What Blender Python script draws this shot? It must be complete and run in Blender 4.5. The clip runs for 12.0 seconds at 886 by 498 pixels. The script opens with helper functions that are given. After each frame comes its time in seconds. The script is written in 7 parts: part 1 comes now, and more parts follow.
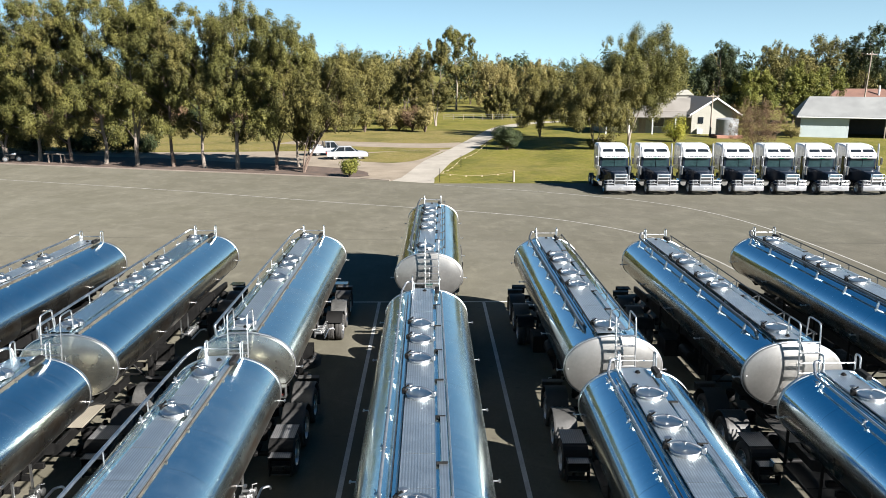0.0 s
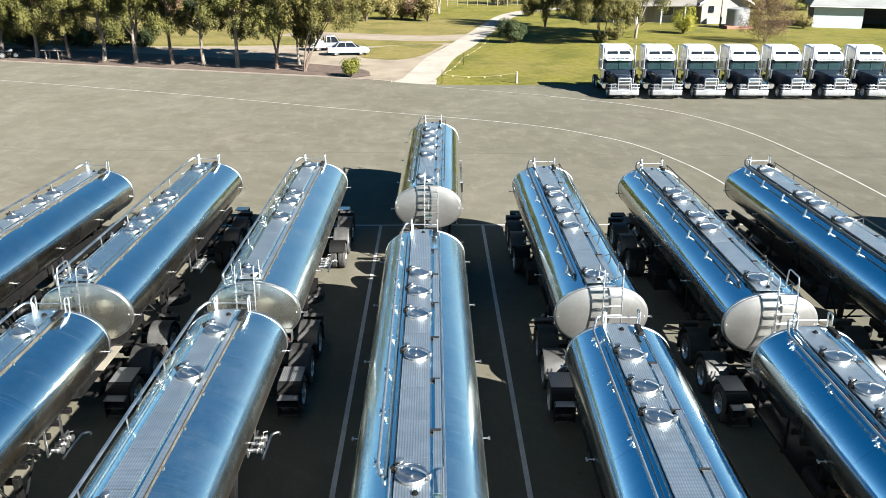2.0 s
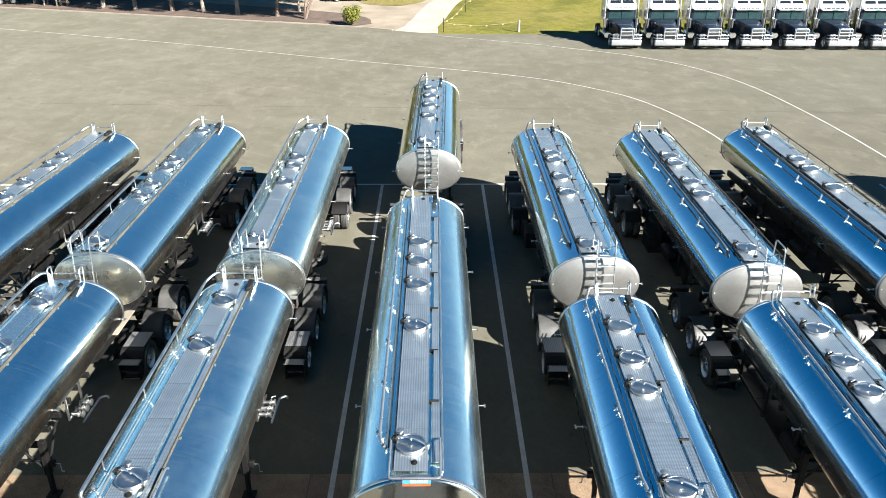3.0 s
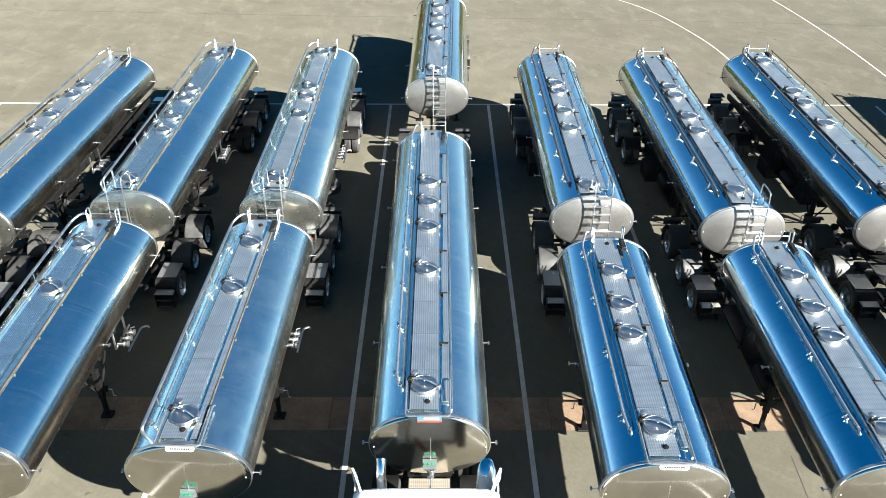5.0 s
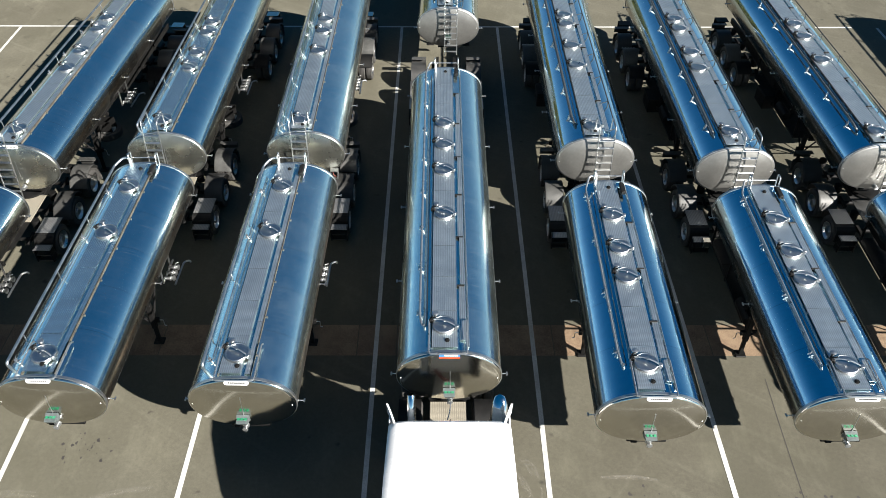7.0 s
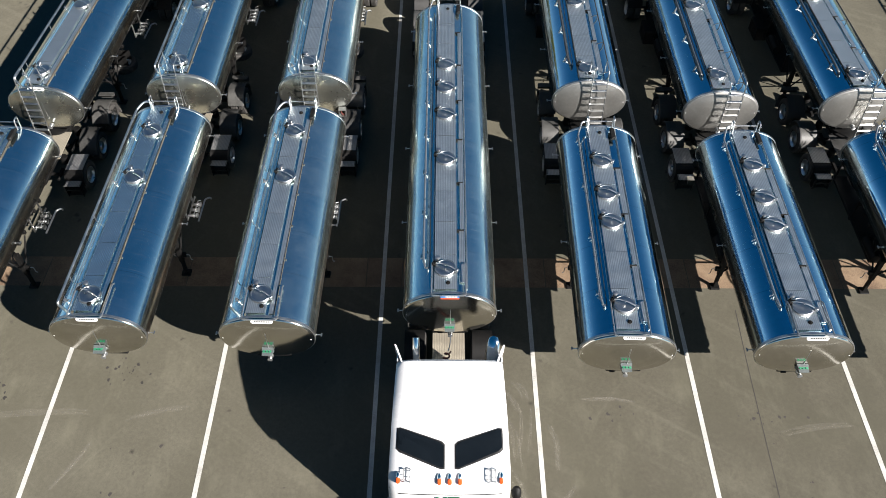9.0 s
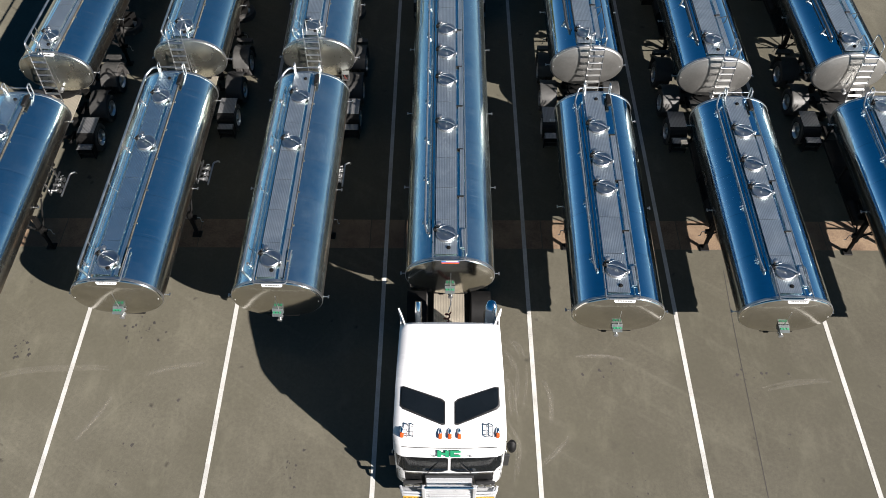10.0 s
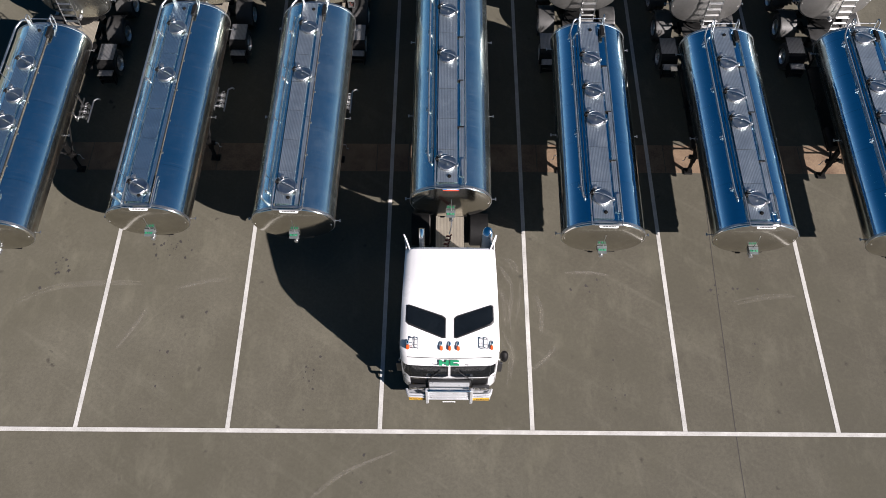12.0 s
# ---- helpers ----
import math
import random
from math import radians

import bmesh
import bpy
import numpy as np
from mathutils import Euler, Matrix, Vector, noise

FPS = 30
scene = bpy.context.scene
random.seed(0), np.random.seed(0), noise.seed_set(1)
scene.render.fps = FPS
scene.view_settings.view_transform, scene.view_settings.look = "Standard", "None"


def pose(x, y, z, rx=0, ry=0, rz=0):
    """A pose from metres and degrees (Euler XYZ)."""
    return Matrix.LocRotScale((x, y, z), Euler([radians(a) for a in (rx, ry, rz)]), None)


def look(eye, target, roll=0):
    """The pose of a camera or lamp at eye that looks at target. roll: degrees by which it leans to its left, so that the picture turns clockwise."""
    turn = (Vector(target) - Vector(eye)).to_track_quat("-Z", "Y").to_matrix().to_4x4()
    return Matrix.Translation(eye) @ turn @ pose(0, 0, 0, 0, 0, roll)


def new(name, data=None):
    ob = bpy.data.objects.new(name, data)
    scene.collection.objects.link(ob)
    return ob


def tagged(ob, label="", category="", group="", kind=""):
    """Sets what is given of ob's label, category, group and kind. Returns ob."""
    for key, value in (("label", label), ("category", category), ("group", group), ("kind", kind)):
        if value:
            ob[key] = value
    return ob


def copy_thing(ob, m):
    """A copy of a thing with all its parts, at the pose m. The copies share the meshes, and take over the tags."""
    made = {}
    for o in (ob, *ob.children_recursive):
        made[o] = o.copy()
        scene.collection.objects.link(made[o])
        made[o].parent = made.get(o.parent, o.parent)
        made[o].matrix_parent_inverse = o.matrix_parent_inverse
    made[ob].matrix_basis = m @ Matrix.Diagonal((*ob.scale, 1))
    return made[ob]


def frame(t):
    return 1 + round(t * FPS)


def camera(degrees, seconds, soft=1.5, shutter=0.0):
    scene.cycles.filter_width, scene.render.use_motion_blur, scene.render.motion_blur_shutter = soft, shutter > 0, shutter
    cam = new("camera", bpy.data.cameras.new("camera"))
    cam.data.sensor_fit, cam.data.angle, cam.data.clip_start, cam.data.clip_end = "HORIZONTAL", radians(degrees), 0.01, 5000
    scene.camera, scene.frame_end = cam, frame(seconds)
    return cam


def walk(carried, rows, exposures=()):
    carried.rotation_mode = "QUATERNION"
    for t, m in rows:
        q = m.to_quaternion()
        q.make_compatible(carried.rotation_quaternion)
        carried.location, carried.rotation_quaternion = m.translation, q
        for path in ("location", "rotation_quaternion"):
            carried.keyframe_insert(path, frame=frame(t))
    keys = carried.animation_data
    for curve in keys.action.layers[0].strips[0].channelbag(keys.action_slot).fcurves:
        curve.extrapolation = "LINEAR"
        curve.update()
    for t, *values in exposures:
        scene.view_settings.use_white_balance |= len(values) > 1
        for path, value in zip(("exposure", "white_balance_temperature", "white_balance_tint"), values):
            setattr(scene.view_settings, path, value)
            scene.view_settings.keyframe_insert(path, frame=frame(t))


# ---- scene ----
cam = camera(57.5, 12.0, soft=0.5)
PATH = [
    (0, (-0.117, -3.92, 10.025), (-0.082, -1.968, 9.591), 0.1),
    (0.5, (-0.08, -4.015, 10.48), (-0.047, -2.08, 9.975), 0.1),
    (1, (-0.055, -4.121, 10.988), (-0.026, -2.206, 10.413), 0.1),
    (1.5, (0.017, -4.17, 11.521), (0.044, -2.277, 10.875), 0.1),
    (2, (0.066, -4.191, 12.045), (0.09, -2.323, 11.332), 0.1),
    (2.5, (0.099, -4.365, 12.581), (0.12, -2.524, 11.801), 0.1),
    (3, (0.146, -4.598, 13.069), (0.164, -2.786, 12.222), 0.1),
    (5, (-0.014, -5.326, 15.271), (-0.004, -3.654, 14.173), 0.3),
    (5.5, (-0.185, -5.525, 15.874), (-0.177, -3.894, 14.717), 0.2),
    (6, (-0.301, -5.76, 16.509), (-0.294, -4.17, 15.296), 0.2),
    (6.5, (-0.364, -5.947, 17.126), (-0.356, -4.4, 15.857), 0.3),
    (7, (-0.402, -6.065, 17.778), (-0.397, -4.564, 16.456), 0.2),
    (9, (-0.377, -6.387, 20.364), (-0.378, -5.086, 18.845), 0.2),
    (9.5, (-0.351, -6.474, 20.943), (-0.352, -5.226, 19.381), 0.2),
    (10, (-0.382, -6.555, 21.564), (-0.384, -5.364, 19.957), 0.2),
    (10.5, (-0.436, -6.629, 22.191), (-0.434, -5.498, 20.542), 0.3),
    (11, (-0.386, -6.752, 22.733), (-0.391, -5.672, 21.05), 0.1),
    (11.5, (-0.354, -6.857, 23.35), (-0.361, -5.835, 21.631), -0.0),
    (12, (-0.319, -6.937, 23.926), (-0.328, -5.969, 22.175), -0.1),
]
EXPOSURES = [(0, 2.13, 6490, 13), (1, 2.28, 6470, 10), (2, 2.50, 6470, 10), (3, 2.67, 6480, 10), (5, 2.71, 6520, 10), (5.5, 2.54, 6550, 10), (6.2, 2.25, 6590, 10), (7, 2.04, 6610, 10), (9, 1.79, 6630, 13), (10.5, 1.62, 6620, 16), (12, 1.40, 6510, 20)]  # seconds, stops, kelvin, tint
walk(cam, [(t, look(eye, target, roll)) for t, eye, target, roll in PATH], EXPOSURES)

# ---- sky, sun, exposure ----
SUN_EL, SUN_AZ = radians(32), radians(130)  # azimuth clockwise from +y
world = bpy.data.worlds.new("world")
scene.world = world
world.use_nodes = True
wn, wl = world.node_tree.nodes, world.node_tree.links
sky = wn.new("ShaderNodeTexSky")
sky.sky_type = "NISHITA"
sky.sun_disc = False
sky.sun_elevation, sky.sun_rotation = SUN_EL, SUN_AZ
sky.air_density, sky.dust_density, sky.ozone_density = 1.0, 0.1, 3.0
# clear air down to the horizon: the lowest, yellowest degrees of the model's sky stay below it
aim, lift = wn.new("ShaderNodeTexCoord"), wn.new("ShaderNodeVectorMath")
lift.operation = "ADD"
lift.inputs[1].default_value = (0, 0, 0.14)
wl.new(aim.outputs["Generated"], lift.inputs[0])
wl.new(lift.outputs[0], sky.inputs["Vector"])
vivid = wn.new("ShaderNodeHueSaturation")
vivid.inputs["Saturation"].default_value = 1.38
wl.new(sky.outputs[0], vivid.inputs["Color"])
tint = wn.new("ShaderNodeMix")
tint.data_type, tint.blend_type = "RGBA", "MULTIPLY"
tint.inputs[0].default_value = 1.0
tint.inputs[7].default_value = (0.72, 1.23, 1.08, 1)
wl.new(vivid.outputs[0], tint.inputs[6])
# pale haze low over the horizon, thinning upwards
up, low, thin, haze = (wn.new(k) for k in ("ShaderNodeSeparateXYZ", "ShaderNodeMapRange", "ShaderNodeMath", "ShaderNodeMix"))
wl.new(aim.outputs["Generated"], up.inputs[0])
wl.new(up.outputs["Z"], low.inputs[0])
low.inputs[3].default_value, low.inputs[4].default_value = 1.0, 0.0
thin.operation = "POWER"
thin.inputs[1].default_value = 5.0
wl.new(low.outputs[0], thin.inputs[0])
haze.data_type, haze.blend_type = "RGBA", "ADD"
wl.new(thin.outputs[0], haze.inputs[0])
wl.new(tint.outputs[2], haze.inputs[6])
haze.inputs[7].default_value = (5.7, 6.3, 5.9, 1)
wl.new(haze.outputs[2], wn["Background"].inputs[0])
wn["Background"].inputs[1].default_value = 0.0212
sun_data = bpy.data.lights.new("sun", "SUN")
sun_data.energy, sun_data.angle, sun_data.color = 5.0, radians(0.53), (1.0, 0.975, 0.925)
sun = new("sun", sun_data)
toward = Vector((math.sin(SUN_AZ) * math.cos(SUN_EL), math.cos(SUN_AZ) * math.cos(SUN_EL), math.sin(SUN_EL)))
sun.matrix_world = look(toward * 100, (0, 0, 0))

# ---- materials ----
HW, HH, CZ = 1.27, 0.86, 2.54  # half width, half height and middle height of every tank


def nodes_of(name):
    m = bpy.data.materials.new(name)
    m.use_nodes = True
    nt = m.node_tree
    return m, nt, nt.nodes, nt.links, nt.nodes["Principled BSDF"]


def coords(nt, spread=True, world_space=False):
    """Object coordinates in metres, shifted by each object's own random number."""
    n, l = nt.nodes, nt.links
    if world_space:
        g = n.new("ShaderNodeNewGeometry")
        return g.outputs["Position"]
    tc = n.new("ShaderNodeTexCoord")
    if not spread:
        return tc.outputs["Object"]
    info = n.new("ShaderNodeObjectInfo")
    k = n.new("ShaderNodeVectorMath")
    k.operation = "MULTIPLY_ADD"
    k.inputs[1].default_value = (37.0, 53.0, 71.0)
    l.new(info.outputs["Random"], k.inputs[0])
    l.new(tc.outputs["Object"], k.inputs[2])
    return k.outputs[0]


def noise_of(nt, vec, scale, detail=4.0, rough=0.55, stretch=None):
    n, l = nt.nodes, nt.links
    if stretch:
        mp = n.new("ShaderNodeMapping")
        mp.inputs["Scale"].default_value = stretch
        l.new(vec, mp.inputs["Vector"])
        vec = mp.outputs[0]
    t = n.new("ShaderNodeTexNoise")
    t.inputs["Scale"].default_value = scale
    t.inputs["Detail"].default_value = detail
    t.inputs["Roughness"].default_value = rough
    l.new(vec, t.inputs["Vector"])
    return t.outputs["Fac"]


def ramp(nt, fac, stops):
    r = nt.nodes.new("ShaderNodeValToRGB")
    e = r.color_ramp.elements
    while len(e) < len(stops):
        e.new(0.5)
    for el, (p, c) in zip(e, stops):
        el.position = p
        el.color = (*c, 1) if len(c) == 3 else c
    nt.links.new(fac, r.inputs[0])
    return r.outputs[0]


def span(nt, fac, a, b, lo=0.3, hi=0.7):
    m = nt.nodes.new("ShaderNodeMapRange")
    for k, v in zip((1, 2, 3, 4), (lo, hi, a, b)):
        m.inputs[k].default_value = v
    nt.links.new(fac, m.inputs[0])
    return m.outputs[0]


def blend(nt, fac, a, b, mode="MIX"):
    m = nt.nodes.new("ShaderNodeMix")
    m.data_type = "RGBA"
    m.blend_type = mode
    for v, s in ((fac, 0), (a, 6), (b, 7)):
        if isinstance(v, (int, float)):
            m.inputs[s].default_value = v
        elif isinstance(v, tuple):
            m.inputs[s].default_value = (*v, 1)
        else:
            nt.links.new(v, m.inputs[s])
    return m.outputs[2]


def bump(nt, p, height, strength, distance):
    b = nt.nodes.new("ShaderNodeBump")
    b.inputs["Strength"].default_value = strength
    b.inputs["Distance"].default_value = distance
    nt.links.new(height, b.inputs["Height"])
    if p.inputs["Normal"].is_linked:
        nt.links.new(p.inputs["Normal"].links[0].from_socket, b.inputs["Normal"])
    nt.links.new(b.outputs[0], p.inputs["Normal"])


def surf(name, c1, c2, rough=(0.4, 0.6), metal=0.0, big=0.6, fine=25.0, relief=0.1, depth=0.004, stretch=None, world_space=False, coat=0.0):
    """A plain worn surface: two colours mixed by stains and grain, with fine relief."""
    if metal < 0.5:
        c1, c2 = tuple(0.86 * x for x in c1), tuple(0.86 * x for x in c2)
    m, nt, n, l, p = nodes_of(name)
    v = coords(nt, world_space=world_space)
    a = noise_of(nt, v, big, 5.0, 0.6, stretch)
    g = noise_of(nt, v, fine, 3.0, 0.6, stretch)
    mixed = n.new("ShaderNodeMath")
    mixed.operation = "MULTIPLY_ADD"
    mixed.inputs[1].default_value = 0.45
    l.new(g, mixed.inputs[0])
    h = n.new("ShaderNodeMath")
    h.operation = "MULTIPLY"
    h.inputs[1].default_value = 0.6
    l.new(a, h.inputs[0])
    l.new(h.outputs[0], mixed.inputs[2])
    l.new(ramp(nt, mixed.outputs[0], [(0.35, c1), (0.68, c2)]), p.inputs["Base Color"])
    l.new(span(nt, a, rough[0], rough[1]), p.inputs["Roughness"])
    p.inputs["Metallic"].default_value = metal
    p.inputs["Coat Weight"].default_value = coat
    if relief:
        bump(nt, p, g, relief, depth)
    return m


def tank_steel(name, c, rough, sheet=1.52, bloom=0.1, wear=0.3):
    """Polished stainless sheet rolled into bands, faintly uneven, with fine polishing marks round the tank."""
    m, nt, n, l, p = nodes_of(name)
    tc = n.new("ShaderNodeTexCoord")
    v = coords(nt)
    sep = n.new("ShaderNodeSeparateXYZ")
    l.new(tc.outputs["Object"], sep.inputs[0])
    band = n.new("ShaderNodeMath")
    band.operation = "DIVIDE"
    band.inputs[1].default_value = sheet
    l.new(sep.outputs["Y"], band.inputs[0])
    fl = n.new("ShaderNodeMath")
    fl.operation = "FLOOR"
    l.new(band.outputs[0], fl.inputs[0])
    info = n.new("ShaderNodeObjectInfo")
    ad = n.new("ShaderNodeMath")
    ad.operation = "MULTIPLY_ADD"
    ad.inputs[1].default_value = 91.7
    l.new(info.outputs["Random"], ad.inputs[0])
    l.new(fl.outputs[0], ad.inputs[2])
    wh = n.new("ShaderNodeTexWhiteNoise")
    wh.noise_dimensions = "1D"
    l.new(ad.outputs[0], wh.inputs["W"])
    fr = n.new("ShaderNodeMath")
    fr.operation = "FRACT"
    l.new(band.outputs[0], fr.inputs[0])
    seam = ramp(nt, fr.outputs[0], [(0.0, (1, 1, 1)), (0.008, (0, 0, 0)), (0.992, (0, 0, 0)), (1.0, (1, 1, 1))])
    marks = noise_of(nt, v, 60.0, 2.0, 0.6, (0.03, 1.0, 0.03))
    stain = noise_of(nt, v, 0.9, 6.0, 0.65)
    wob = noise_of(nt, v, 0.8, 1.0, 0.4, (0.6, 1.0, 0.6))
    streak = noise_of(nt, v, 3.0, 4.0, 0.6, (1.0, 6.0, 0.25))
    r1 = span(nt, stain, rough[0], rough[1])
    rr = n.new("ShaderNodeMath")
    rr.operation = "MULTIPLY_ADD"
    rr.inputs[1].default_value = 0.07
    l.new(wh.outputs[0], rr.inputs[0])
    l.new(r1, rr.inputs[2])
    dirty = tuple(x * 0.84 for x in c)
    base = blend(nt, span(nt, streak, 0.0, 0.6, 0.45, 0.8), c, dirty)
    base = blend(nt, span(nt, wh.outputs[0], 0.0, 0.3, 0.0, 1.0), base, tuple(x * 0.78 for x in c))
    haze = noise_of(nt, v, 7.0, 6.0, 0.7, (1.0, 0.5, 1.0))
    runs = noise_of(nt, v, 3.0, 8.0, 0.75, (0.22, 6.0, 0.22))
    base = blend(nt, span(nt, runs, 0.0, 0.35, 0.5, 0.75), base, tuple(min(1.0, x * 1.15) for x in c))
    base = blend(nt, span(nt, haze, 0.0, 0.35, 0.5, 0.75), base, tuple(min(1.0, x * 1.15) for x in c))
    base = blend(nt, seam, base, tuple(x * 0.6 for x in c))
    # pale oxide bloom, wiped streaks and water marks: a thin dull film over the metal
    film = noise_of(nt, v, 3.0, 8.0, 0.72, (1.0, 0.6, 1.0))
    wiped = span(nt, runs, 0.0, wear, 0.56, 0.8)
    dull = n.new("ShaderNodeMath")
    dull.operation = "MULTIPLY_ADD"
    dull.inputs[1].default_value = 0.2
    l.new(wiped, dull.inputs[0])
    l.new(span(nt, film, bloom * 0.5, bloom * 1.2, 0.35, 0.7), dull.inputs[2])
    # browner towards the lower flanks, broken up by noise
    low_brown = n.new("ShaderNodeMath")
    low_brown.operation = "MULTIPLY"
    l.new(span(nt, sep.outputs["Z"], 1.0, 0.0, CZ + 0.06, CZ + 0.30), low_brown.inputs[0])
    l.new(span(nt, noise_of(nt, v, 2.2, 6.0, 0.65, (1.0, 0.5, 1.0)), 0.62, 1.0, 0.3, 0.65), low_brown.inputs[1])
    l.new(blend(nt, low_brown.outputs[0], base, (0.215, 0.172, 0.132)), p.inputs["Base Color"])
    keep = n.new("ShaderNodeMath")
    keep.operation = "SUBTRACT"
    keep.inputs[0].default_value = 1.0
    l.new(dull.outputs[0], keep.inputs[1])
    l.new(keep.outputs[0], p.inputs["Metallic"])
    soft = n.new("ShaderNodeMath")
    soft.operation = "MULTIPLY_ADD"
    soft.inputs[1].default_value = 0.3
    l.new(wiped, soft.inputs[0])
    l.new(rr.outputs[0], soft.inputs[2])
    # roughness rises with the browning
    dusty = n.new("ShaderNodeMath")
    dusty.operation = "MULTIPLY_ADD"
    dusty.inputs[1].default_value = 0.16
    l.new(low_brown.outputs[0], dusty.inputs[0])
    l.new(soft.outputs[0], dusty.inputs[2])
    l.new(dusty.outputs[0], p.inputs["Roughness"])
    bump(nt, p, wob, 0.2, 0.02)
    bump(nt, p, marks, 0.05, 0.002)
    return m


def tread(name, c, metal, ribs=False, rough=(0.28, 0.45)):
    """Non-slip plate: rows of small raised studs, or ribs along the plate."""
    m, nt, n, l, p = nodes_of(name)
    tc = n.new("ShaderNodeTexCoord")
    v = coords(nt)
    st = noise_of(nt, v, 2.2, 5.0, 0.65)
    g = noise_of(nt, v, 40.0, 2.0, 0.5)
    # rows of small studs along the plate; the ribbed kind has them so close that they read as lines
    mp = n.new("ShaderNodeMapping")
    mp.inputs["Scale"].default_value = (20.0, 42.0, 1.0) if ribs else (21.0, 27.0, 1.0)
    l.new(tc.outputs["Object"], mp.inputs["Vector"])
    vo = n.new("ShaderNodeTexVoronoi")
    vo.inputs["Randomness"].default_value = 0.0
    vo.voronoi_dimensions = "2D"
    vo.inputs["Scale"].default_value = 1.0
    l.new(mp.outputs[0], vo.inputs["Vector"])
    h = span(nt, vo.outputs["Distance"], 1.0, 0.0, 0.2, 0.45)
    dark = span(nt, h, 0.70, 1.0, 0.0, 0.7)
    base = ramp(nt, st, [(0.3, tuple(x * 0.86 for x in c)), (0.7, c)])
    l.new(blend(nt, 1.0, base, dark, "MULTIPLY"), p.inputs["Base Color"])
    l.new(span(nt, st, rough[0], rough[1]), p.inputs["Roughness"])
    p.inputs["Metallic"].default_value = metal
    bump(nt, p, h, 0.5, 0.006)
    bump(nt, p, g, 0.08, 0.003)
    return m


def leaf(name, c1, c2, c3):
    m, nt, n, l, p = nodes_of(name)
    g = n.new("ShaderNodeNewGeometry")
    mid = lambda a, b, k: tuple(x * (1 - k) + y * k for x, y in zip(a, b))
    col = ramp(nt, g.outputs["Random Per Island"], [(0.0, mid(c1, c2, 0.45)), (0.6, c2), (1.0, mid(c2, c3, 0.6))])
    big = noise_of(nt, coords(nt), 0.45, 3.0, 0.5)
    col = blend(nt, span(nt, big, 0.0, 0.75, 0.42, 0.66), col, c3)
    l.new(col, p.inputs["Base Color"])
    p.inputs["Roughness"].default_value = 0.62
    p.inputs["Specular IOR Level"].default_value = 0.2
    tr = n.new("ShaderNodeBsdfTranslucent")
    l.new(col, tr.inputs[0])
    mx = n.new("ShaderNodeMixShader")
    mx.inputs[0].default_value = 0.16
    l.new(p.outputs[0], mx.inputs[1])
    l.new(tr.outputs[0], mx.inputs[2])
    l.new(mx.outputs[0], n["Material Output"].inputs[0])
    return m


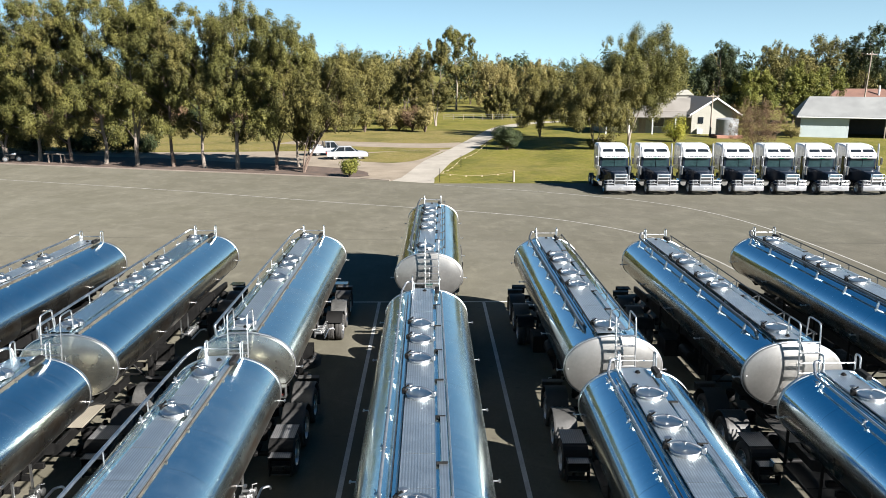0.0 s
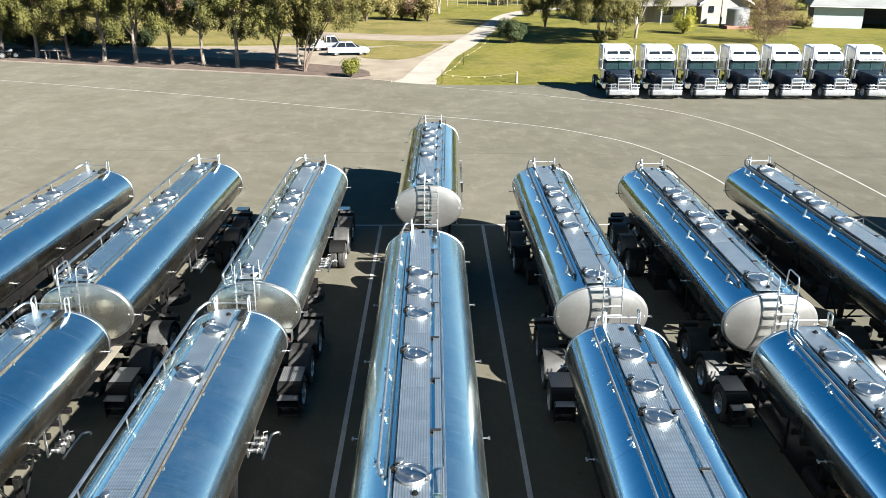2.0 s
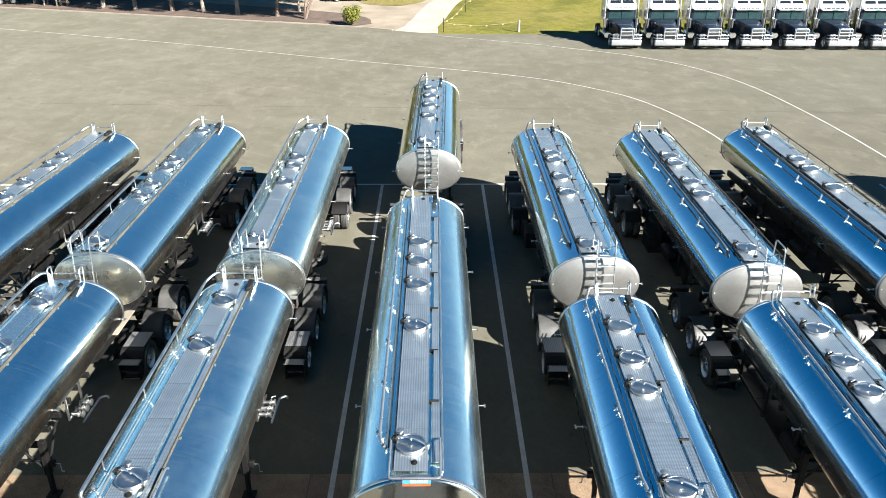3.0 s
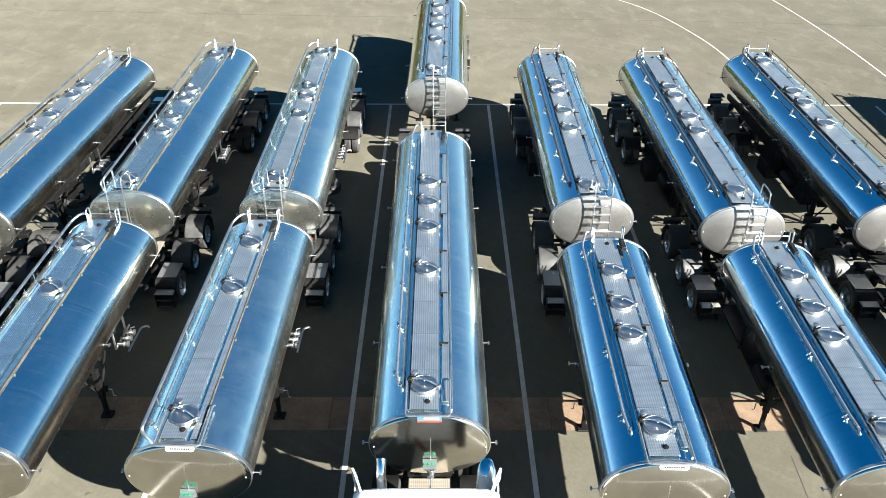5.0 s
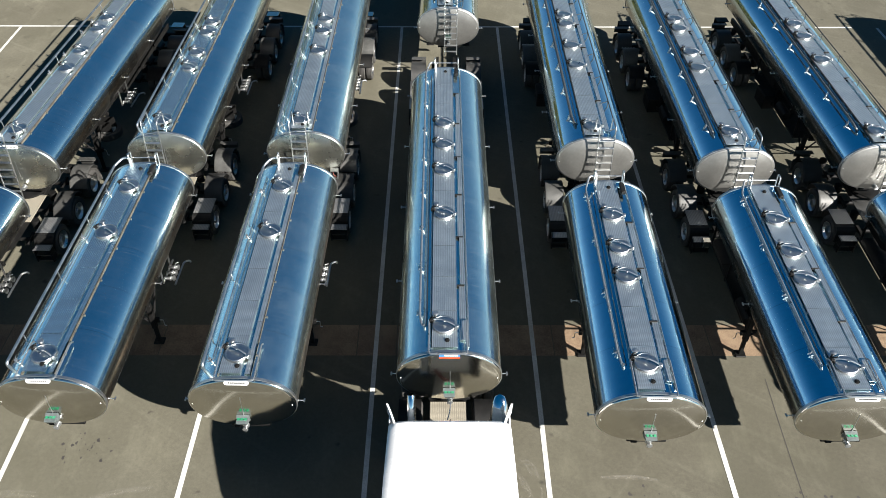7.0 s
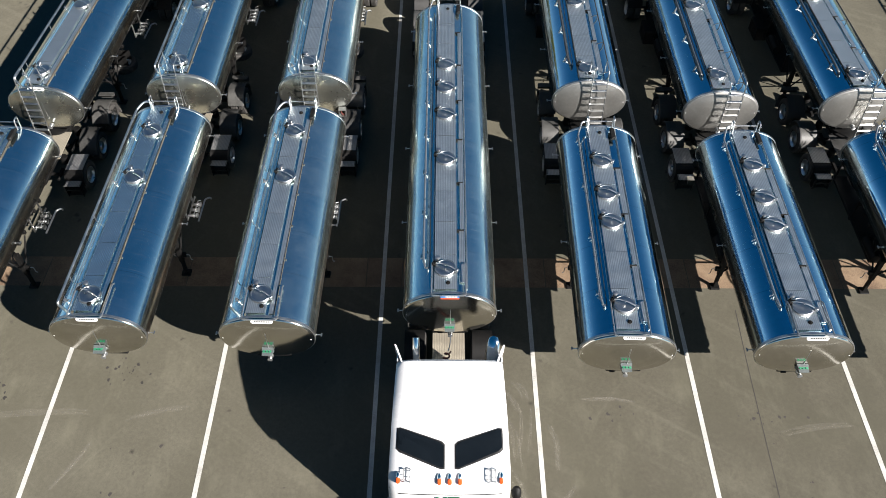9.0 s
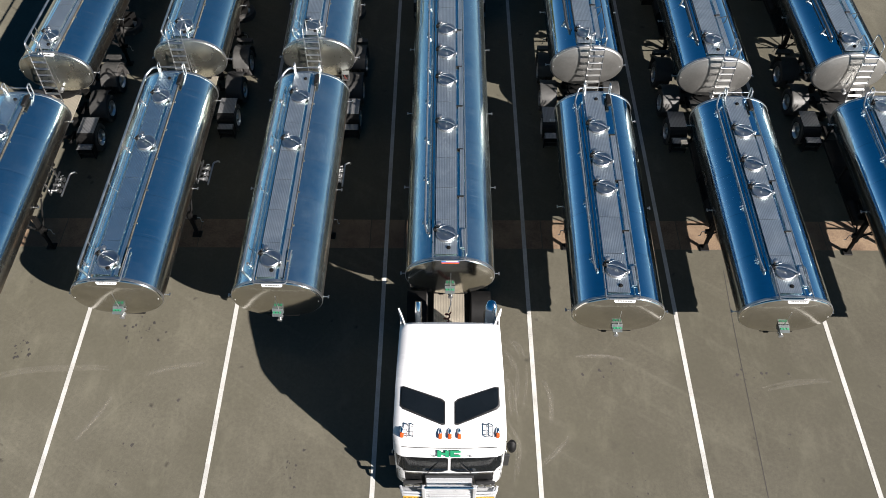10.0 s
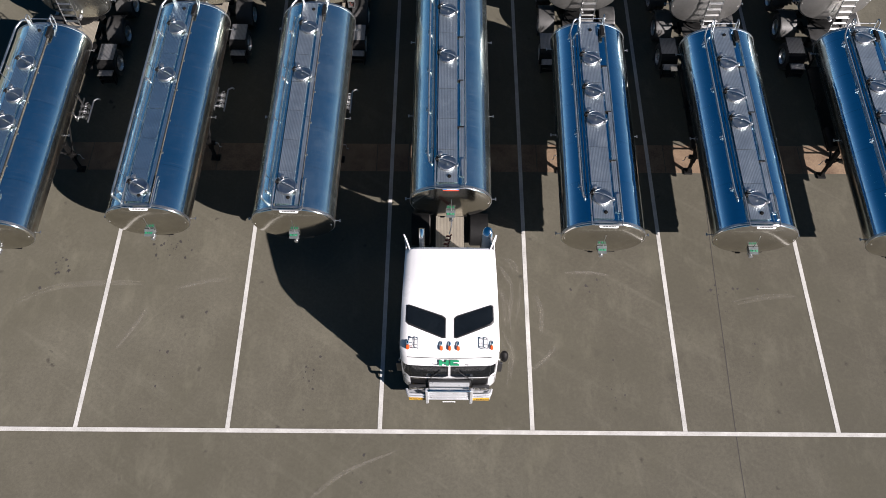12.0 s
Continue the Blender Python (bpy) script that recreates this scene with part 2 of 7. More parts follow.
def asphalt_mat():
    m, nt, n, l, p = nodes_of("asphalt")
    v = coords(nt, world_space=True)
    stone = noise_of(nt, v, 55.0, 3.0, 0.7)
    mid = noise_of(nt, v, 0.55, 7.0, 0.62)
    big = noise_of(nt, v, 0.045, 4.0, 0.5)
    drag = noise_of(nt, v, 0.7, 5.0, 0.6, (1.0, 0.12, 1.0))
    c = ramp(nt, mid, [(0.25, (0.0800, 0.0725, 0.0550)), (0.55, (0.1030, 0.0950, 0.0742)), (0.8, (0.1320, 0.1220, 0.0950))])
    c = blend(nt, span(nt, big, 0.0, 0.45, 0.35, 0.7), c, (0.1387, 0.1348, 0.1088))
    c = blend(nt, span(nt, drag, 0.0, 0.25, 0.58, 0.78), c, (0.0741, 0.0689, 0.0539))
    c = blend(nt, 0.5, c, ramp(nt, stone, [(0.3, (0.45, 0.45, 0.45)), (0.7, (1.0, 1.0, 1.0))]), "MULTIPLY")
    for turn, sc, lo in ((0.5700, 0.4850, 0.5580), (-0.9, 0.7, 0.62), (1.35, 0.35, 0.62)):
        mp = n.new("ShaderNodeMapping")
        mp.inputs["Rotation"].default_value = (0, 0, turn)
        l.new(v, mp.inputs["Vector"])
        sk = noise_of(nt, mp.outputs[0], sc, 6.0, 0.6, (0.3, 4.5, 1.0))
        c = blend(nt, span(nt, sk, 0.0, 0.24, lo, lo + 0.14), c, (0.1615, 0.1552, 0.1256))
    ragged = n.new("ShaderNodeTexNoise")
    ragged.inputs["Scale"].default_value = 6.0
    ragged.inputs["Detail"].default_value = 4.0
    l.new(v, ragged.inputs["Vector"])
    shift = n.new("ShaderNodeVectorMath")
    shift.operation = "MULTIPLY_ADD"
    shift.inputs[1].default_value = (0.28, 0.28, 0.0)
    l.new(ragged.outputs["Color"], shift.inputs[0])
    l.new(v, shift.inputs[2])
    vo = n.new("ShaderNodeTexVoronoi")
    vo.inputs["Scale"].default_value = 1.15
    l.new(shift.outputs[0], vo.inputs["Vector"])
    c = blend(nt, span(nt, vo.outputs["Distance"], 0.9, 0.0, 0.02, 0.11), c, (0.0323, 0.0301, 0.0251))
    speck = noise_of(nt, v, 9.0, 4.0, 0.75)
    c = blend(nt, 0.6, c, ramp(nt, speck, [(0.32, (0.62, 0.62, 0.62)), (0.68, (1.0, 1.0, 1.0))]), "MULTIPLY")
    wide = n.new("ShaderNodeTexVoronoi")
    wide.inputs["Scale"].default_value = 0.42
    l.new(shift.outputs[0], wide.inputs["Vector"])
    c = blend(nt, span(nt, wide.outputs["Distance"], 0.35, 0.0, 0.02, 0.10), c, (0.028, 0.025, 0.022))
    blotch = noise_of(nt, v, 0.2, 8.0, 0.68, (1.0, 0.7, 1.0))
    c = blend(nt, span(nt, blotch, 0.6, 0.0, 0.40, 0.56), c, (0.066, 0.062, 0.046))
    rub = noise_of(nt, v, 1.6, 6.0, 0.7, (0.8, 0.35, 1.0))
    c = blend(nt, span(nt, rub, 0.0, 0.28, 0.52, 0.70), c, (0.150, 0.143, 0.112))
    c = blend(nt, 1.0, c, (0.88, 0.872, 0.822), "MULTIPLY")
    l.new(c, p.inputs["Base Color"])
    l.new(span(nt, mid, 0.75, 0.95), p.inputs["Roughness"])
    p.inputs["Specular IOR Level"].default_value = 0.25
    p.inputs["Diffuse Roughness"].default_value = 0.25
    bump(nt, p, stone, 0.5, 0.006)
    return m


def ground_mat(name="grassland", dryness=0.0):
    m, nt, n, l, p = nodes_of(name)
    v = coords(nt, world_space=True)
    fine = noise_of(nt, v, 9.0, 6.0, 0.75)
    mid = noise_of(nt, v, 0.35, 6.0, 0.6)
    big = noise_of(nt, v, 0.035, 4.0, 0.55)
    patch = noise_of(nt, v, 1.3, 5.0, 0.7)
    green = ramp(nt, fine, [(0.3, (0.035, 0.042, 0.006)), (0.52, (0.098, 0.11, 0.011)), (0.75, (0.2, 0.185, 0.036))])
    green = blend(nt, span(nt, patch, 0.0, 0.9, 0.42, 0.62), green, (0.165, 0.15, 0.042))
    dry = ramp(nt, fine, [(0.3, (0.105, 0.088, 0.028)), (0.7, (0.209, 0.182, 0.083))])
    c = blend(nt, span(nt, mid, dryness * 0.9, 0.75 + dryness * 0.2, 0.48 - 0.1 * dryness, 0.75 - 0.15 * dryness), green, dry)
    c = blend(nt, span(nt, big, 0.0, 0.6, 0.5, 0.7), c, dry)
    lush = noise_of(nt, v, 0.16, 5.0, 0.65)
    c = blend(nt, span(nt, lush, 0.0, 0.6, 0.48, 0.62), c, (0.05, 0.062, 0.01))
    if dryness:
        c = blend(nt, span(nt, patch, 0.0, 0.7, 0.5, 0.72), c, (0.2, 0.165, 0.115))
    c = blend(nt, 1.0, c, (0.80, 0.74, 0.63), "MULTIPLY")
    l.new(c, p.inputs["Base Color"])
    p.inputs["Roughness"].default_value = 0.9
    p.inputs["Specular IOR Level"].default_value = 0.15
    bump(nt, p, fine, 0.9, 0.08)
    return m


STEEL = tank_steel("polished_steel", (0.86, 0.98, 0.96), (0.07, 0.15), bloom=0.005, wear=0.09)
# cleaner steel, also darkened and blued for the deeper sky these tanks mirror
STEEL_CLEAN_DARK_SKY = tank_steel("clean_steel_dark_sky", (0.66, 0.84, 0.93), (0.04, 0.10), bloom=0.0, wear=0.0)
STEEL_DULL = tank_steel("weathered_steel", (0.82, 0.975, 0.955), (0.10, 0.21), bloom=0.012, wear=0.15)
HEAD = surf("brushed_steel_head", (0.55, 0.53, 0.475), (0.66, 0.635, 0.57), (0.10, 0.17), 1.0, 1.2, 12.0, 0.0)
LID = surf("hatch_steel", (0.42, 0.43, 0.435), (0.54, 0.55, 0.55), (0.27, 0.38), 1.0, 5.0, 50.0, 0.03)
HEAD_MID = surf("worn_steel_head", (0.38, 0.385, 0.335), (0.47, 0.475, 0.42), (0.22, 0.32), 0.97, 0.8, 12.0, 0.0)
HEAD_PALE = surf("pale_brushed_head", (0.205, 0.202, 0.189), (0.255, 0.251, 0.236), (0.40, 0.50), 0.85, 0.8, 12.0, 0.0)
TUBE = surf("steel_tube", (0.42, 0.43, 0.43), (0.56, 0.565, 0.56), (0.32, 0.44), 1.0, 3.0, 40.0, 0.02)
PIPE = surf("satin_pipe", (0.30, 0.31, 0.315), (0.40, 0.41, 0.415), (0.24, 0.34), 0.85, 3.0, 40.0, 0.0)
DARK_PIPE = surf("tarnished_pipe", (0.10, 0.10, 0.10), (0.18, 0.18, 0.178), (0.3, 0.42), 0.85, 3.0, 40.0, 0.0)
CHROME = surf("chrome", (0.72, 0.73, 0.74), (0.82, 0.82, 0.82), (0.05, 0.12), 1.0, 3.0, 40.0, 0.0)
TREAD = tread("studded_plate", (0.64, 0.70, 0.72), 0.92, False, (0.28, 0.38))
RIBBED = tread("ribbed_plate", (0.64, 0.70, 0.72), 0.92, True, (0.28, 0.38))
TREAD_BRIGHT = tread("polished_studded_plate", (0.74, 0.90, 0.94), 0.97, False, (0.17, 0.26))
TREAD_DARK = tread("dull_studded_cover", (0.30, 0.30, 0.30), 0.8, True, (0.34, 0.5))
TREAD_TAN = tread("dusty_studded_plate", (0.29, 0.26, 0.205), 0.25, False, (0.4, 0.6))
ALLOY = surf("alloy", (0.5, 0.5, 0.49), (0.7, 0.7, 0.69), (0.25, 0.4), 1.0, 4.0, 50.0, 0.03)
GUARD = surf("steel_mudguard", (0.035, 0.035, 0.033), (0.08, 0.079, 0.075), (0.42, 0.56), 0.3, 3.0, 30.0, 0.05)
DARK_GUARD = surf("dusty_black_guard", (0.010, 0.0098, 0.009), (0.026, 0.0255, 0.024), (0.5, 0.7), 0.0, 3.0, 30.0, 0.05)
RUBBER = surf("tyre_rubber", (0.016, 0.015, 0.014), (0.045, 0.042, 0.038), (0.7, 0.9), 0.0, 4.0, 60.0, 0.15)
BLACK = surf("black_chassis_paint", (0.003, 0.003, 0.003), (0.008, 0.0077, 0.0073), (0.5, 0.72), 0.0, 3.0, 40.0, 0.06)
BLACK.node_tree.nodes["Principled BSDF"].inputs["Specular IOR Level"].default_value = 0.16
PLASTIC = surf("black_plastic", (0.012, 0.012, 0.013), (0.022, 0.022, 0.022), (0.35, 0.5), 0.0, 6.0, 60.0, 0.04)
WHITE = surf("white_cab_paint", (0.54, 0.54, 0.537), (0.60, 0.60, 0.597), (0.2, 0.32), 0.0, 1.5, 30.0, 0.0, coat=0.5)
NAVY = surf("dark_blue_paint", (0.008, 0.012, 0.02), (0.014, 0.02, 0.03), (0.15, 0.25), 0.0, 2.0, 30.0, 0.0, coat=0.0)
NAVY.node_tree.nodes["Principled BSDF"].inputs["Specular IOR Level"].default_value = 0.14
GREEN = surf("green_paint", (0.004, 0.15, 0.07), (0.008, 0.22, 0.10), (0.35, 0.5), 0.0, 4.0, 40.0, 0.0)
ORANGE = surf("amber_lens", (0.42, 0.05, 0.01), (0.55, 0.085, 0.016), (0.1, 0.2), 0.0, 8.0, 30.0, 0.0)
GREY_PLATE = surf("grey_plate", (0.05, 0.06, 0.06), (0.08, 0.095, 0.095), (0.4, 0.5), 0.0, 6.0, 40.0, 0.0)
YELLOW = surf("yellow_sign", (0.5, 0.26, 0.01), (0.58, 0.33, 0.03), (0.4, 0.5), 0.0, 4.0, 40.0, 0.0)
COAT_SILVER = surf("silver_car_paint", (0.25, 0.255, 0.26), (0.31, 0.315, 0.32), (0.25, 0.35), 0.0, 1.5, 30.0, 0.0, coat=0.3)
STAIN = surf("rust_stained_steel", (0.045, 0.038, 0.03), (0.13, 0.11, 0.085), (0.4, 0.6), 0.4, 6.0, 40.0, 0.05, stretch=(1, 0.3, 1))
RED = surf("red_lens", (0.4, 0.01, 0.01), (0.55, 0.02, 0.02), (0.1, 0.2), 0.0, 8.0, 30.0, 0.0)
GLASS = surf("dark_window_glass", (0.006, 0.009, 0.012), (0.012, 0.016, 0.02), (0.03, 0.08), 0.0, 2.0, 30.0, 0.0)
SCREEN = surf("tinted_windscreen", (0.02, 0.05, 0.055), (0.032, 0.068, 0.074), (0.04, 0.1), 0.0, 2.0, 30.0, 0.0)
TRUCK_ALLOY = surf("dull_alloy_bars", (0.24, 0.245, 0.25), (0.33, 0.335, 0.34), (0.3, 0.42), 0.6, 3.0, 40.0, 0.0)
BRIGHT = surf("satin_alloy", (0.5, 0.51, 0.52), (0.62, 0.63, 0.64), (0.25, 0.36), 0.6, 3.0, 40.0, 0.0)
WHITE_PLATE = surf("white_plate", (0.6, 0.6, 0.58), (0.7, 0.7, 0.68), (0.4, 0.5), 0.0, 6.0, 40.0, 0.0)
BLUE_PLATE = surf("blue_plate", (0.03, 0.12, 0.35), (0.04, 0.16, 0.42), (0.4, 0.5), 0.0, 6.0, 40.0, 0.0)
HOSE = surf("red_brown_hose", (0.10, 0.02, 0.015), (0.16, 0.04, 0.03), (0.5, 0.7), 0.0, 8.0, 60.0, 0.05)
PAINT = surf("worn_line_paint", (0.27, 0.265, 0.24), (0.5, 0.49, 0.46), (0.7, 0.85), 0.0, 1.4, 30.0, 0.2, world_space=True)
ASPHALT = asphalt_mat()
LANE_PAINT = surf("faded_lane_paint", (0.15, 0.145, 0.125), (0.34, 0.33, 0.30), (0.75, 0.9), 0.0, 1.4, 30.0, 0.2, world_space=True)


def scuff_mat():
    """Thin pale rubbed marks, broken up so that the asphalt shows through."""
    m, nt, n, l, p = nodes_of("tyre_scuff")
    v = coords(nt, world_space=True)
    p.inputs["Base Color"].default_value = (0.30, 0.275, 0.235, 1)
    p.inputs["Roughness"].default_value = 0.9
    tr = n.new("ShaderNodeBsdfTransparent")
    mx = n.new("ShaderNodeMixShader")
    l.new(span(nt, noise_of(nt, v, 15.0, 4.0, 0.75), 0.0, 0.22, 0.38, 0.72), mx.inputs[0])
    l.new(tr.outputs[0], mx.inputs[1])
    l.new(p.outputs[0], mx.inputs[2])
    l.new(mx.outputs[0], n["Material Output"].inputs[0])
    return m


SCUFF = scuff_mat()
JOINT = surf("tar_joint", (0.018, 0.016, 0.014), (0.04, 0.035, 0.03), (0.7, 0.9), 0.0, 3.0, 40.0, 0.1, world_space=True)
SLAB = surf("stained_concrete", (0.062, 0.033, 0.018), (0.215, 0.15, 0.092), (0.75, 0.9), 0.0, 1.5, 30.0, 0.2)
GRASS = ground_mat()
DRY_GRASS = ground_mat("dry_paddock", 0.6)
DIRT = surf("gravel_dirt", (0.115, 0.09, 0.06), (0.225, 0.185, 0.135), (0.85, 0.95), 0.0, 0.35, 22.0, 0.5, 0.02, world_space=True)
TRACK = surf("pale_gravel_track", (0.17, 0.152, 0.122), (0.29, 0.265, 0.22), (0.85, 0.95), 0.0, 0.4, 25.0, 0.4, 0.02, world_space=True)
MULCH_SHADED = surf("shaded_bark_litter", (0.030, 0.021, 0.015), (0.095, 0.060, 0.040), (0.85, 0.95), 0.0, 0.8, 14.0, 0.8, 0.04, world_space=True)
KERB = surf("kerb_concrete", (0.16, 0.13, 0.10), (0.26, 0.22, 0.18), (0.8, 0.95), 0.0, 1.0, 30.0, 0.2, world_space=True)
BARK_PALE = surf("pale_gum_bark", (0.09, 0.068, 0.052), (0.25, 0.215, 0.175), (0.7, 0.9), 0.0, 1.1, 9.0, 0.5, 0.02, (1, 1, 0.35))
BARK_DARK = surf("dark_bark", (0.05, 0.035, 0.028), (0.17, 0.12, 0.09), (0.8, 0.95), 0.0, 1.3, 10.0, 0.7, 0.03, (1, 1, 0.3))
LEAF_GUM = leaf("gum_leaf", (0.0155, 0.0181, 0.0060), (0.0600, 0.0620, 0.0160), (0.1250, 0.1170, 0.0300))
LEAF_OLIVE = leaf("olive_leaf", (0.0172, 0.0189, 0.0069), (0.0620, 0.0600, 0.0170), (0.1420, 0.1220, 0.0350))
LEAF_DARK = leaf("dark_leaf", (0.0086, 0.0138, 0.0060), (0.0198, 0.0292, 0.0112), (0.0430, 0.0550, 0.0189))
LEAF_LIME = leaf("lime_leaf", (0.06, 0.075, 0.008), (0.15, 0.155, 0.016), (0.26, 0.235, 0.03))
LEAF_FRESH = leaf("fresh_green_leaf", (0.04, 0.05, 0.01), (0.085, 0.095, 0.017), (0.15, 0.145, 0.028))
LEAF_GOLD = leaf("golden_leaf", (0.065, 0.06, 0.02), (0.135, 0.115, 0.038), (0.22, 0.18, 0.07))
LEAF_RED = leaf("reddish_leaf", (0.06, 0.038, 0.022), (0.10, 0.062, 0.036), (0.14, 0.09, 0.05))
IRON = surf("weathered_roof_iron", (0.145, 0.148, 0.142), (0.205, 0.21, 0.20), (0.55, 0.7), 0.0, 0.5, 8.0, 0.05)
HOUSE_IRON = surf("tan_roof_iron", (0.125, 0.116, 0.10), (0.18, 0.168, 0.148), (0.55, 0.7), 0.0, 0.5, 8.0, 0.05)
BOARD = surf("cream_weatherboard", (0.215, 0.208, 0.172), (0.285, 0.275, 0.232), (0.6, 0.75), 0.0, 0.8, 12.0, 0.05)
SHEETING = surf("pale_green_sheeting", (0.35, 0.405, 0.40), (0.42, 0.475, 0.47), (0.5, 0.65), 0.0, 0.6, 10.0, 0.05)
TERRA = surf("terracotta_roof", (0.09, 0.045, 0.032), (0.15, 0.075, 0.05), (0.7, 0.85), 0.0, 1.0, 8.0, 0.2)
GALV = surf("galvanised_iron", (0.2, 0.21, 0.21), (0.3, 0.31, 0.31), (0.45, 0.6), 0.4, 1.0, 14.0, 0.05)
WOOD = surf("grey_timber", (0.14, 0.11, 0.085), (0.30, 0.25, 0.2), (0.75, 0.9), 0.0, 1.5, 18.0, 0.3, 0.008, (1, 1, 0.2))
BRICK = surf("brown_brick", (0.16, 0.07, 0.045), (0.28, 0.14, 0.09), (0.8, 0.9), 0.0, 2.0, 20.0, 0.3)
# dark wall colour that holds the shade inside the shed's open bays
SHADE_INSIDE = surf("shed_interior_shade", (0.05, 0.045, 0.04), (0.09, 0.08, 0.07), (0.8, 0.9), 0.0, 1.0, 10.0, 0.1)
TAPE = surf("orange_tape", (0.24, 0.19, 0.11), (0.33, 0.27, 0.18), (0.5, 0.6), 0.0, 3.0, 30.0, 0.0)


# ---- mesh tools ----
CACHE = {}


def bmx():
    return bmesh.new()


def box(bm, x0, x1, y0, y1, z0, z1, bev=0.0, seg=1):
    v = [bm.verts.new((x, y, z)) for x in (x0, x1) for y in (y0, y1) for z in (z0, z1)]
    fs = [bm.faces.new([v[i] for i in q]) for q in ((0, 1, 3, 2), (4, 6, 7, 5), (0, 4, 5, 1), (2, 3, 7, 6), (0, 2, 6, 4), (1, 5, 7, 3))]
    if bev:
        es = list({e for f in fs for e in f.edges})
        bmesh.ops.bevel(bm, geom=es, offset=bev, segments=seg, profile=0.6, affect="EDGES", clamp_overlap=True)
    return v


def loft(bm, rings, caps=(True, True), closed=True):
    vs = [[bm.verts.new(p) for p in r] for r in rings]
    k = len(rings[0])
    for a, b in zip(vs, vs[1:]):
        for i in range(k if closed else k - 1):
            j = (i + 1) % k
            bm.faces.new((a[i], a[j], b[j], b[i]))
    if caps[0]:
        bm.faces.new(vs[0][::-1])
    if caps[1]:
        bm.faces.new(vs[-1])
    return vs


def frame_of(d):
    d = d.normalized()
    u = d.cross(Vector((0, 0, 1)) if abs(d.z) < 0.9 else Vector((1, 0, 0))).normalized()
    return u, d.cross(u).normalized()


def tube(bm, pts, r, n=8, caps=True):
    pts = [Vector(p) for p in pts]
    rs = r if isinstance(r, (list, tuple)) else [r] * len(pts)
    rings, u = [], None
    for i, p in enumerate(pts):
        a, b = pts[max(i - 1, 0)], pts[min(i + 1, len(pts) - 1)]
        d = (b - a).normalized()
        if u is None:
            u, w = frame_of(d)
        else:
            u = (u - d * u.dot(d)).normalized()
            w = d.cross(u)
        rings.append([p + (u * math.cos(t) + w * math.sin(t)) * rs[i] for t in (2 * math.pi * k / n for k in range(n))])
    loft(bm, rings, (caps, caps))


def arc(p, q, r, k=4):
    """Points of a rounded corner polyline: p is a list of corners, each rounded by r."""
    out = [Vector(p[0])]
    for a, b, c in zip(p, p[1:], p[2:]):
        a, b, c = Vector(a), Vector(b), Vector(c)
        s, e = b + (a - b).normalized() * r, b + (c - b).normalized() * r
        for i in range(k + 1):
            t = i / k
            out.append(s * (1 - t) ** 2 + b * 2 * t * (1 - t) + e * t * t)
    out.append(Vector(p[-1]))
    return out


def bent(bm, corners, r, bend=0.08, n=8):
    tube(bm, arc(corners, None, bend), r, n)


def lathe(bm, prof, m, n=24, caps=(True, True)):
    """A turned shape: prof holds (radius, height) along the matrix's z axis."""
    rings = [[m @ Vector((max(r, 0.0005) * math.cos(t), max(r, 0.0005) * math.sin(t), h)) for t in (2 * math.pi * k / n for k in range(n))] for r, h in prof]
    loft(bm, rings, caps)


def mesh_of(name, bm, mat, smooth=True, angle=40):
    bmesh.ops.recalc_face_normals(bm, faces=bm.faces)
    me = bpy.data.meshes.new(name)
    if smooth:
        lim = radians(angle)
        for f in bm.faces:
            f.smooth = True
        for e in bm.edges:
            if len(e.link_faces) == 2 and e.calc_face_angle(0) > lim:
                e.smooth = False
    bm.to_mesh(me)
    bm.free()
    me.materials.append(mat)
    return me


def put(name, me, parent=None, m=None, label=""):
    ob = new(name, me)
    if parent is not None:
        ob.parent = parent
    if m is not None:
        ob.matrix_basis = m
    return tagged(ob, label)


def part(name, bm, mat, parent, label="", smooth=True, angle=40, m=None):
    return put(name, mesh_of(name, bm, mat, smooth, angle), parent, m, label)


def cached(key, make, mat, smooth=True, angle=40):
    if key not in CACHE:
        bm = bmx()
        make(bm)
        CACHE[key] = mesh_of(key, bm, mat, smooth, angle)
    return CACHE[key]


def thing(name, m, label, category, group="", kind=""):
    ob = new(name)
    ob.matrix_basis = m
    ob.empty_display_size = 0.2
    return tagged(ob, label, category, group, kind)


def flat(bm, pts, z):
    """A flat sheet from an outline."""
    bm.faces.new([bm.verts.new((x, y, z)) for x, y in pts])


def strip(bm, pts, w, z):
    """A band of width w (one number, or one for each point) along a line of points on the ground."""
    ws = w if isinstance(w, (list, tuple)) else [w] * len(pts)
    left, right = [], []
    for i, (x, y) in enumerate(pts):
        a, b = pts[max(i - 1, 0)], pts[min(i + 1, len(pts) - 1)]
        d = Vector((b[0] - a[0], b[1] - a[1])).normalized() * ws[i] / 2
        left.append(bm.verts.new((x - d.y, y + d.x, z)))
        right.append(bm.verts.new((x + d.y, y - d.x, z)))
    for i in range(len(pts) - 1):
        bm.faces.new((right[i], right[i + 1], left[i + 1], left[i]))


def smooth_line(pts, k=6):
    """A Catmull-Rom line through the points."""
    p = [Vector((*q, 0)) for q in pts]
    p = [p[0] * 2 - p[1]] + p + [p[-1] * 2 - p[-2]]
    out = []
    for a, b, c, d in zip(p, p[1:], p[2:], p[3:]):
        for i in range(k):
            t = i / k
            q = 0.5 * (2 * b + (c - a) * t + (2 * a - 5 * b + 4 * c - d) * t * t + (3 * b - a - 3 * c + d) * t ** 3)
            out.append((q.x, q.y))
    out.append((p[-2].x, p[-2].y))
    return out

# ---- ground ----
def structure(name, bm, mat, label, category, smooth=False):
    ob = part(name, bm, mat, None, smooth=smooth)
    return tagged(ob, label, category, kind="structure")


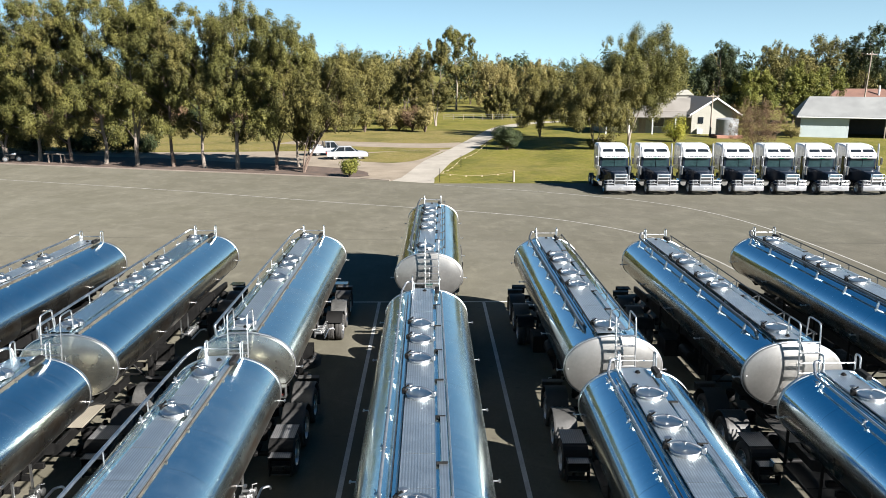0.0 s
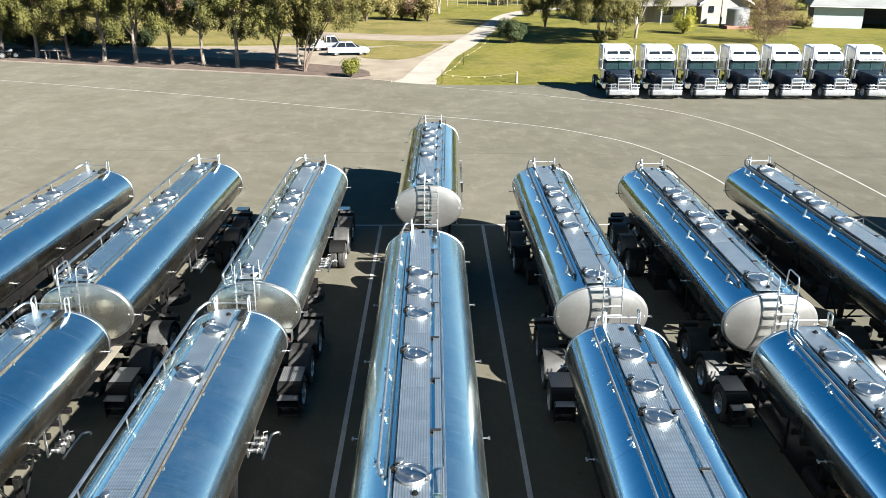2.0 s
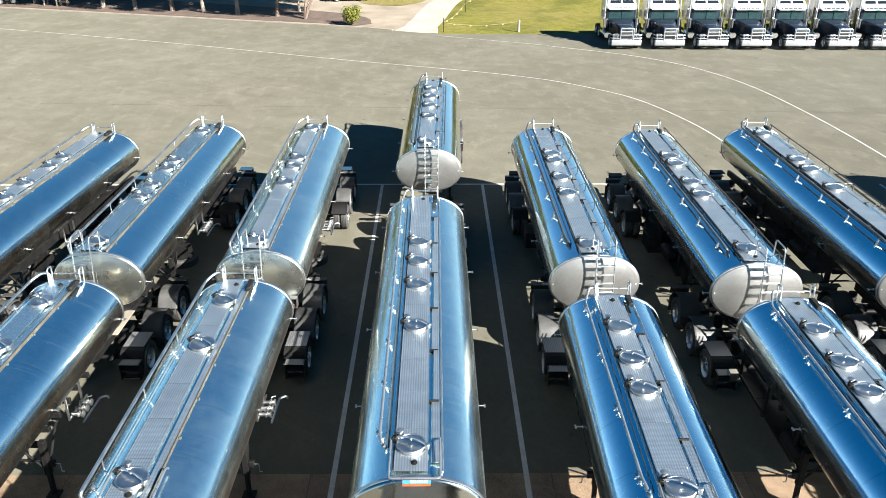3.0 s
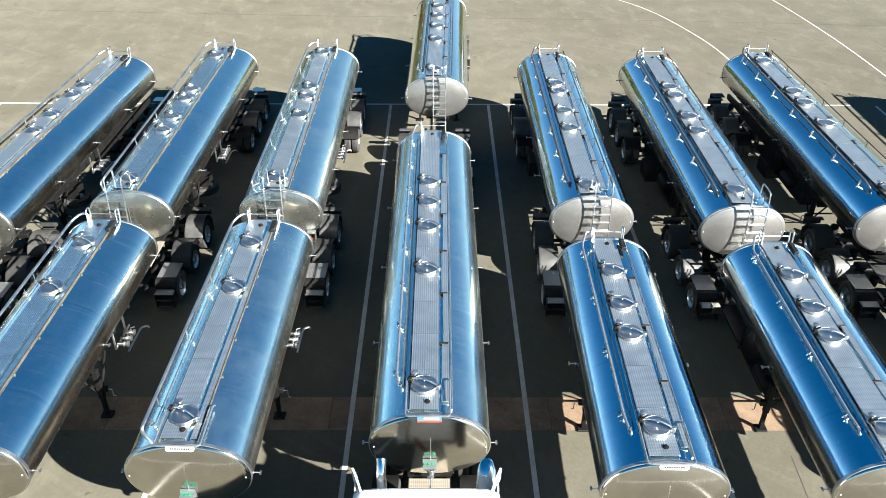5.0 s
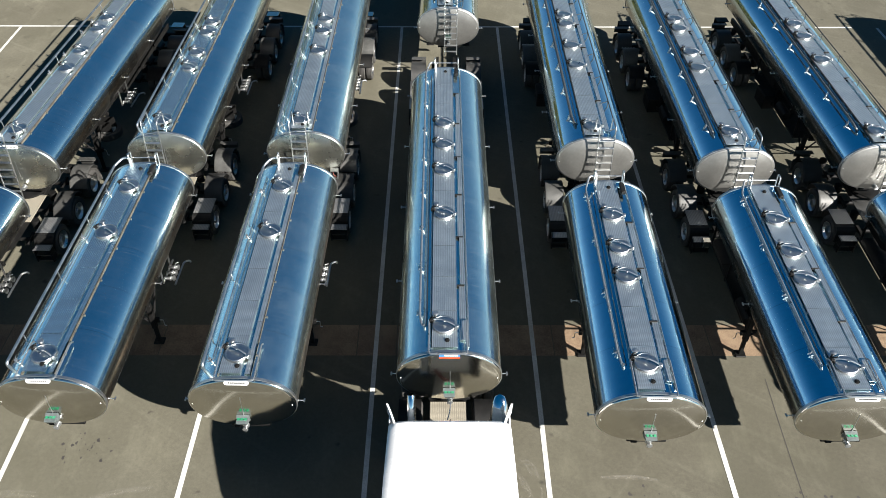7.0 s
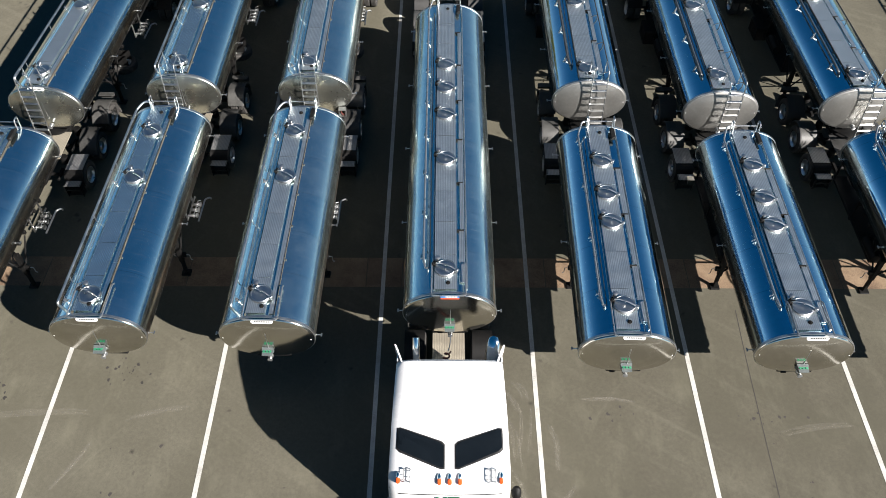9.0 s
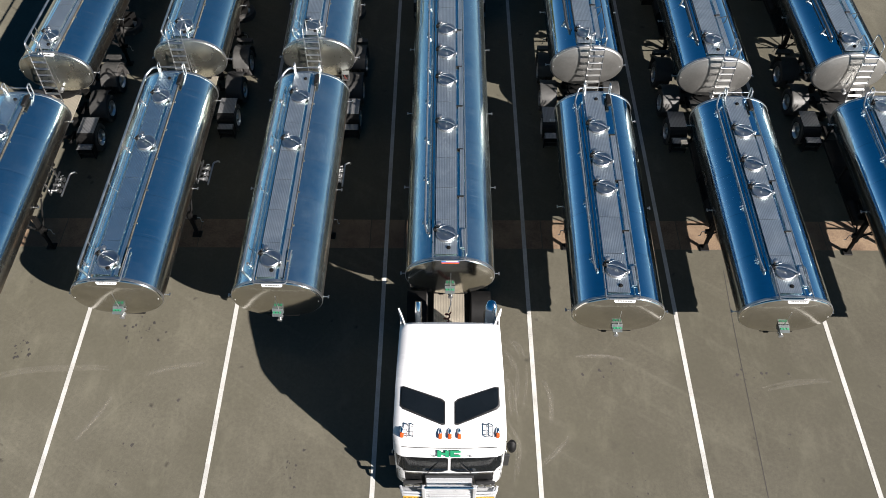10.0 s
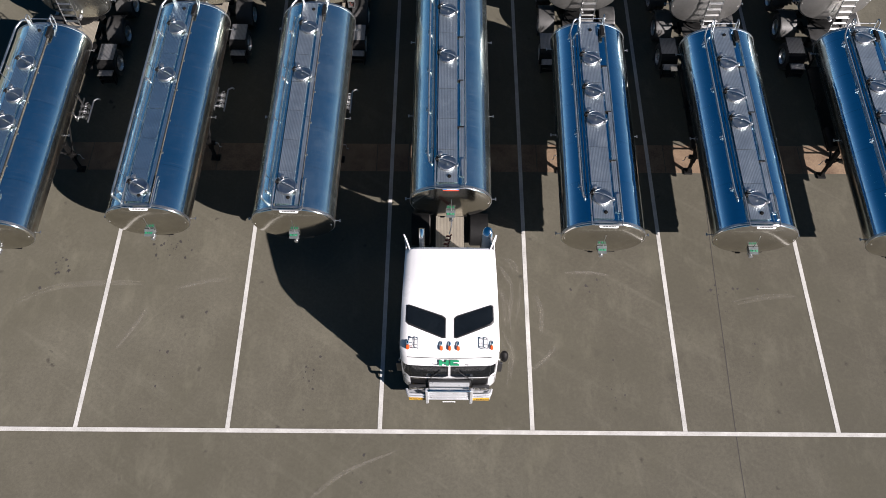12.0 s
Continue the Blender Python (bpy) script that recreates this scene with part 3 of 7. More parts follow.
bm = bmx()
flat(bm, [(-3000, -3000), (3000, -3000), (3000, 3000), (-3000, 3000)], -0.07)
structure("ground", bm, GRASS, "green and straw-coloured grassland reaching the horizon", "ground")
EDGE = [(-320, 150), (-90, 97), (-60, 88), (-46.5, 84.0), (-29.6, 78.9), (-11.5, 73.4), (-6.5, 71.6), (-3.7, 70.2), (0.35, 68.4), (9, 68.4), (300, 68.0)]
bm = bmx()
flat(bm, [(300, -260), *EDGE[::-1], (-320, -260)], 0.0)
structure("asphalt_yard", bm, ASPHALT, "wide weathered grey asphalt truck yard", "yard")
bm = bmx()
flat(bm, [(-60, 88.4), (-46.5, 84.4), (-29.6, 79.3), (-11.5, 73.8), (-3.9, 70.6), (-2.5, 69.9), (-1.5, 78), (-0.5, 88), (1.5, 97), (3.5, 101), (-2, 99.5), (-8, 97), (-16, 98.5), (-30, 97), (-45, 98), (-62, 100)], -0.045)
structure("dirt_apron", bm, DIRT, "bare brown gravelly dirt under the gum trees", "dirt ground")
bm = bmx()
flat(bm, smooth_line([(-90, 96), (-60, 99), (-30, 99), (-8, 100), (2.2, 101), (4.8, 112), (7.5, 124), (9.5, 133), (-5, 134), (-30, 137), (-60, 139), (-95, 140), (-90, 96)], 3)[:-1], -0.058)
structure("dry_paddock", bm, DRY_GRASS, "thin dry grass and bare earth beyond the gum trees", "grass")
bm = bmx()
flat(bm, smooth_line([(-7.5, 86.5), (-4.0, 85.2), (-1.2, 88.5), (0.6, 95.5), (1.2, 99.5), (-2.5, 99.0), (-7.5, 95.5), (-9.0, 91.0), (-7.5, 86.5)], 4)[:-1], -0.035)
structure("grass_island", bm, DRY_GRASS, "thin dry grass patch on the dirt beside the track", "grass")
# litter bed widened and darkened, with the tree shade put into its colour
bm = bmx()
strip(bm, smooth_line([(-58.5, 92.3), (-45.2, 88.8), (-28.4, 83.8), (-11.0, 77.6), (-6.6, 73.4)]), [10.0] * 12 + [9.4, 8.8, 8.4, 8.0, 7.6, 7.0, 6.4, 5.8, 5.2, 4.4, 3.6, 2.8, 2.0], -0.035)
structure("mulch_strip", bm, MULCH_SHADED, "bark and leaf litter along the yard edge, darkened for tree shade", "mulch")
bm = bmx()
line = smooth_line([(-1.7, 69.2), (-0.6, 76), (1.0, 87), (3.4, 97), (6.2, 110), (9.2, 124), (12.6, 139), (17.5, 150), (26, 158), (40, 163)])
strip(bm, line, [4.2, 3.9, 3.6] + [3.2] * (len(line) - 3), -0.03)
structure("gravel_track", bm, TRACK, "pale gravel track winding away between lawns", "track")
bm = bmx()
strip(bm, smooth_line([(-20, 112), (-9, 108), (0, 106), (5.5, 108)]), 6.5, -0.05)
structure("dirt_side_track", bm, DIRT, "bare dirt track joining the gravel track", "track")
bm = bmx()
for a, b in zip(EDGE[2:], EDGE[3:8]):
    strip(bm, [a, b], 0.16, 0.0)
bmesh.ops.remove_doubles(bm, verts=bm.verts, dist=0.01)
g = bmesh.ops.extrude_face_region(bm, geom=list(bm.faces))
for v in g["geom"]:
    if isinstance(v, bmesh.types.BMVert):
        v.co.z += 0.09
structure("kerb", bm, KERB, "low worn concrete kerb along the yard edge", "kerb")

# painted lines
Z = 0.008
for i in range(-4, 6):
    bm = bmx()
    x = -2.3 + 4.6 * i
    strip(bm, [(x, 0.06), (x, 30.34)], 0.13, Z)
    structure("bay_line", bm, PAINT, "worn white painted bay line on asphalt", "road marking")
for y, a, b in ((0.0, -30, 30), (30.4, -30, 19.5)):
    bm = bmx()
    strip(bm, [(a, y), (b, y)], 0.13, Z)
    structure("cross_line", bm, PAINT, "worn white painted line across the bays", "road marking")
bm = bmx()
strip(bm, smooth_line([(-62, 79.5), (-39.8, 71.2), (-22, 64.3), (-7.1, 57.7), (2.7, 53.7), (7.7, 51.1), (10.6, 48.6), (12.8, 45.9), (14.4, 42.0), (15.5, 37.2), (15.8, 30), (15.8, 20)]), 0.12, Z)
structure("arc_line", bm, LANE_PAINT, "long curved white painted lane line", "road marking")
bm = bmx()
strip(bm, smooth_line([(9.8, 62.8), (12.5, 61.2), (15.7, 59.0), (18.3, 56.2), (20.1, 53.0), (21.4, 49.2), (22.2, 44.5), (22.8, 38), (23.0, 30), (23.0, 18)]), 0.12, Z)
structure("arc_line", bm, LANE_PAINT, "long curved white painted lane line", "road marking")
bm = bmx()
strip(bm, [(0.4, 67.6), (9.6, 63.2)], 0.09, Z)
structure("arc_line", bm, LANE_PAINT, "faint white painted line near the lawn", "road marking")

# pale tyre scuffs, faint curves where trucks swing in
SCUFFS = (
    ((-14.4, 4.24), (-13.2, 4.8), (-11.4, 4.97), (-10.4, 4.95)), ((-9.1, 4.7), (-8.3, 4.95), (-7.5, 5.06)), ((-10.8, 2.6), (-10.35, 3.4), (-10.1, 3.95)),
    ((2.38, 1.88), (2.85, 2.25), (3.28, 2.73)), ((3.76, 5.35), (4.5, 5.38), (5.23, 5.28)), ((9.06, 4.4), (10.0, 4.62), (11.0, 4.7)), ((1.5, 5.7), (1.72, 5.3), (1.83, 4.94)),
    ((1.96, 5.05), (1.92, 4.3), (1.78, 3.6)), ((1.72, 6.0), (1.9, 5.8), (2.03, 5.45)), ((1.36, 4.9), (1.62, 4.4), (1.7, 3.4)), ((2.6, 4.6), (2.75, 4.0), (2.72, 3.2)), ((1.4, 3.2), (1.7, 2.5), (1.62, 1.6)),
    ((0.6, -0.2), (1.1, 0.02), (1.7, 0.12)), ((-4.2, -2.0), (-3.2, -1.2), (-1.8, -0.6)))
rs = random.Random(12)
for pts in SCUFFS:
    for k in range(2):
        bm = bmx()
        off = (rs.uniform(-0.16, 0.16), rs.uniform(-0.1, 0.1))
        line = smooth_line([(x + off[0], y + off[1]) for x, y in pts], 5)
        n = len(line) - 1
        strip(bm, line, [0.02 + (0.06 + 0.05 * k) * math.sin(math.pi * (0.1 + 0.8 * i / n)) for i in range(n + 1)], 0.005 + 0.001 * k)
        structure("tyre_scuff", bm, SCUFF, "faint pale curved tyre scuff on asphalt", "scuff mark")

# joints between the strips of asphalt
for pts in (((8.75, 8.6), (8.63, 6.38), (8.5, 3.0), (8.39, -0.9), (8.3, -9.0)), ((-30.0, 45.2), (-8.0, 44.0), (14.0, 43.2), (32.0, 42.0))):
    bm = bmx()
    strip(bm, smooth_line([(x + rs.uniform(-0.02, 0.02), y) for x, y in pts], 8), 0.022, 0.003)
    structure("asphalt_joint", bm, JOINT, "thin dark joint between asphalt strips", "joint")

# drips of oil and milk under the coupling ends
for cx, cy, w, h, count in ((-13.2, 5.5, 0.5, 0.8, 16), (-9.4, 6.3, 0.9, 0.4, 22), (-9.2, 1.4, 0.7, 1.0, 9), (-4.5, 1.7, 0.35, 0.9, 14), (-8.8, 3.4, 1.2, 1.4, 6), (4.9, 1.6, 0.5, 1.3, 7), (9.6, 2.4, 0.8, 1.2, 7), (9.0, 4.8, 0.9, 0.3, 14), (-2.8, -1.2, 0.5, 0.5, 4), (4.4, 4.9, 0.7, 0.3, 8)):
    bm = bmx()
    for k in range(count):
        x, y, r = rs.gauss(cx, w * 0.5), rs.gauss(cy, h * 0.5), 0.012 + 0.04 * rs.random() ** 2.5
        a0 = rs.random() * 6.28
        flat(bm, [(x + r * (1 + 0.35 * math.sin(2 * a + a0)) * math.cos(a), y + r * 1.2 * (1 + 0.3 * math.sin(3 * a + a0)) * math.sin(a)) for a in (2 * math.pi * i / 9 for i in range(9))], 0.0025 + 0.00005 * k)
    structure("oil_drips", bm, JOINT, "small dark drip stains on the asphalt", "stain")

# concrete strip under the landing legs
strip_base = thing("concrete_strip", pose(0, 0, 0), "rust-stained concrete slab strip across the bays", "concrete strip", kind="structure")
rs = random.Random(5)
xs = -25.0
while xs < 25.0:
    w = rs.choice((2.3, 2.3, 2.6, 1.15))
    bm = bmx()
    box(bm, xs + 0.012, xs + w - 0.012, 9.45, 10.66, -0.1, 0.002 + rs.random() * 0.002, 0.001)
    part("slab", bm, SLAB, strip_base, smooth=False)
    xs += w

# ---- wheels and running gear ----
TYRE_PROF = [(0.30, -0.11), (0.36, -0.135), (0.44, -0.14), (0.485, -0.125), (0.505, -0.10), (0.507, -0.062), (0.492, -0.058), (0.492, -0.048), (0.507, -0.044), (0.508, -0.004),
             (0.494, 0.0), (0.494, 0.01), (0.508, 0.014), (0.507, 0.052), (0.492, 0.056), (0.492, 0.066), (0.505, 0.07), (0.505, 0.10), (0.485, 0.125), (0.44, 0.14), (0.36, 0.135), (0.30, 0.11)]


def make_tyre(bm):
    lathe(bm, TYRE_PROF, Matrix.Rotation(radians(90), 4, "Y"), 30, (False, False))


def make_rim(bm):
    m = Matrix.Rotation(radians(90), 4, "Y")
    lathe(bm, [(0.30, -0.11), (0.305, -0.05), (0.26, 0.0), (0.27, 0.07), (0.305, 0.125), (0.292, 0.13), (0.262, 0.085), (0.24, 0.04), (0.15, 0.035), (0.13, 0.075), (0.12, 0.12), (0.05, 0.135)], m, 26)
    for k in range(10):
        a = 2 * math.pi * k / 10
        c = Vector((0.0, math.cos(a) * 0.185, math.sin(a) * 0.185))
        tube(bm, [c + Vector((0.03, 0, 0)), c + Vector((0.07, 0, 0))], 0.017, 6)


def wheel(parent, x, y, side, r=0.5, dual=True):
    """A wheel (or pair) at the outer place x; side is +1 or -1."""
    m = pose(x, y, r) @ Matrix.Diagonal((side, 1, 1, 1)) @ Matrix.Scale(r / 0.508, 4)
    w = put("wheel", cached("rim_alloy", make_rim, ALLOY), parent, m, "dusty alloy wheel rim")
    put("tyre", cached("tyre", make_tyre, RUBBER), w, None, "black rubber tyre")
    if dual:
        put("tyre", cached("tyre", make_tyre, RUBBER), w, pose(-0.31, 0, 0), "black rubber tyre")
    return w


def guard_arc(bm, x0, x1, y, r, a0, a1, thick=0.012, n=10, ribs=0):
    k = max(2, ribs * 2 + 1)
    inner, outer = [], []
    for i in range(n + 1):
        a = radians(a0 + (a1 - a0) * i / n)
        inner.append((math.cos(a) * r + y, math.sin(a) * r + 0.5))
        outer.append((math.cos(a) * (r + thick) + y, math.sin(a) * (r + thick) + 0.5))
    xs = [x0 + (x1 - x0) * i / (k - 1) for i in range(k)]
    rings = []
    for i in range(n + 1):
        a = radians(a0 + (a1 - a0) * i / n)
        up = []
        for j, x in enumerate(xs):
            rr = r + thick + (0.02 if (ribs and j % 2) else 0.0)
            up.append((x, math.cos(a) * rr + y, math.sin(a) * rr + 0.5))
        up += [(x1, *inner[i]), (x0, *inner[i])]
        rings.append(up)
    loft(bm, rings)


def landing_leg(parent, x, y, side):
    bm = bmx()
    box(bm, x - 0.07, x + 0.07, y - 0.07, y + 0.07, 0.62, 1.55, 0.01)
    box(bm, x - 0.05, x + 0.05, y - 0.05, y + 0.05, 0.06, 0.66, 0.008)
    box(bm, x - 0.15, x + 0.15, y - 0.13, y + 0.13, 0.006, 0.06, 0.012)
    box(bm, x + 0.07 * side, x + 0.2 * side, y - 0.05, y + 0.05, 0.85, 1.0, 0.01)
    leg = part("landing_leg", bm, BLACK, parent, smooth=False)
    bm = bmx()
    tube(bm, [(x, y, 0.7), (x - 0.55 * side, y, 1.35)], 0.028, 6)
    tube(bm, [(x, y + 0.05, 0.75), (x - 0.1 * side, y + 0.9, 1.4)], 0.028, 6)
    part("brace", bm, BLACK, leg)
    bm = bmx()
    bent(bm, [(x + 0.2 * side, y, 0.92), (x + 0.3 * side, y, 0.92), (x + 0.3 * side, y, 0.7), (x + 0.36 * side, y, 0.7)], 0.012, 0.03, 6)
    part("crank", bm, TUBE, leg)


# ---- tank shape ----
WX = 1.31  # outer wheels of the bogies


def section(y, k=1.0, n=72, grow=0.0):
    out = []
    for i in range(n):
        a = 2 * math.pi * i / n
        c, s = math.cos(a), math.sin(a)
        e = 2 / 2.12
        out.append(((HW * k + grow) * math.copysign(abs(c) ** e, c), y, CZ + (HH * k + grow) * math.copysign(abs(s) ** e, s)))
    return out


def top_z(x):
    return CZ + HH * (1 - (abs(x) / HW) ** 2.12) ** (1 / 2.12)


def make_lid(bm):
    lathe(bm, [(0.275, 0.0), (0.285, 0.012), (0.275, 0.026), (0.252, 0.029), (0.247, 0.02), (0.2, 0.024), (0.12, 0.027), (0.04, 0.028)], pose(0, 0, 0.05), 32)


def make_neck(bm):
    lathe(bm, [(0.30, 0.0), (0.30, 0.008), (0.262, 0.012), (0.262, 0.05), (0.272, 0.054)], Matrix.Identity(4), 32)


def make_clamp(bm):
    pts = []
    for i in range(9):
        t = -1 + 2 * i / 8
        pts.append((0.33 * t, 0.0, 0.19 - 0.10 * t * t))
    tube(bm, pts, 0.02, 6)
    box(bm, 0.29, 0.37, -0.045, 0.045, 0.03, 0.14, 0.008)


def make_hinge(bm):
    box(bm, -0.38, -0.27, -0.06, 0.06, 0.0, 0.12, 0.012)
    tube(bm, [(-0.34, -0.1, 0.11), (-0.34, 0.1, 0.11)], 0.018, 8)
    tube(bm, [(-0.34, 0, 0.1), (-0.24, 0.0, 0.2)], 0.016, 6)


def make_knob(bm):
    lathe(bm, [(0.018, 0.0), (0.018, 0.04), (0.04, 0.045), (0.045, 0.06), (0.02, 0.068)], pose(0, 0, 0.14), 14)
    tube(bm, [(-0.06, 0, 0.19), (0.06, 0, 0.19)], 0.01, 6)


def make_vent(bm):
    lathe(bm, [(0.045, 0.0), (0.045, 0.05), (0.03, 0.055), (0.03, 0.09), (0.075, 0.1), (0.075, 0.13), (0.02, 0.15)], Matrix.Identity(4), 16)


def hatch(parent, x, y, z, turn=0.0, scale=1.0):
    h = put("hatch", cached("hatch_neck", make_neck, TUBE), parent, pose(x, y, z, 0, 0, turn) @ Matrix.Scale(scale, 4), "round stainless manhole hatch")
    put("lid", cached("hatch_lid", make_lid, LID, True, 60), h, None, "polished domed steel lid")
    put("clamp", cached("hatch_clamp", make_clamp, TUBE), h)
    put("hinge", cached("hatch_hinge", make_hinge, BLACK), h)
    put("knob", cached("hatch_knob", make_knob, TUBE), h)
    put("vent", cached("hatch_vent", make_vent, TUBE), h, pose(-0.31, 0.2, 0.0))


def make_peg(bm):
    tube(bm, [(0, 0, 0), (0.17, 0, 0)], 0.013, 6)
    tube(bm, [(0.155, -0.045, 0.0), (0.155, 0.045, 0.0)], 0.022, 8)
    lathe(bm, [(0.035, 0.0), (0.035, 0.012)], Matrix.Rotation(radians(90), 4, "Y"), 10)


def make_valve(bm):
    tube(bm, [(0, 0, 0), (0, 0, 0.13)], 0.03, 8)
    lathe(bm, [(0.03, 0.0), (0.05, 0.01), (0.05, 0.05), (0.03, 0.06), (0.03, 0.09), (0.055, 0.095), (0.055, 0.12)], pose(0, 0, 0.05), 12)
    tube(bm, [(0, 0, 0.16), (0.02, 0.16, 0.17)], 0.012, 6)
    tube(bm, [(-0.11, 0, 0.06), (0.11, 0, 0.06)], 0.022, 8)


def make_hanger(bm):
    """Bellows-like valve body hanging between the rinse pipe and the shell."""
    prof = [(0.022, 0.0)]
    for i in range(5):
        z = 0.03 + 0.036 * i
        prof += [(0.022, z), (0.04, z + 0.006), (0.04, z + 0.022), (0.022, z + 0.028)]
    lathe(bm, prof + [(0.022, 0.25)], Matrix.Identity(4), 10)
    box(bm, -0.06, 0.06, -0.02, 0.02, -0.02, 0.012, 0.006)


def make_outlet(bm):
    """One side outlet: valve body with clamp rings and a cap, lying across."""
    m = Matrix.Rotation(radians(90), 4, "Y")
    lathe(bm, [(0.05, -0.16), (0.05, 0.0), (0.075, 0.005), (0.075, 0.03), (0.055, 0.035), (0.055, 0.10), (0.085, 0.105), (0.085, 0.14), (0.03, 0.155)], m, 14)
    tube(bm, [(0.06, 0, 0.05), (0.06, 0, 0.16), (0.16, 0.03, 0.17)], 0.013, 6)


def curve_plate(bm, x0, x1, y0, y1, z, t=0.006, lip=0.03):
    box(bm, x0, x1, y0, y1, z - t, z)
    for x in (x0, x1):
        box(bm, x - 0.004, x + 0.004, y0, y1, z - lip, z + 0.001)


def deck(parent, x0, x1, y0, y1, z, mat, step=1.24):
    """A row of plates end to end on low stools."""
    n = max(1, round((y1 - y0) / step))
    s = (y1 - y0) / n
    for i in range(n):
        bm = bmx()
        curve_plate(bm, x0, x1, y0 + i * s + 0.006, y0 + (i + 1) * s - 0.006, z)
        part("deck_plate", bm, mat, parent, smooth=False)


def ladder(parent, x, y, z0, z1, lean, w=0.5):
    bm = bmx()
    for s in (-1, 1):
        xx = x + s * w / 2
        bent(bm, [(xx, y - 0.40 - lean, z0), (xx, y - 0.38, 3.25), (xx, y - 0.30, z1), (xx, y + 0.32, z1), (xx, y + 0.36, 3.42)], 0.021, 0.12, 8)
    lad = part("ladder", bm, TUBE, parent, "round-tube steel ladder with grab hoops")
    k = int((3.85 - z0) / 0.26)
    for i in range(k):
        z = z0 + 0.14 + 0.26 * i
        t = (3.25 - z) / (3.25 - z0)
        yy = y - 0.38 - (0.02 + lean) * t if t > 0 else y - 0.38 + 0.11 * (z - 3.25)
        bm = bmx()
        box(bm, x - w / 2, x + w / 2, yy - 0.045, yy + 0.045, z - 0.014, z + 0.014, 0.004)
        part("rung", bm, TUBE, lad, smooth=False)


def bars(parent, name, x, y, z, w, h, n, mat, rx=90.0):
    """Unreadable lettering: short upright bars on a plate."""
    bm = bmx()
    s = w / n
    for i in range(n):
        box(bm, -w / 2 + i * s + s * 0.14, -w / 2 + (i + 1) * s - s * 0.14, -h / 2, h / 2, 0.0, 0.004)
    part(name, bm, mat, parent, smooth=False, m=pose(x, y, z, rx, 0, 0))


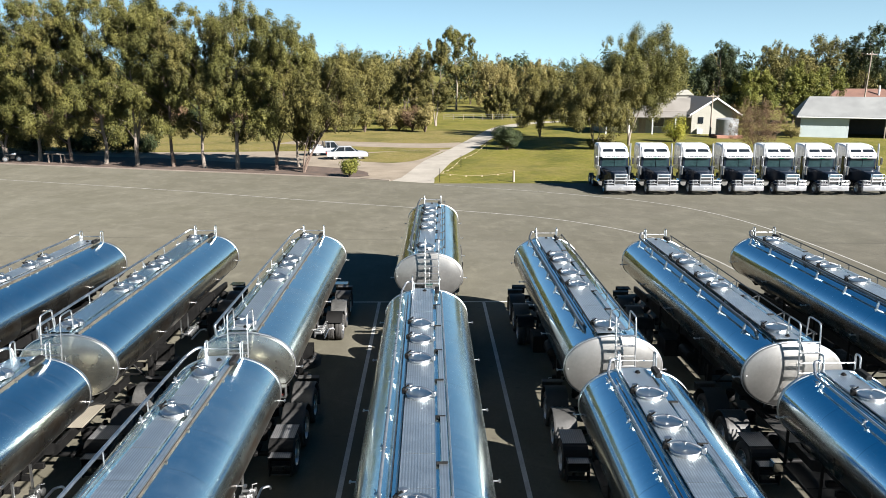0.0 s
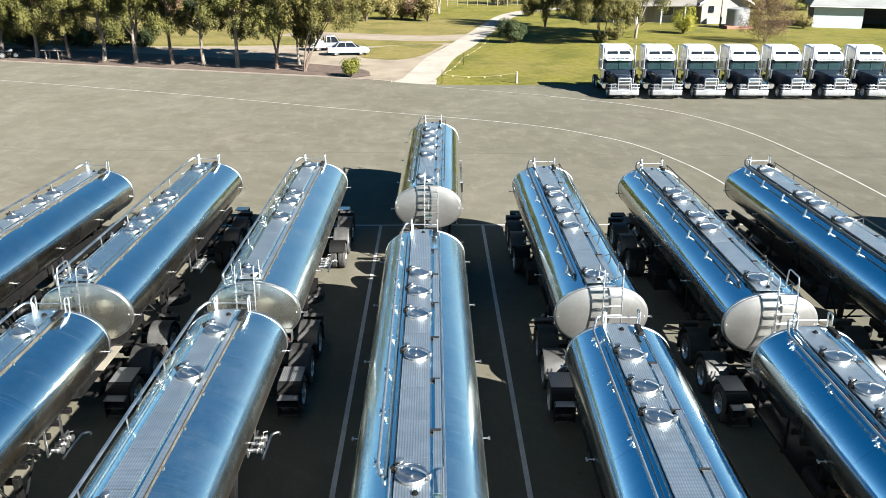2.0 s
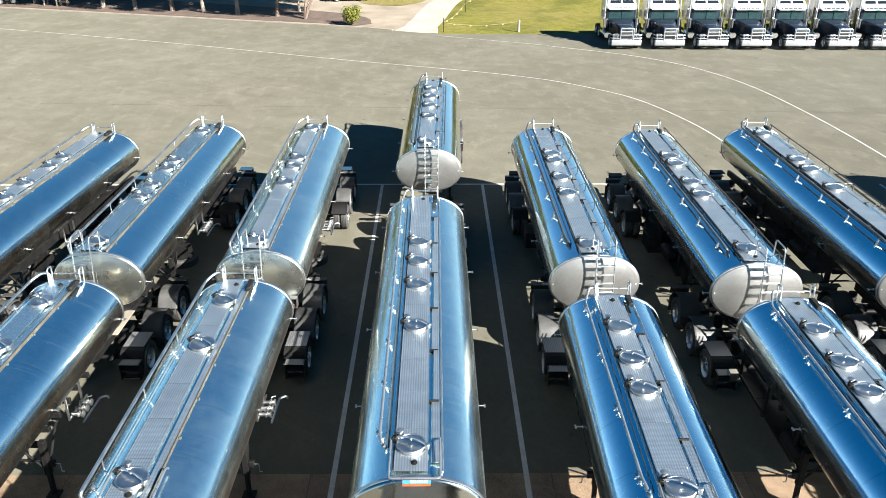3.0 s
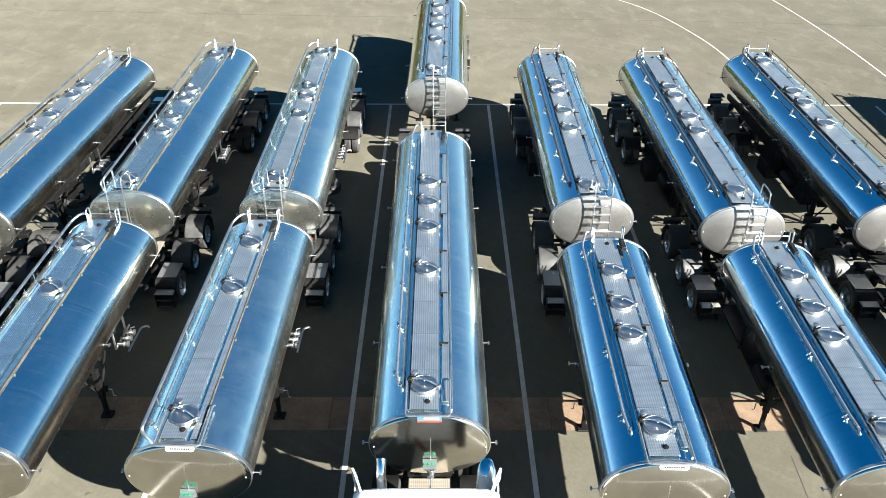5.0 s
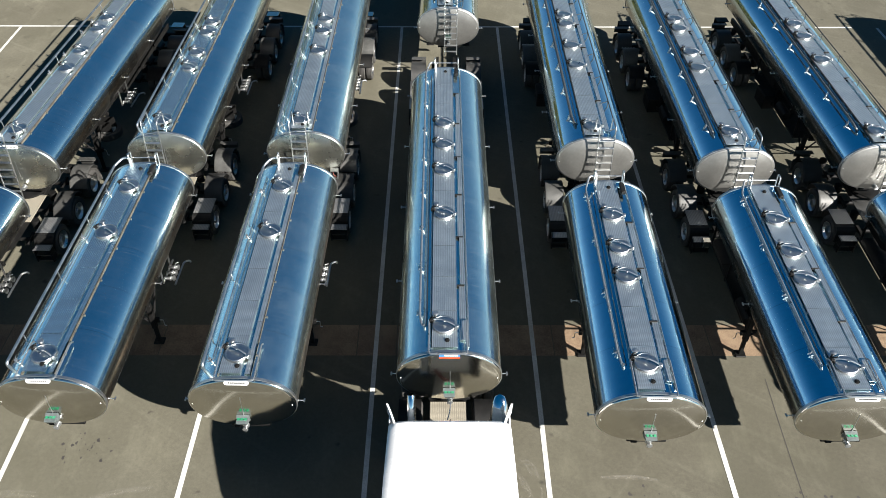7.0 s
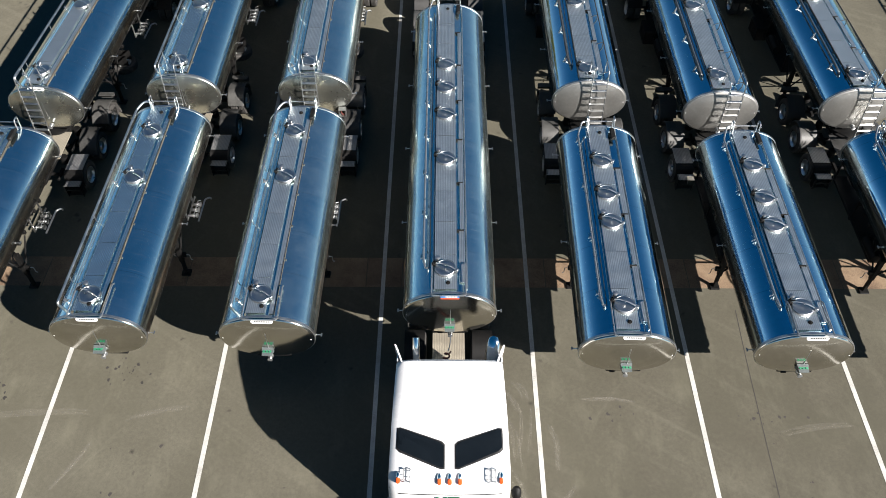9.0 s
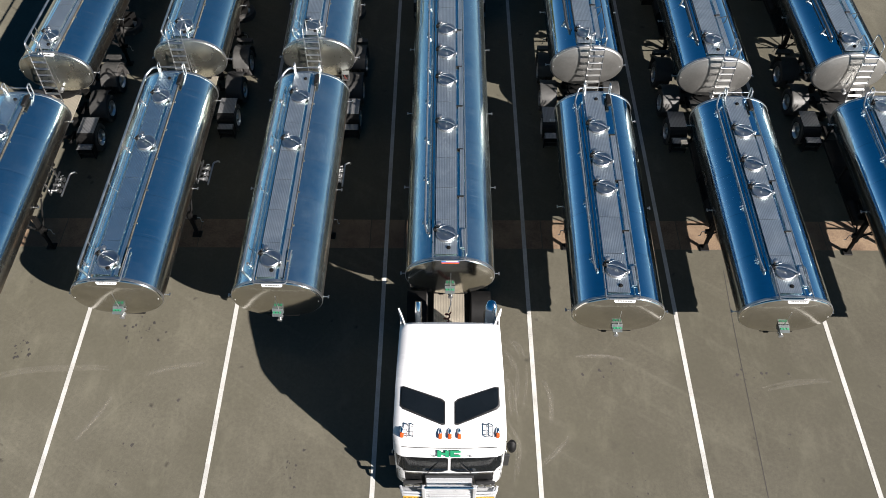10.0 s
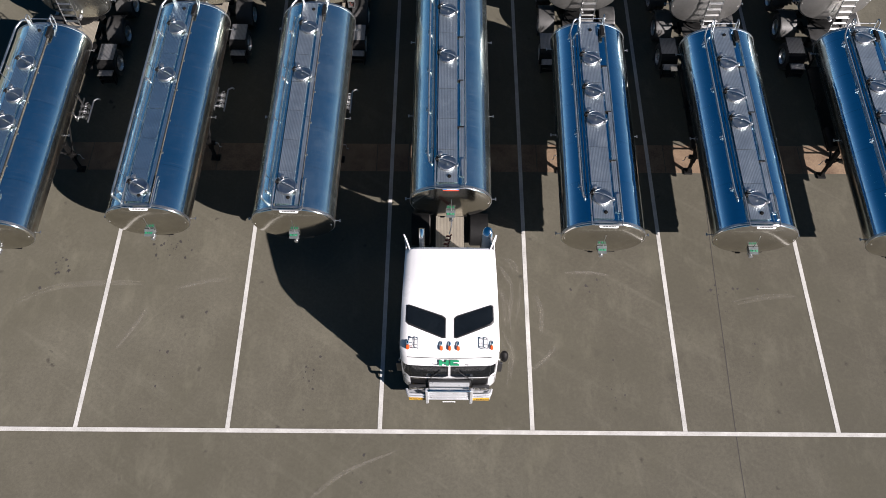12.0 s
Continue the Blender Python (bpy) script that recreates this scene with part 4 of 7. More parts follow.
def tank_trailer(name, x, y0, x_end, y1, hatches, style, front, label, steel=STEEL, deck_mat=TREAD, ladder_x=0.0, plate=True):
    """style 'rail': big handrail on one side; 'pipe': rinse pipe with valves. front: the leading trailer, with its bogie behind the tank."""
    L = y1 - y0
    turn = math.degrees(math.atan2(-(x_end - x), L))
    t = thing(name, pose(x, y0, 0, 0, 0, turn), label, "tank trailer", "parked milk tank trailers")
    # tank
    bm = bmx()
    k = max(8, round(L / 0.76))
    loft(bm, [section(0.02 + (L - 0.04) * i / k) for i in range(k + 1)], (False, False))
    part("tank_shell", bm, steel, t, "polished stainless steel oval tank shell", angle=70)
    for y, s, nm in ((0.0, -1, "front_head"), (L, 1, "rear_head")):
        bm = bmx()
        # rounded knuckle, a faint crease, then the shallow dish
        if front and s > 0:
            rings = [section(y + s * 0.55 * (1 - q ** 2.2), q) for q in (1.0, 0.985, 0.95, 0.88, 0.75, 0.55, 0.32, 0.1, 0.01)]
        else:
            rings = [section(y + s * d, q) for q, d in ((1.0, 0.0), (0.996, 0.02), (0.985, 0.04), (0.965, 0.056), (0.94, 0.066), (0.915, 0.071), (0.905, 0.074), (0.85, 0.092), (0.72, 0.126), (0.55, 0.157), (0.32, 0.18), (0.12, 0.189), (0.01, 0.19))]
        loft(bm, rings, (False, True))
        part(nm, bm, HEAD if front else HEAD_MID if style == "rail" else HEAD_PALE, t, "dull brushed steel dished tank end", angle=70)
        bm = bmx()
        loft(bm, [section(y - s * 0.06, 1, grow=0.001), section(y - s * 0.055, 1, grow=0.014), section(y + s * 0.012, 1, grow=0.014), section(y + s * 0.018, 1, grow=-0.004)], (False, False))
        part("head_ring", bm, TUBE, t)
    # walkway on top
    zt = CZ + HH + 0.045
    if style == "rail":
        deck(t, -0.44, 0.06, 0.1, L - 0.1, zt, deck_mat)
        for u0, u1 in [(0.1 + (L - 0.2) * k / 5, 0.1 + (L - 0.2) * (k + 1) / 5 - 0.01) for k in range(5)]:
            bm = bmx()
            curve_plate(bm, 0.16, 0.27, u0, u1, zt - 0.012)
            part("side_plate", bm, deck_mat, t, smooth=False)
        for xx in (-0.47, 0.30):
            bm = bmx()
            box(bm, xx - 0.009, xx + 0.009, 0.08, L - 0.08, top_z(xx) - 0.01, top_z(xx) + 0.05, 0.004)
            part("coaming", bm, STAIN, t, "rust-stained steel coaming strip", smooth=False)
        n = int(L / 1.25)
        for i in range(n):
            y = 0.7 + i * 1.25
            bm = bmx()
            box(bm, 0.315, 0.36, y - 0.02, y + 0.02, top_z(0.33) - 0.01, top_z(0.33) + 0.03, 0.005)
            part("bracket", bm, GUARD, t, smooth=False)
    else:
        if front:
            deck(t, -0.41, -0.112, 0.1, L - 0.1, zt, deck_mat)
            deck(t, -0.104, 0.19, 0.1, L - 0.1, zt, deck_mat)
        else:
            deck(t, -0.41, 0.19, 0.1, L - 0.1, zt, deck_mat)
        n = int((L - 0.6) / 1.9)
        for i in range(n):
            y = 0.35 + i * 1.9
            bm = bmx()
            sh = 0.04 * (i % 2)
            curve_plate(bm, 0.26 + sh, 0.41, y, y + 1.88, zt - 0.02 + sh * 0.5)
            part("side_plate", bm, deck_mat, t, smooth=False)
            bm = bmx()
            box(bm, 0.2, 0.40, y + 1.84, y + 1.88, zt - 0.05, zt + 0.012, 0.006)
            part("bracket", bm, BLACK, t, smooth=False)
        for xx, up in ((-0.45, 0.03), (0.46, 0.03)) if front else ((-0.45, 0.11), (0.60, 0.24)):
            bm = bmx()
            tube(bm, [(xx, 0.15, top_z(xx) + up), (xx, L - 0.15, top_z(xx) + up)], 0.02, 8)
            bar = part("edge_bar", bm, TUBE if front else DARK_GUARD, t)
            for i in range(0 if front else 8):
                bm = bmx()
                y = 0.3 + (L - 0.6) * i / 7
                tube(bm, [(xx, y, top_z(xx) - 0.005), (xx, y, top_z(xx) + up)], 0.018, 6)
                if xx > 0:
                    tube(bm, [(xx, y, top_z(xx) + up), (0.38, y, zt + 0.02)], 0.014, 6)
                part("bar_post", bm, DARK_GUARD, bar)
    for y in hatches:
        hatch(t, -0.12, y - y0, zt, -28 if style == "rail" else -22, 1.0)
    # handrail or rinse pipe
    if style == "rail":
        bm = bmx()
        bent(bm, [(-0.84, 0.35, top_z(0.84)), (-0.84, 0.25, 3.52), (-0.84, L - 0.35, 3.52), (-0.62, L - 0.12, 3.66), (-0.42, L - 0.12, 3.66), (-0.42, L - 0.12, 3.44)], 0.036, 0.12, 10)
        rail = part("handrail", bm, TUBE, t, "thick steel handrail pipe")
        for i in range(int(L / 2.2)):
            y = 1.2 + 2.2 * i
            bm = bmx()
            tube(bm, [(-0.84, y, 3.52), (-0.83, y, top_z(0.83) - 0.01)], 0.016, 6)
            part("stanchion", bm, TUBE, rail)
        bm = bmx()
        tube(bm, [(-0.72, 0.7, top_z(0.72) + 0.035), (-0.72, L - 0.6, top_z(0.72) + 0.035)], 0.016, 6)
        part("air_line", bm, TUBE, t)
        for y in hatches:
            put("valve", cached("dull_valve", make_valve, PIPE), t, pose(-0.74, y - y0 - 0.1, top_z(0.74) + 0.01, 0, -14, 30) @ Matrix.Scale(0.75, 4))
    else:
        bm = bmx()
        a, b = 0.95, L - 0.12
        hp = 0.21 if front or x < 5 else 0.27
        bent(bm, [(-0.60, a, top_z(0.60) + 0.0), (-0.66, a - 0.12, top_z(0.66) + 0.12), (-0.72, a + 0.2, top_z(0.72) + hp - 0.03), (-0.74, b - 0.4, top_z(0.74) + hp), (-0.6, b, 3.66), (-0.38, b, 3.66), (-0.38, b, 3.44)], 0.03 if front else 0.042, 0.1, 10)
        pipe = part("rinse_pipe", bm, PIPE if front else DARK_PIPE, t, "polished rinse pipe with small valves")
        n = max(3, int(L / 1.7))
        for i in range(n):
            y = a + 0.35 + i * (b - a - 0.9) / (n - 1)
            if front:
                put("valve", cached("valve", make_valve, TUBE), pipe, pose(-0.73, y, top_z(0.73) + 0.03, 0, -25, 20) @ Matrix.Scale(0.66, 4))
            else:
                put("hanger_valve", cached("hanger", make_hanger, TUBE), pipe, pose(-0.80, y, top_z(0.80) - 0.005, 0, 12, 0))
        bm = bmx()
        tube(bm, [(-0.55, 0.9, top_z(0.55) + 0.015), (-0.55, L - 0.5, top_z(0.55) + 0.015)], 0.012, 6)
        part("air_line", bm, PLASTIC, t)
    # hoops
    if front:
        bm = bmx()
        bent(bm, [(-0.49, 1.0, zt + 0.01), (-0.49, 0.9, zt + 0.10), (-0.49, -0.16, zt + 0.06), (0.42, -0.16, zt + 0.06), (0.42, 0.9, zt + 0.10), (0.42, 1.0, zt + 0.01)], 0.02, 0.08, 8)
        part("front_hoop", bm, PIPE, t)
    for xx in (-0.42, 0.40):
        bm = bmx()
        bent(bm, [(xx, L - 0.02, 3.36), (xx, L + 0.02, 3.80), (xx, L - 0.2, 3.80), (xx, L - 0.22, zt)], 0.022, 0.09, 8)
        part("rear_hoop", bm, TUBE, t)
    bm = bmx()
    tube(bm, [(-0.42, L + 0.0, 3.58), (0.40, L + 0.0, 3.58)], 0.014, 6)
    part("hoop_bar", bm, TUBE, t)
    bm = bmx()
    box(bm, 0.26, 0.40, L - 0.75, L - 0.3, zt, zt + 0.12, 0.02)
    box(bm, 0.28, 0.38, L - 0.3, L - 0.2, zt, zt + 0.07, 0.02)
    part("vapour_box", bm, BLACK, t)
    bm = bmx()
    lathe(bm, [(0.06, 0), (0.06, 0.02), (0.035, 0.025), (0.035, 0.05)], pose(-0.05, 0.32, zt), 14)
    part("inspection_plug", bm, BLACK, t)
    bm = bmx()
    lathe(bm, [(0.06, 0), (0.06, 0.02), (0.035, 0.025), (0.035, 0.05)], pose(-0.05, L - 0.4, zt), 14)
    part("inspection_plug", bm, BLACK, t)
    if plate and (front or plate == "rear"):
        bm = bmx()
        pill = [(0.23 * c + 0.055 * math.cos(q), 0.055 * math.sin(q)) for c, q in [(1, radians(-90 + 22.5 * i)) for i in range(9)] + [(-1, radians(90 + 22.5 * i)) for i in range(9)]]
        loft(bm, [[(px, py, z) for px, py in pill] for z in (0.0, 0.008)])
        p = part("name_plate", bm, WHITE_PLATE, t, "small white maker's plate with dark lettering", smooth=False, m=pose(0.02, -0.15, zt - 0.03, 62, 0, 0))
        bars(p, "lettering", 0.0, 0.0, 0.009, 0.4, 0.035, 9, BLACK, 0.0)
    # outlet and number plate on the front end
    bm = bmx()
    lathe(bm, [(0.08, 0.0), (0.08, 0.05), (0.055, 0.055), (0.055, 0.13), (0.07, 0.135), (0.07, 0.16), (0.03, 0.17)], pose(0.02, -0.17, 1.9, 90, 0, 0), 16)
    part("drain_outlet", bm, PIPE, t)
    if front or x == -0.12:
        bm = bmx()
        loft(bm, [[(-0.15, -0.19, z1), (0.15, -0.19, z1), (w, d, z2), (-w, d, z2)] for z1, z2, w, d in ((2.1, 2.1, 0.09, -0.34), (2.3, 2.24, 0.13, -0.42))])
        p = part("plate_holder", bm, GREY_PLATE, t, "pale grey plate holder with green figures", smooth=False)
        bars(p, "figures", 0.0, -0.315, 2.285, 0.25, 0.08, 3, GREEN, -14.0)
    bm = bmx()
    tube(bm, [(0.02, -0.12, 2.2), (0.02, -0.22, 2.2)], 0.02, 6)
    tube(bm, [(0.02, -0.17, 2.9), (0.02, -0.195, 2.28)], 0.012, 6)
    part("plate_bracket", bm, TUBE, t)
    bm = bmx()
    box(bm, -0.42, 0.52, 0.0, 0.14, 1.6, 1.68, 0.01)
    box(bm, -0.34, -0.18, -0.06, 0.05, 1.62, 1.7, 0.02)
    part("coupling_bar", bm, BLACK, t, smooth=False)
    for s in (-1, 1):
        bm = bmx()
        box(bm, s * 1.17 - 0.016, s * 1.17 + 0.016, -0.075, -0.04, 2.51, 2.55, 0.008)
        part("reflector", bm, WHITE_PLATE, t, "small white reflector")
    n = max(3, round(L / 2.7))
    for i in range(n):
        y = 0.16 + (L - 0.5) * i / (n - 1)
        for s in (-1, 1):
            put("marker_lamp", cached("peg", make_peg, TUBE), t, pose(s * (HW - 0.012), y, CZ - 0.12) @ Matrix.Diagonal((s, 1, 1, 1)))
    # chassis
    tail = L + (4.4 if style == "rail" else 4.9) if front else L + 0.75
    start = 0.45
    for s in (-1, 1):
        bm = bmx()
        xx = s * (0.36 if front else 0.48)
        prof = [(start, 1.56), (start + 0.3, 1.54), (3.2, 1.52), (3.8, 1.3), (L - 0.8 if front else L * 0.55, 1.3), (L - 0.2 if front else L * 0.55 + 0.5, 1.02), (tail, 1.0)]
        hi = [(start, 1.68), (start + 0.3, 1.68), (3.2, 1.66), (3.8, 1.62), (L - 0.8 if front else L * 0.55, 1.62), (L - 0.1 if front else L * 0.55 + 0.5, 1.24 if front else 1.62), (tail, 1.22)]
        rings = [[(xx - 0.05, a[0], a[1]), (xx + 0.05, a[0], a[1]), (xx + 0.05, b[0], b[1]), (xx - 0.05, b[0], b[1])] for a, b in zip(prof, hi)]
        loft(bm, rings)
        part("chassis_rail", bm, BLACK, t, smooth=False)
    for i in range(5):
        y = 0.9 + (L - 1.8) * i / 4
        bm = bmx()
        rings = []
        for yy in (y - 0.04, y + 0.04):
            low = [(-0.55, yy, 1.60), (0.55, yy, 1.60)]
            top = [(q, yy, CZ - (top_z(q) - CZ) - 0.002) for q in (0.7, 0.45, 0.2, 0.0, -0.2, -0.45, -0.7)]
            rings.append(low + top)
        loft(bm, rings)
        part("saddle", bm, BLACK, t, smooth=False)
    legy = 4.15 if front else 3.4
    for s in (-1, 1):
        landing_leg(t, s * 0.82, legy, s)
    bm = bmx()
    tube(bm, [(-0.82, legy, 1.0), (0.82, legy, 1.0)], 0.03, 6)
    part("leg_shaft", bm, BLACK, t)
    # bogie
    b0 = 0.82 if style == "rail" else 1.3
    ax = [L + b0, L + b0 + 1.5, L + b0 + 3.05] if front else [L - 3.15, L - 1.65, L - 0.25]
    for i, y in enumerate(ax):
        bm = bmx()
        tube(bm, [(-WX + 0.2, y, 0.5), (WX - 0.2, y, 0.5)], 0.065, 10)
        for s in (-1, 1):
            box(bm, s * 0.48 - 0.05, s * 0.48 + 0.05, y - 0.45, y + 0.1, 0.62, 0.72, 0.01)
            lathe(bm, [(0.13, 0.0), (0.14, 0.1), (0.12, 0.14), (0.14, 0.18), (0.13, 0.28)], pose(s * 0.48, y + 0.42, 0.68), 12)
        part("axle", bm, BLACK, t)
        for s in (-1, 1):
            wheel(t, s * WX, y, s)
        for s in (-1, 1):
            x0, x1 = sorted((s * (WX - 0.46), s * (WX + 0.15)))
            if front and i == 0:
                bm = bmx()
                box(bm, x0, x1, y - 0.42, y + 0.40, 1.085, 1.10, 0.005)
                box(bm, x0, x1, y - 0.66, y - 0.645, 0.55, 0.88, 0.005)
                rings = [[(xx, y - 0.42 - 0.235 * math.sin(q), 1.092 - 0.22 * (1 - math.cos(q)) + d) for xx in (x0, x1) for d in (0.0,)] for q in (0, 0.4, 0.8, 1.2, 1.57)]
                for ra, rb in zip(rings, rings[1:]):
                    v = [bm.verts.new(p) for p in (*ra, *rb[::-1])]
                    bm.faces.new(v)
                bmesh.ops.solidify(bm, geom=[f for f in bm.faces if len(f.verts) == 4 and f.calc_area() < 0.09 and f.calc_area() > 0.02 and abs(f.normal.y) > 0.05 and abs(f.normal.z) > 0.05], thickness=0.01)
                mg = part("mudguard", bm, BLACK, t, "dark flat-topped mudguard with steps", smooth=False)
                bm = bmx()
                box(bm, x0 + 0.01, x1 - 0.01, y - 0.40, y + 0.38, 1.104, 1.112, 0.002)
                part("tread_cover", bm, TREAD_DARK, mg, "studded alloy cover plate", smooth=False)
                for j in range(3):
                    bm = bmx()
                    zz = 0.88 - 0.24 * j
                    box(bm, x0 + 0.05, x1, y - 0.98 + 0.03 * j, y - 0.70, zz - 0.02, zz, 0.006)
                    part("step", bm, TREAD_DARK if j == 0 else DARK_GUARD, mg, smooth=False)
                for xx in (x0 + 0.07, x1 - 0.02):
                    bm = bmx()
                    box(bm, xx - 0.015, xx + 0.015, y - 0.95, y - 0.70, 0.36, 0.88)
                    part("step_bracket", bm, BLACK, mg, smooth=False)
            elif i == 1:
                bm = bmx()
                guard_arc(bm, x0, x1, y, 0.65 if front else 0.58, 12, 168, ribs=5)
                part("mudguard", bm, GUARD if style == "pipe" or not front else DARK_GUARD, t, "ribbed round mudguard")
            elif i == 2:
                bm = bmx()
                guard_arc(bm, x0, x1, y, 0.65 if front else 0.58, 20, 160, ribs=5 if front and style == "rail" else 0)
                mg = part("mudguard", bm, GUARD if front and style == "rail" else DARK_GUARD, t, "ribbed steel mudguard" if front and style == "rail" else "plain black mudguard")
                bm = bmx()
                box(bm, x0 - 0.02, x1 + 0.01, y + 0.60, y + 0.64, 0.25, 0.80, 0.01)
                part("mud_flap", bm, RUBBER, mg, smooth=False)
                bm = bmx()
                box(bm, x0, x1, y + 0.5, y + 0.72, 1.10, 1.13, 0.008)
                box(bm, x0, x1, y + 0.70, y + 0.73, 0.86, 1.12, 0.008)
                part("guard_bracket", bm, GUARD, mg, smooth=False)
            elif not front:
                bm = bmx()
                guard_arc(bm, x0, x1, y, 0.57, 30, 150)
                part("mudguard", bm, BLACK, t, "plain black mudguard")
    if front:
        bm = bmx()
        box(bm, -0.6, 0.6, L + 0.8, L + 2.2, 1.23, 1.25, 0.006)
        part("coupling_deck", bm, TREAD_TAN if style == "rail" else DARK_GUARD, t, "dusty studded coupling deck plate", smooth=False)
        bm = bmx()
        lathe(bm, [(0.48, 0.0), (0.48, 0.05), (0.42, 0.07), (0.1, 0.07)], pose(0, L + 2.45, 1.27), 24)
        box(bm, -0.52, 0.52, L + 2.2, L + 2.7, 1.25, 1.28, 0.01)
        part("fifth_wheel", bm, BLACK, t)
        bm = bmx()
        for xx in (-0.12, 0.0, 0.1):
            pts = [(xx, L + 0.3, 1.28), (xx + 0.1, L + 0.55, 1.7), (xx - 0.05, L + 0.85, 1.75), (xx + 0.02, L + 1.15, 2.0)]
            bent(bm, pts, 0.018, 0.12, 6)
        part("air_hoses", bm, HOSE if style == "rail" else PLASTIC, t)
    else:
        bm = bmx()
        box(bm, -1.22, 1.22, L + 0.62, L + 0.74, 0.62, 0.78, 0.015)
        bb = part("rear_bumper", bm, BLACK, t, smooth=False)
        for s in (-1, 1):
            bm = bmx()
            x0, x1 = sorted((s * 0.7, s * 1.24))
            box(bm, x0, x1, L + 0.5, L + 0.95, 1.14, 1.17, 0.008)
            box(bm, x0, x1, L + 0.92, L + 0.95, 0.80, 1.15, 0.008)
            part("lamp_shelf", bm, HEAD if style == "rail" else BLACK, t, smooth=False)
            bm = bmx()
            box(bm, s * 1.0 - 0.16, s * 1.0 + 0.16, L + 0.95, L + 0.99, 0.9, 1.05, 0.01)
            part("tail_lamp", bm, RED, bb)
        # spare wheel and tool box slung below
        w = put("spare_wheel", cached("rim_alloy", make_rim, ALLOY), t, pose(0.72, L * 0.38, 0.86, 0, -90, 0), "spare wheel slung under the tank")
        put("tyre", cached("tyre", make_tyre, RUBBER), w, None, "black rubber tyre")
        bm = bmx()
        box(bm, -1.2, -0.66, L * 0.52, L * 0.52 + 0.9, 0.62, 1.2, 0.02)
        part("tool_box", bm, BLACK, t, smooth=False)
        for yy in (L * 0.38 - 0.2, L * 0.38 + 0.2):
            bm = bmx()
            box(bm, 0.4, 1.0, yy - 0.02, yy + 0.02, 0.98, 1.4)
            part("spare_carrier", bm, BLACK, t, smooth=False)
        ladder(t, ladder_x, 0.0, 1.55, 3.98, 0.14)
    if x == -4.86:
        bm = bmx()
        for q in ((0.78, 0.8, 1.72, 2.02), (1.02, 1.04, 1.72, 2.02), (0.8, 1.02, 1.72, 1.74), (0.8, 1.02, 2.0, 2.02)):
            box(bm, q[0], q[1], -0.3, -0.1, q[2], q[3])
        vb = part("valve_box", bm, TUBE, t, "small open steel box with hose fittings", smooth=False)
        bm = bmx()
        bent(bm, [(0.85, -0.12, 1.95), (0.88, -0.28, 1.9), (0.94, -0.28, 1.8), (0.98, -0.14, 1.78)], 0.018, 0.04, 6)
        part("hose", bm, HOSE, vb)
    # hose tubes and belly gear under the tank, added to block sun below
    for s_ in (-1, 1):
        bm = bmx()
        ya, yb = (2.6, L - 0.9) if front else (4.2, L - 3.8)
        tube(bm, [(s_ * 0.34, ya, 1.42), (s_ * 0.34, yb, 1.42)], 0.11, 12)
        part("hose_tube", bm, BLACK, t)
    for i in range(6):
        y = (4.4 if front else 1.6) + (L - (5.6 if front else 3.0)) * i / 5
        bm = bmx()
        box(bm, -0.6, 0.6, y - 0.05, y + 0.05, 1.18, 1.32, 0.01)
        part("cross_member", bm, BLACK, t, smooth=False)
    bm = bmx()
    box(bm, -0.34, 0.34, 0.25, 1.6, 1.5, 1.55, 0.01)
    part("coupling_plate", bm, BLACK, t, smooth=False)
    # added sun-blocking tray: long rails and slats slung low between legs and bogie
    ya, yb = (4.6, L + 0.45) if front else (4.2, L - 3.9)
    if style == "pipe" and yb - ya > 1.2:
        bm = bmx()
        box(bm, -0.87, 0.87, (ya + yb) / 2 - 0.05, (ya + yb) / 2 + 0.05, 0.80, 0.865, 0.006)
        tray = part("hose_tray", bm, BLACK, t, "black tray slung below, added to block sun", smooth=False)
        for xx in (-0.84, 0.84):
            bm = bmx()
            box(bm, xx - 0.025, xx + 0.025, ya, yb, 0.868, 0.95, 0.006)
            part("tray_rail", bm, BLACK, tray, smooth=False)
        for u0, u1 in ((0.0, 0.332), (0.334, 0.666), (0.668, 1.0)):
            bm = bmx()
            box(bm, -0.8, 0.8, ya + (yb - ya) * u0, ya + (yb - ya) * u1, 0.87, 0.9, 0.005)
            part("tray_plate", bm, BLACK, tray, smooth=False)
        for yy in (ya + 0.1, (ya + yb) / 2, yb - 0.1):
            for xx in (-0.8, 0.8):
                bm = bmx()
                box(bm, xx - 0.03, xx + 0.03, yy - 0.02, yy + 0.02, 0.9, 1.9)
                part("hanger", bm, BLACK, tray, smooth=False)
    # side outlets on a rack
    if style == "rail":
        oy, ox, cnt = (5.85, 1.02, 3) if front else (L * 0.53, 1.02, 4)
        bm = bmx()
        box(bm, ox - 0.2, ox - 0.16, oy - 0.45, oy + 0.6, 1.14, 1.20, 0.008)
        box(bm, ox - 0.2, ox - 0.16, oy - 0.45, oy - 0.4, 1.15, 1.8)
        box(bm, ox - 0.2, ox - 0.16, oy + 0.3, oy + 0.35, 1.15, 1.8)
        bent(bm, [(ox + 0.16, oy - 0.45, 1.12), (ox + 0.16, oy + 0.55, 1.12), (ox + 0.34, oy + 0.62, 1.14), (ox + 0.34, oy + 0.62, 1.06)], 0.03, 0.08, 8)
        rack = part("outlet_rack", bm, TUBE, t, "rack of stainless side outlets")
        for j in range(cnt):
            put("outlet", cached("outlet", make_outlet, TUBE), rack, pose(ox, oy - 0.32 + 0.24 * j, 1.26))
    else:
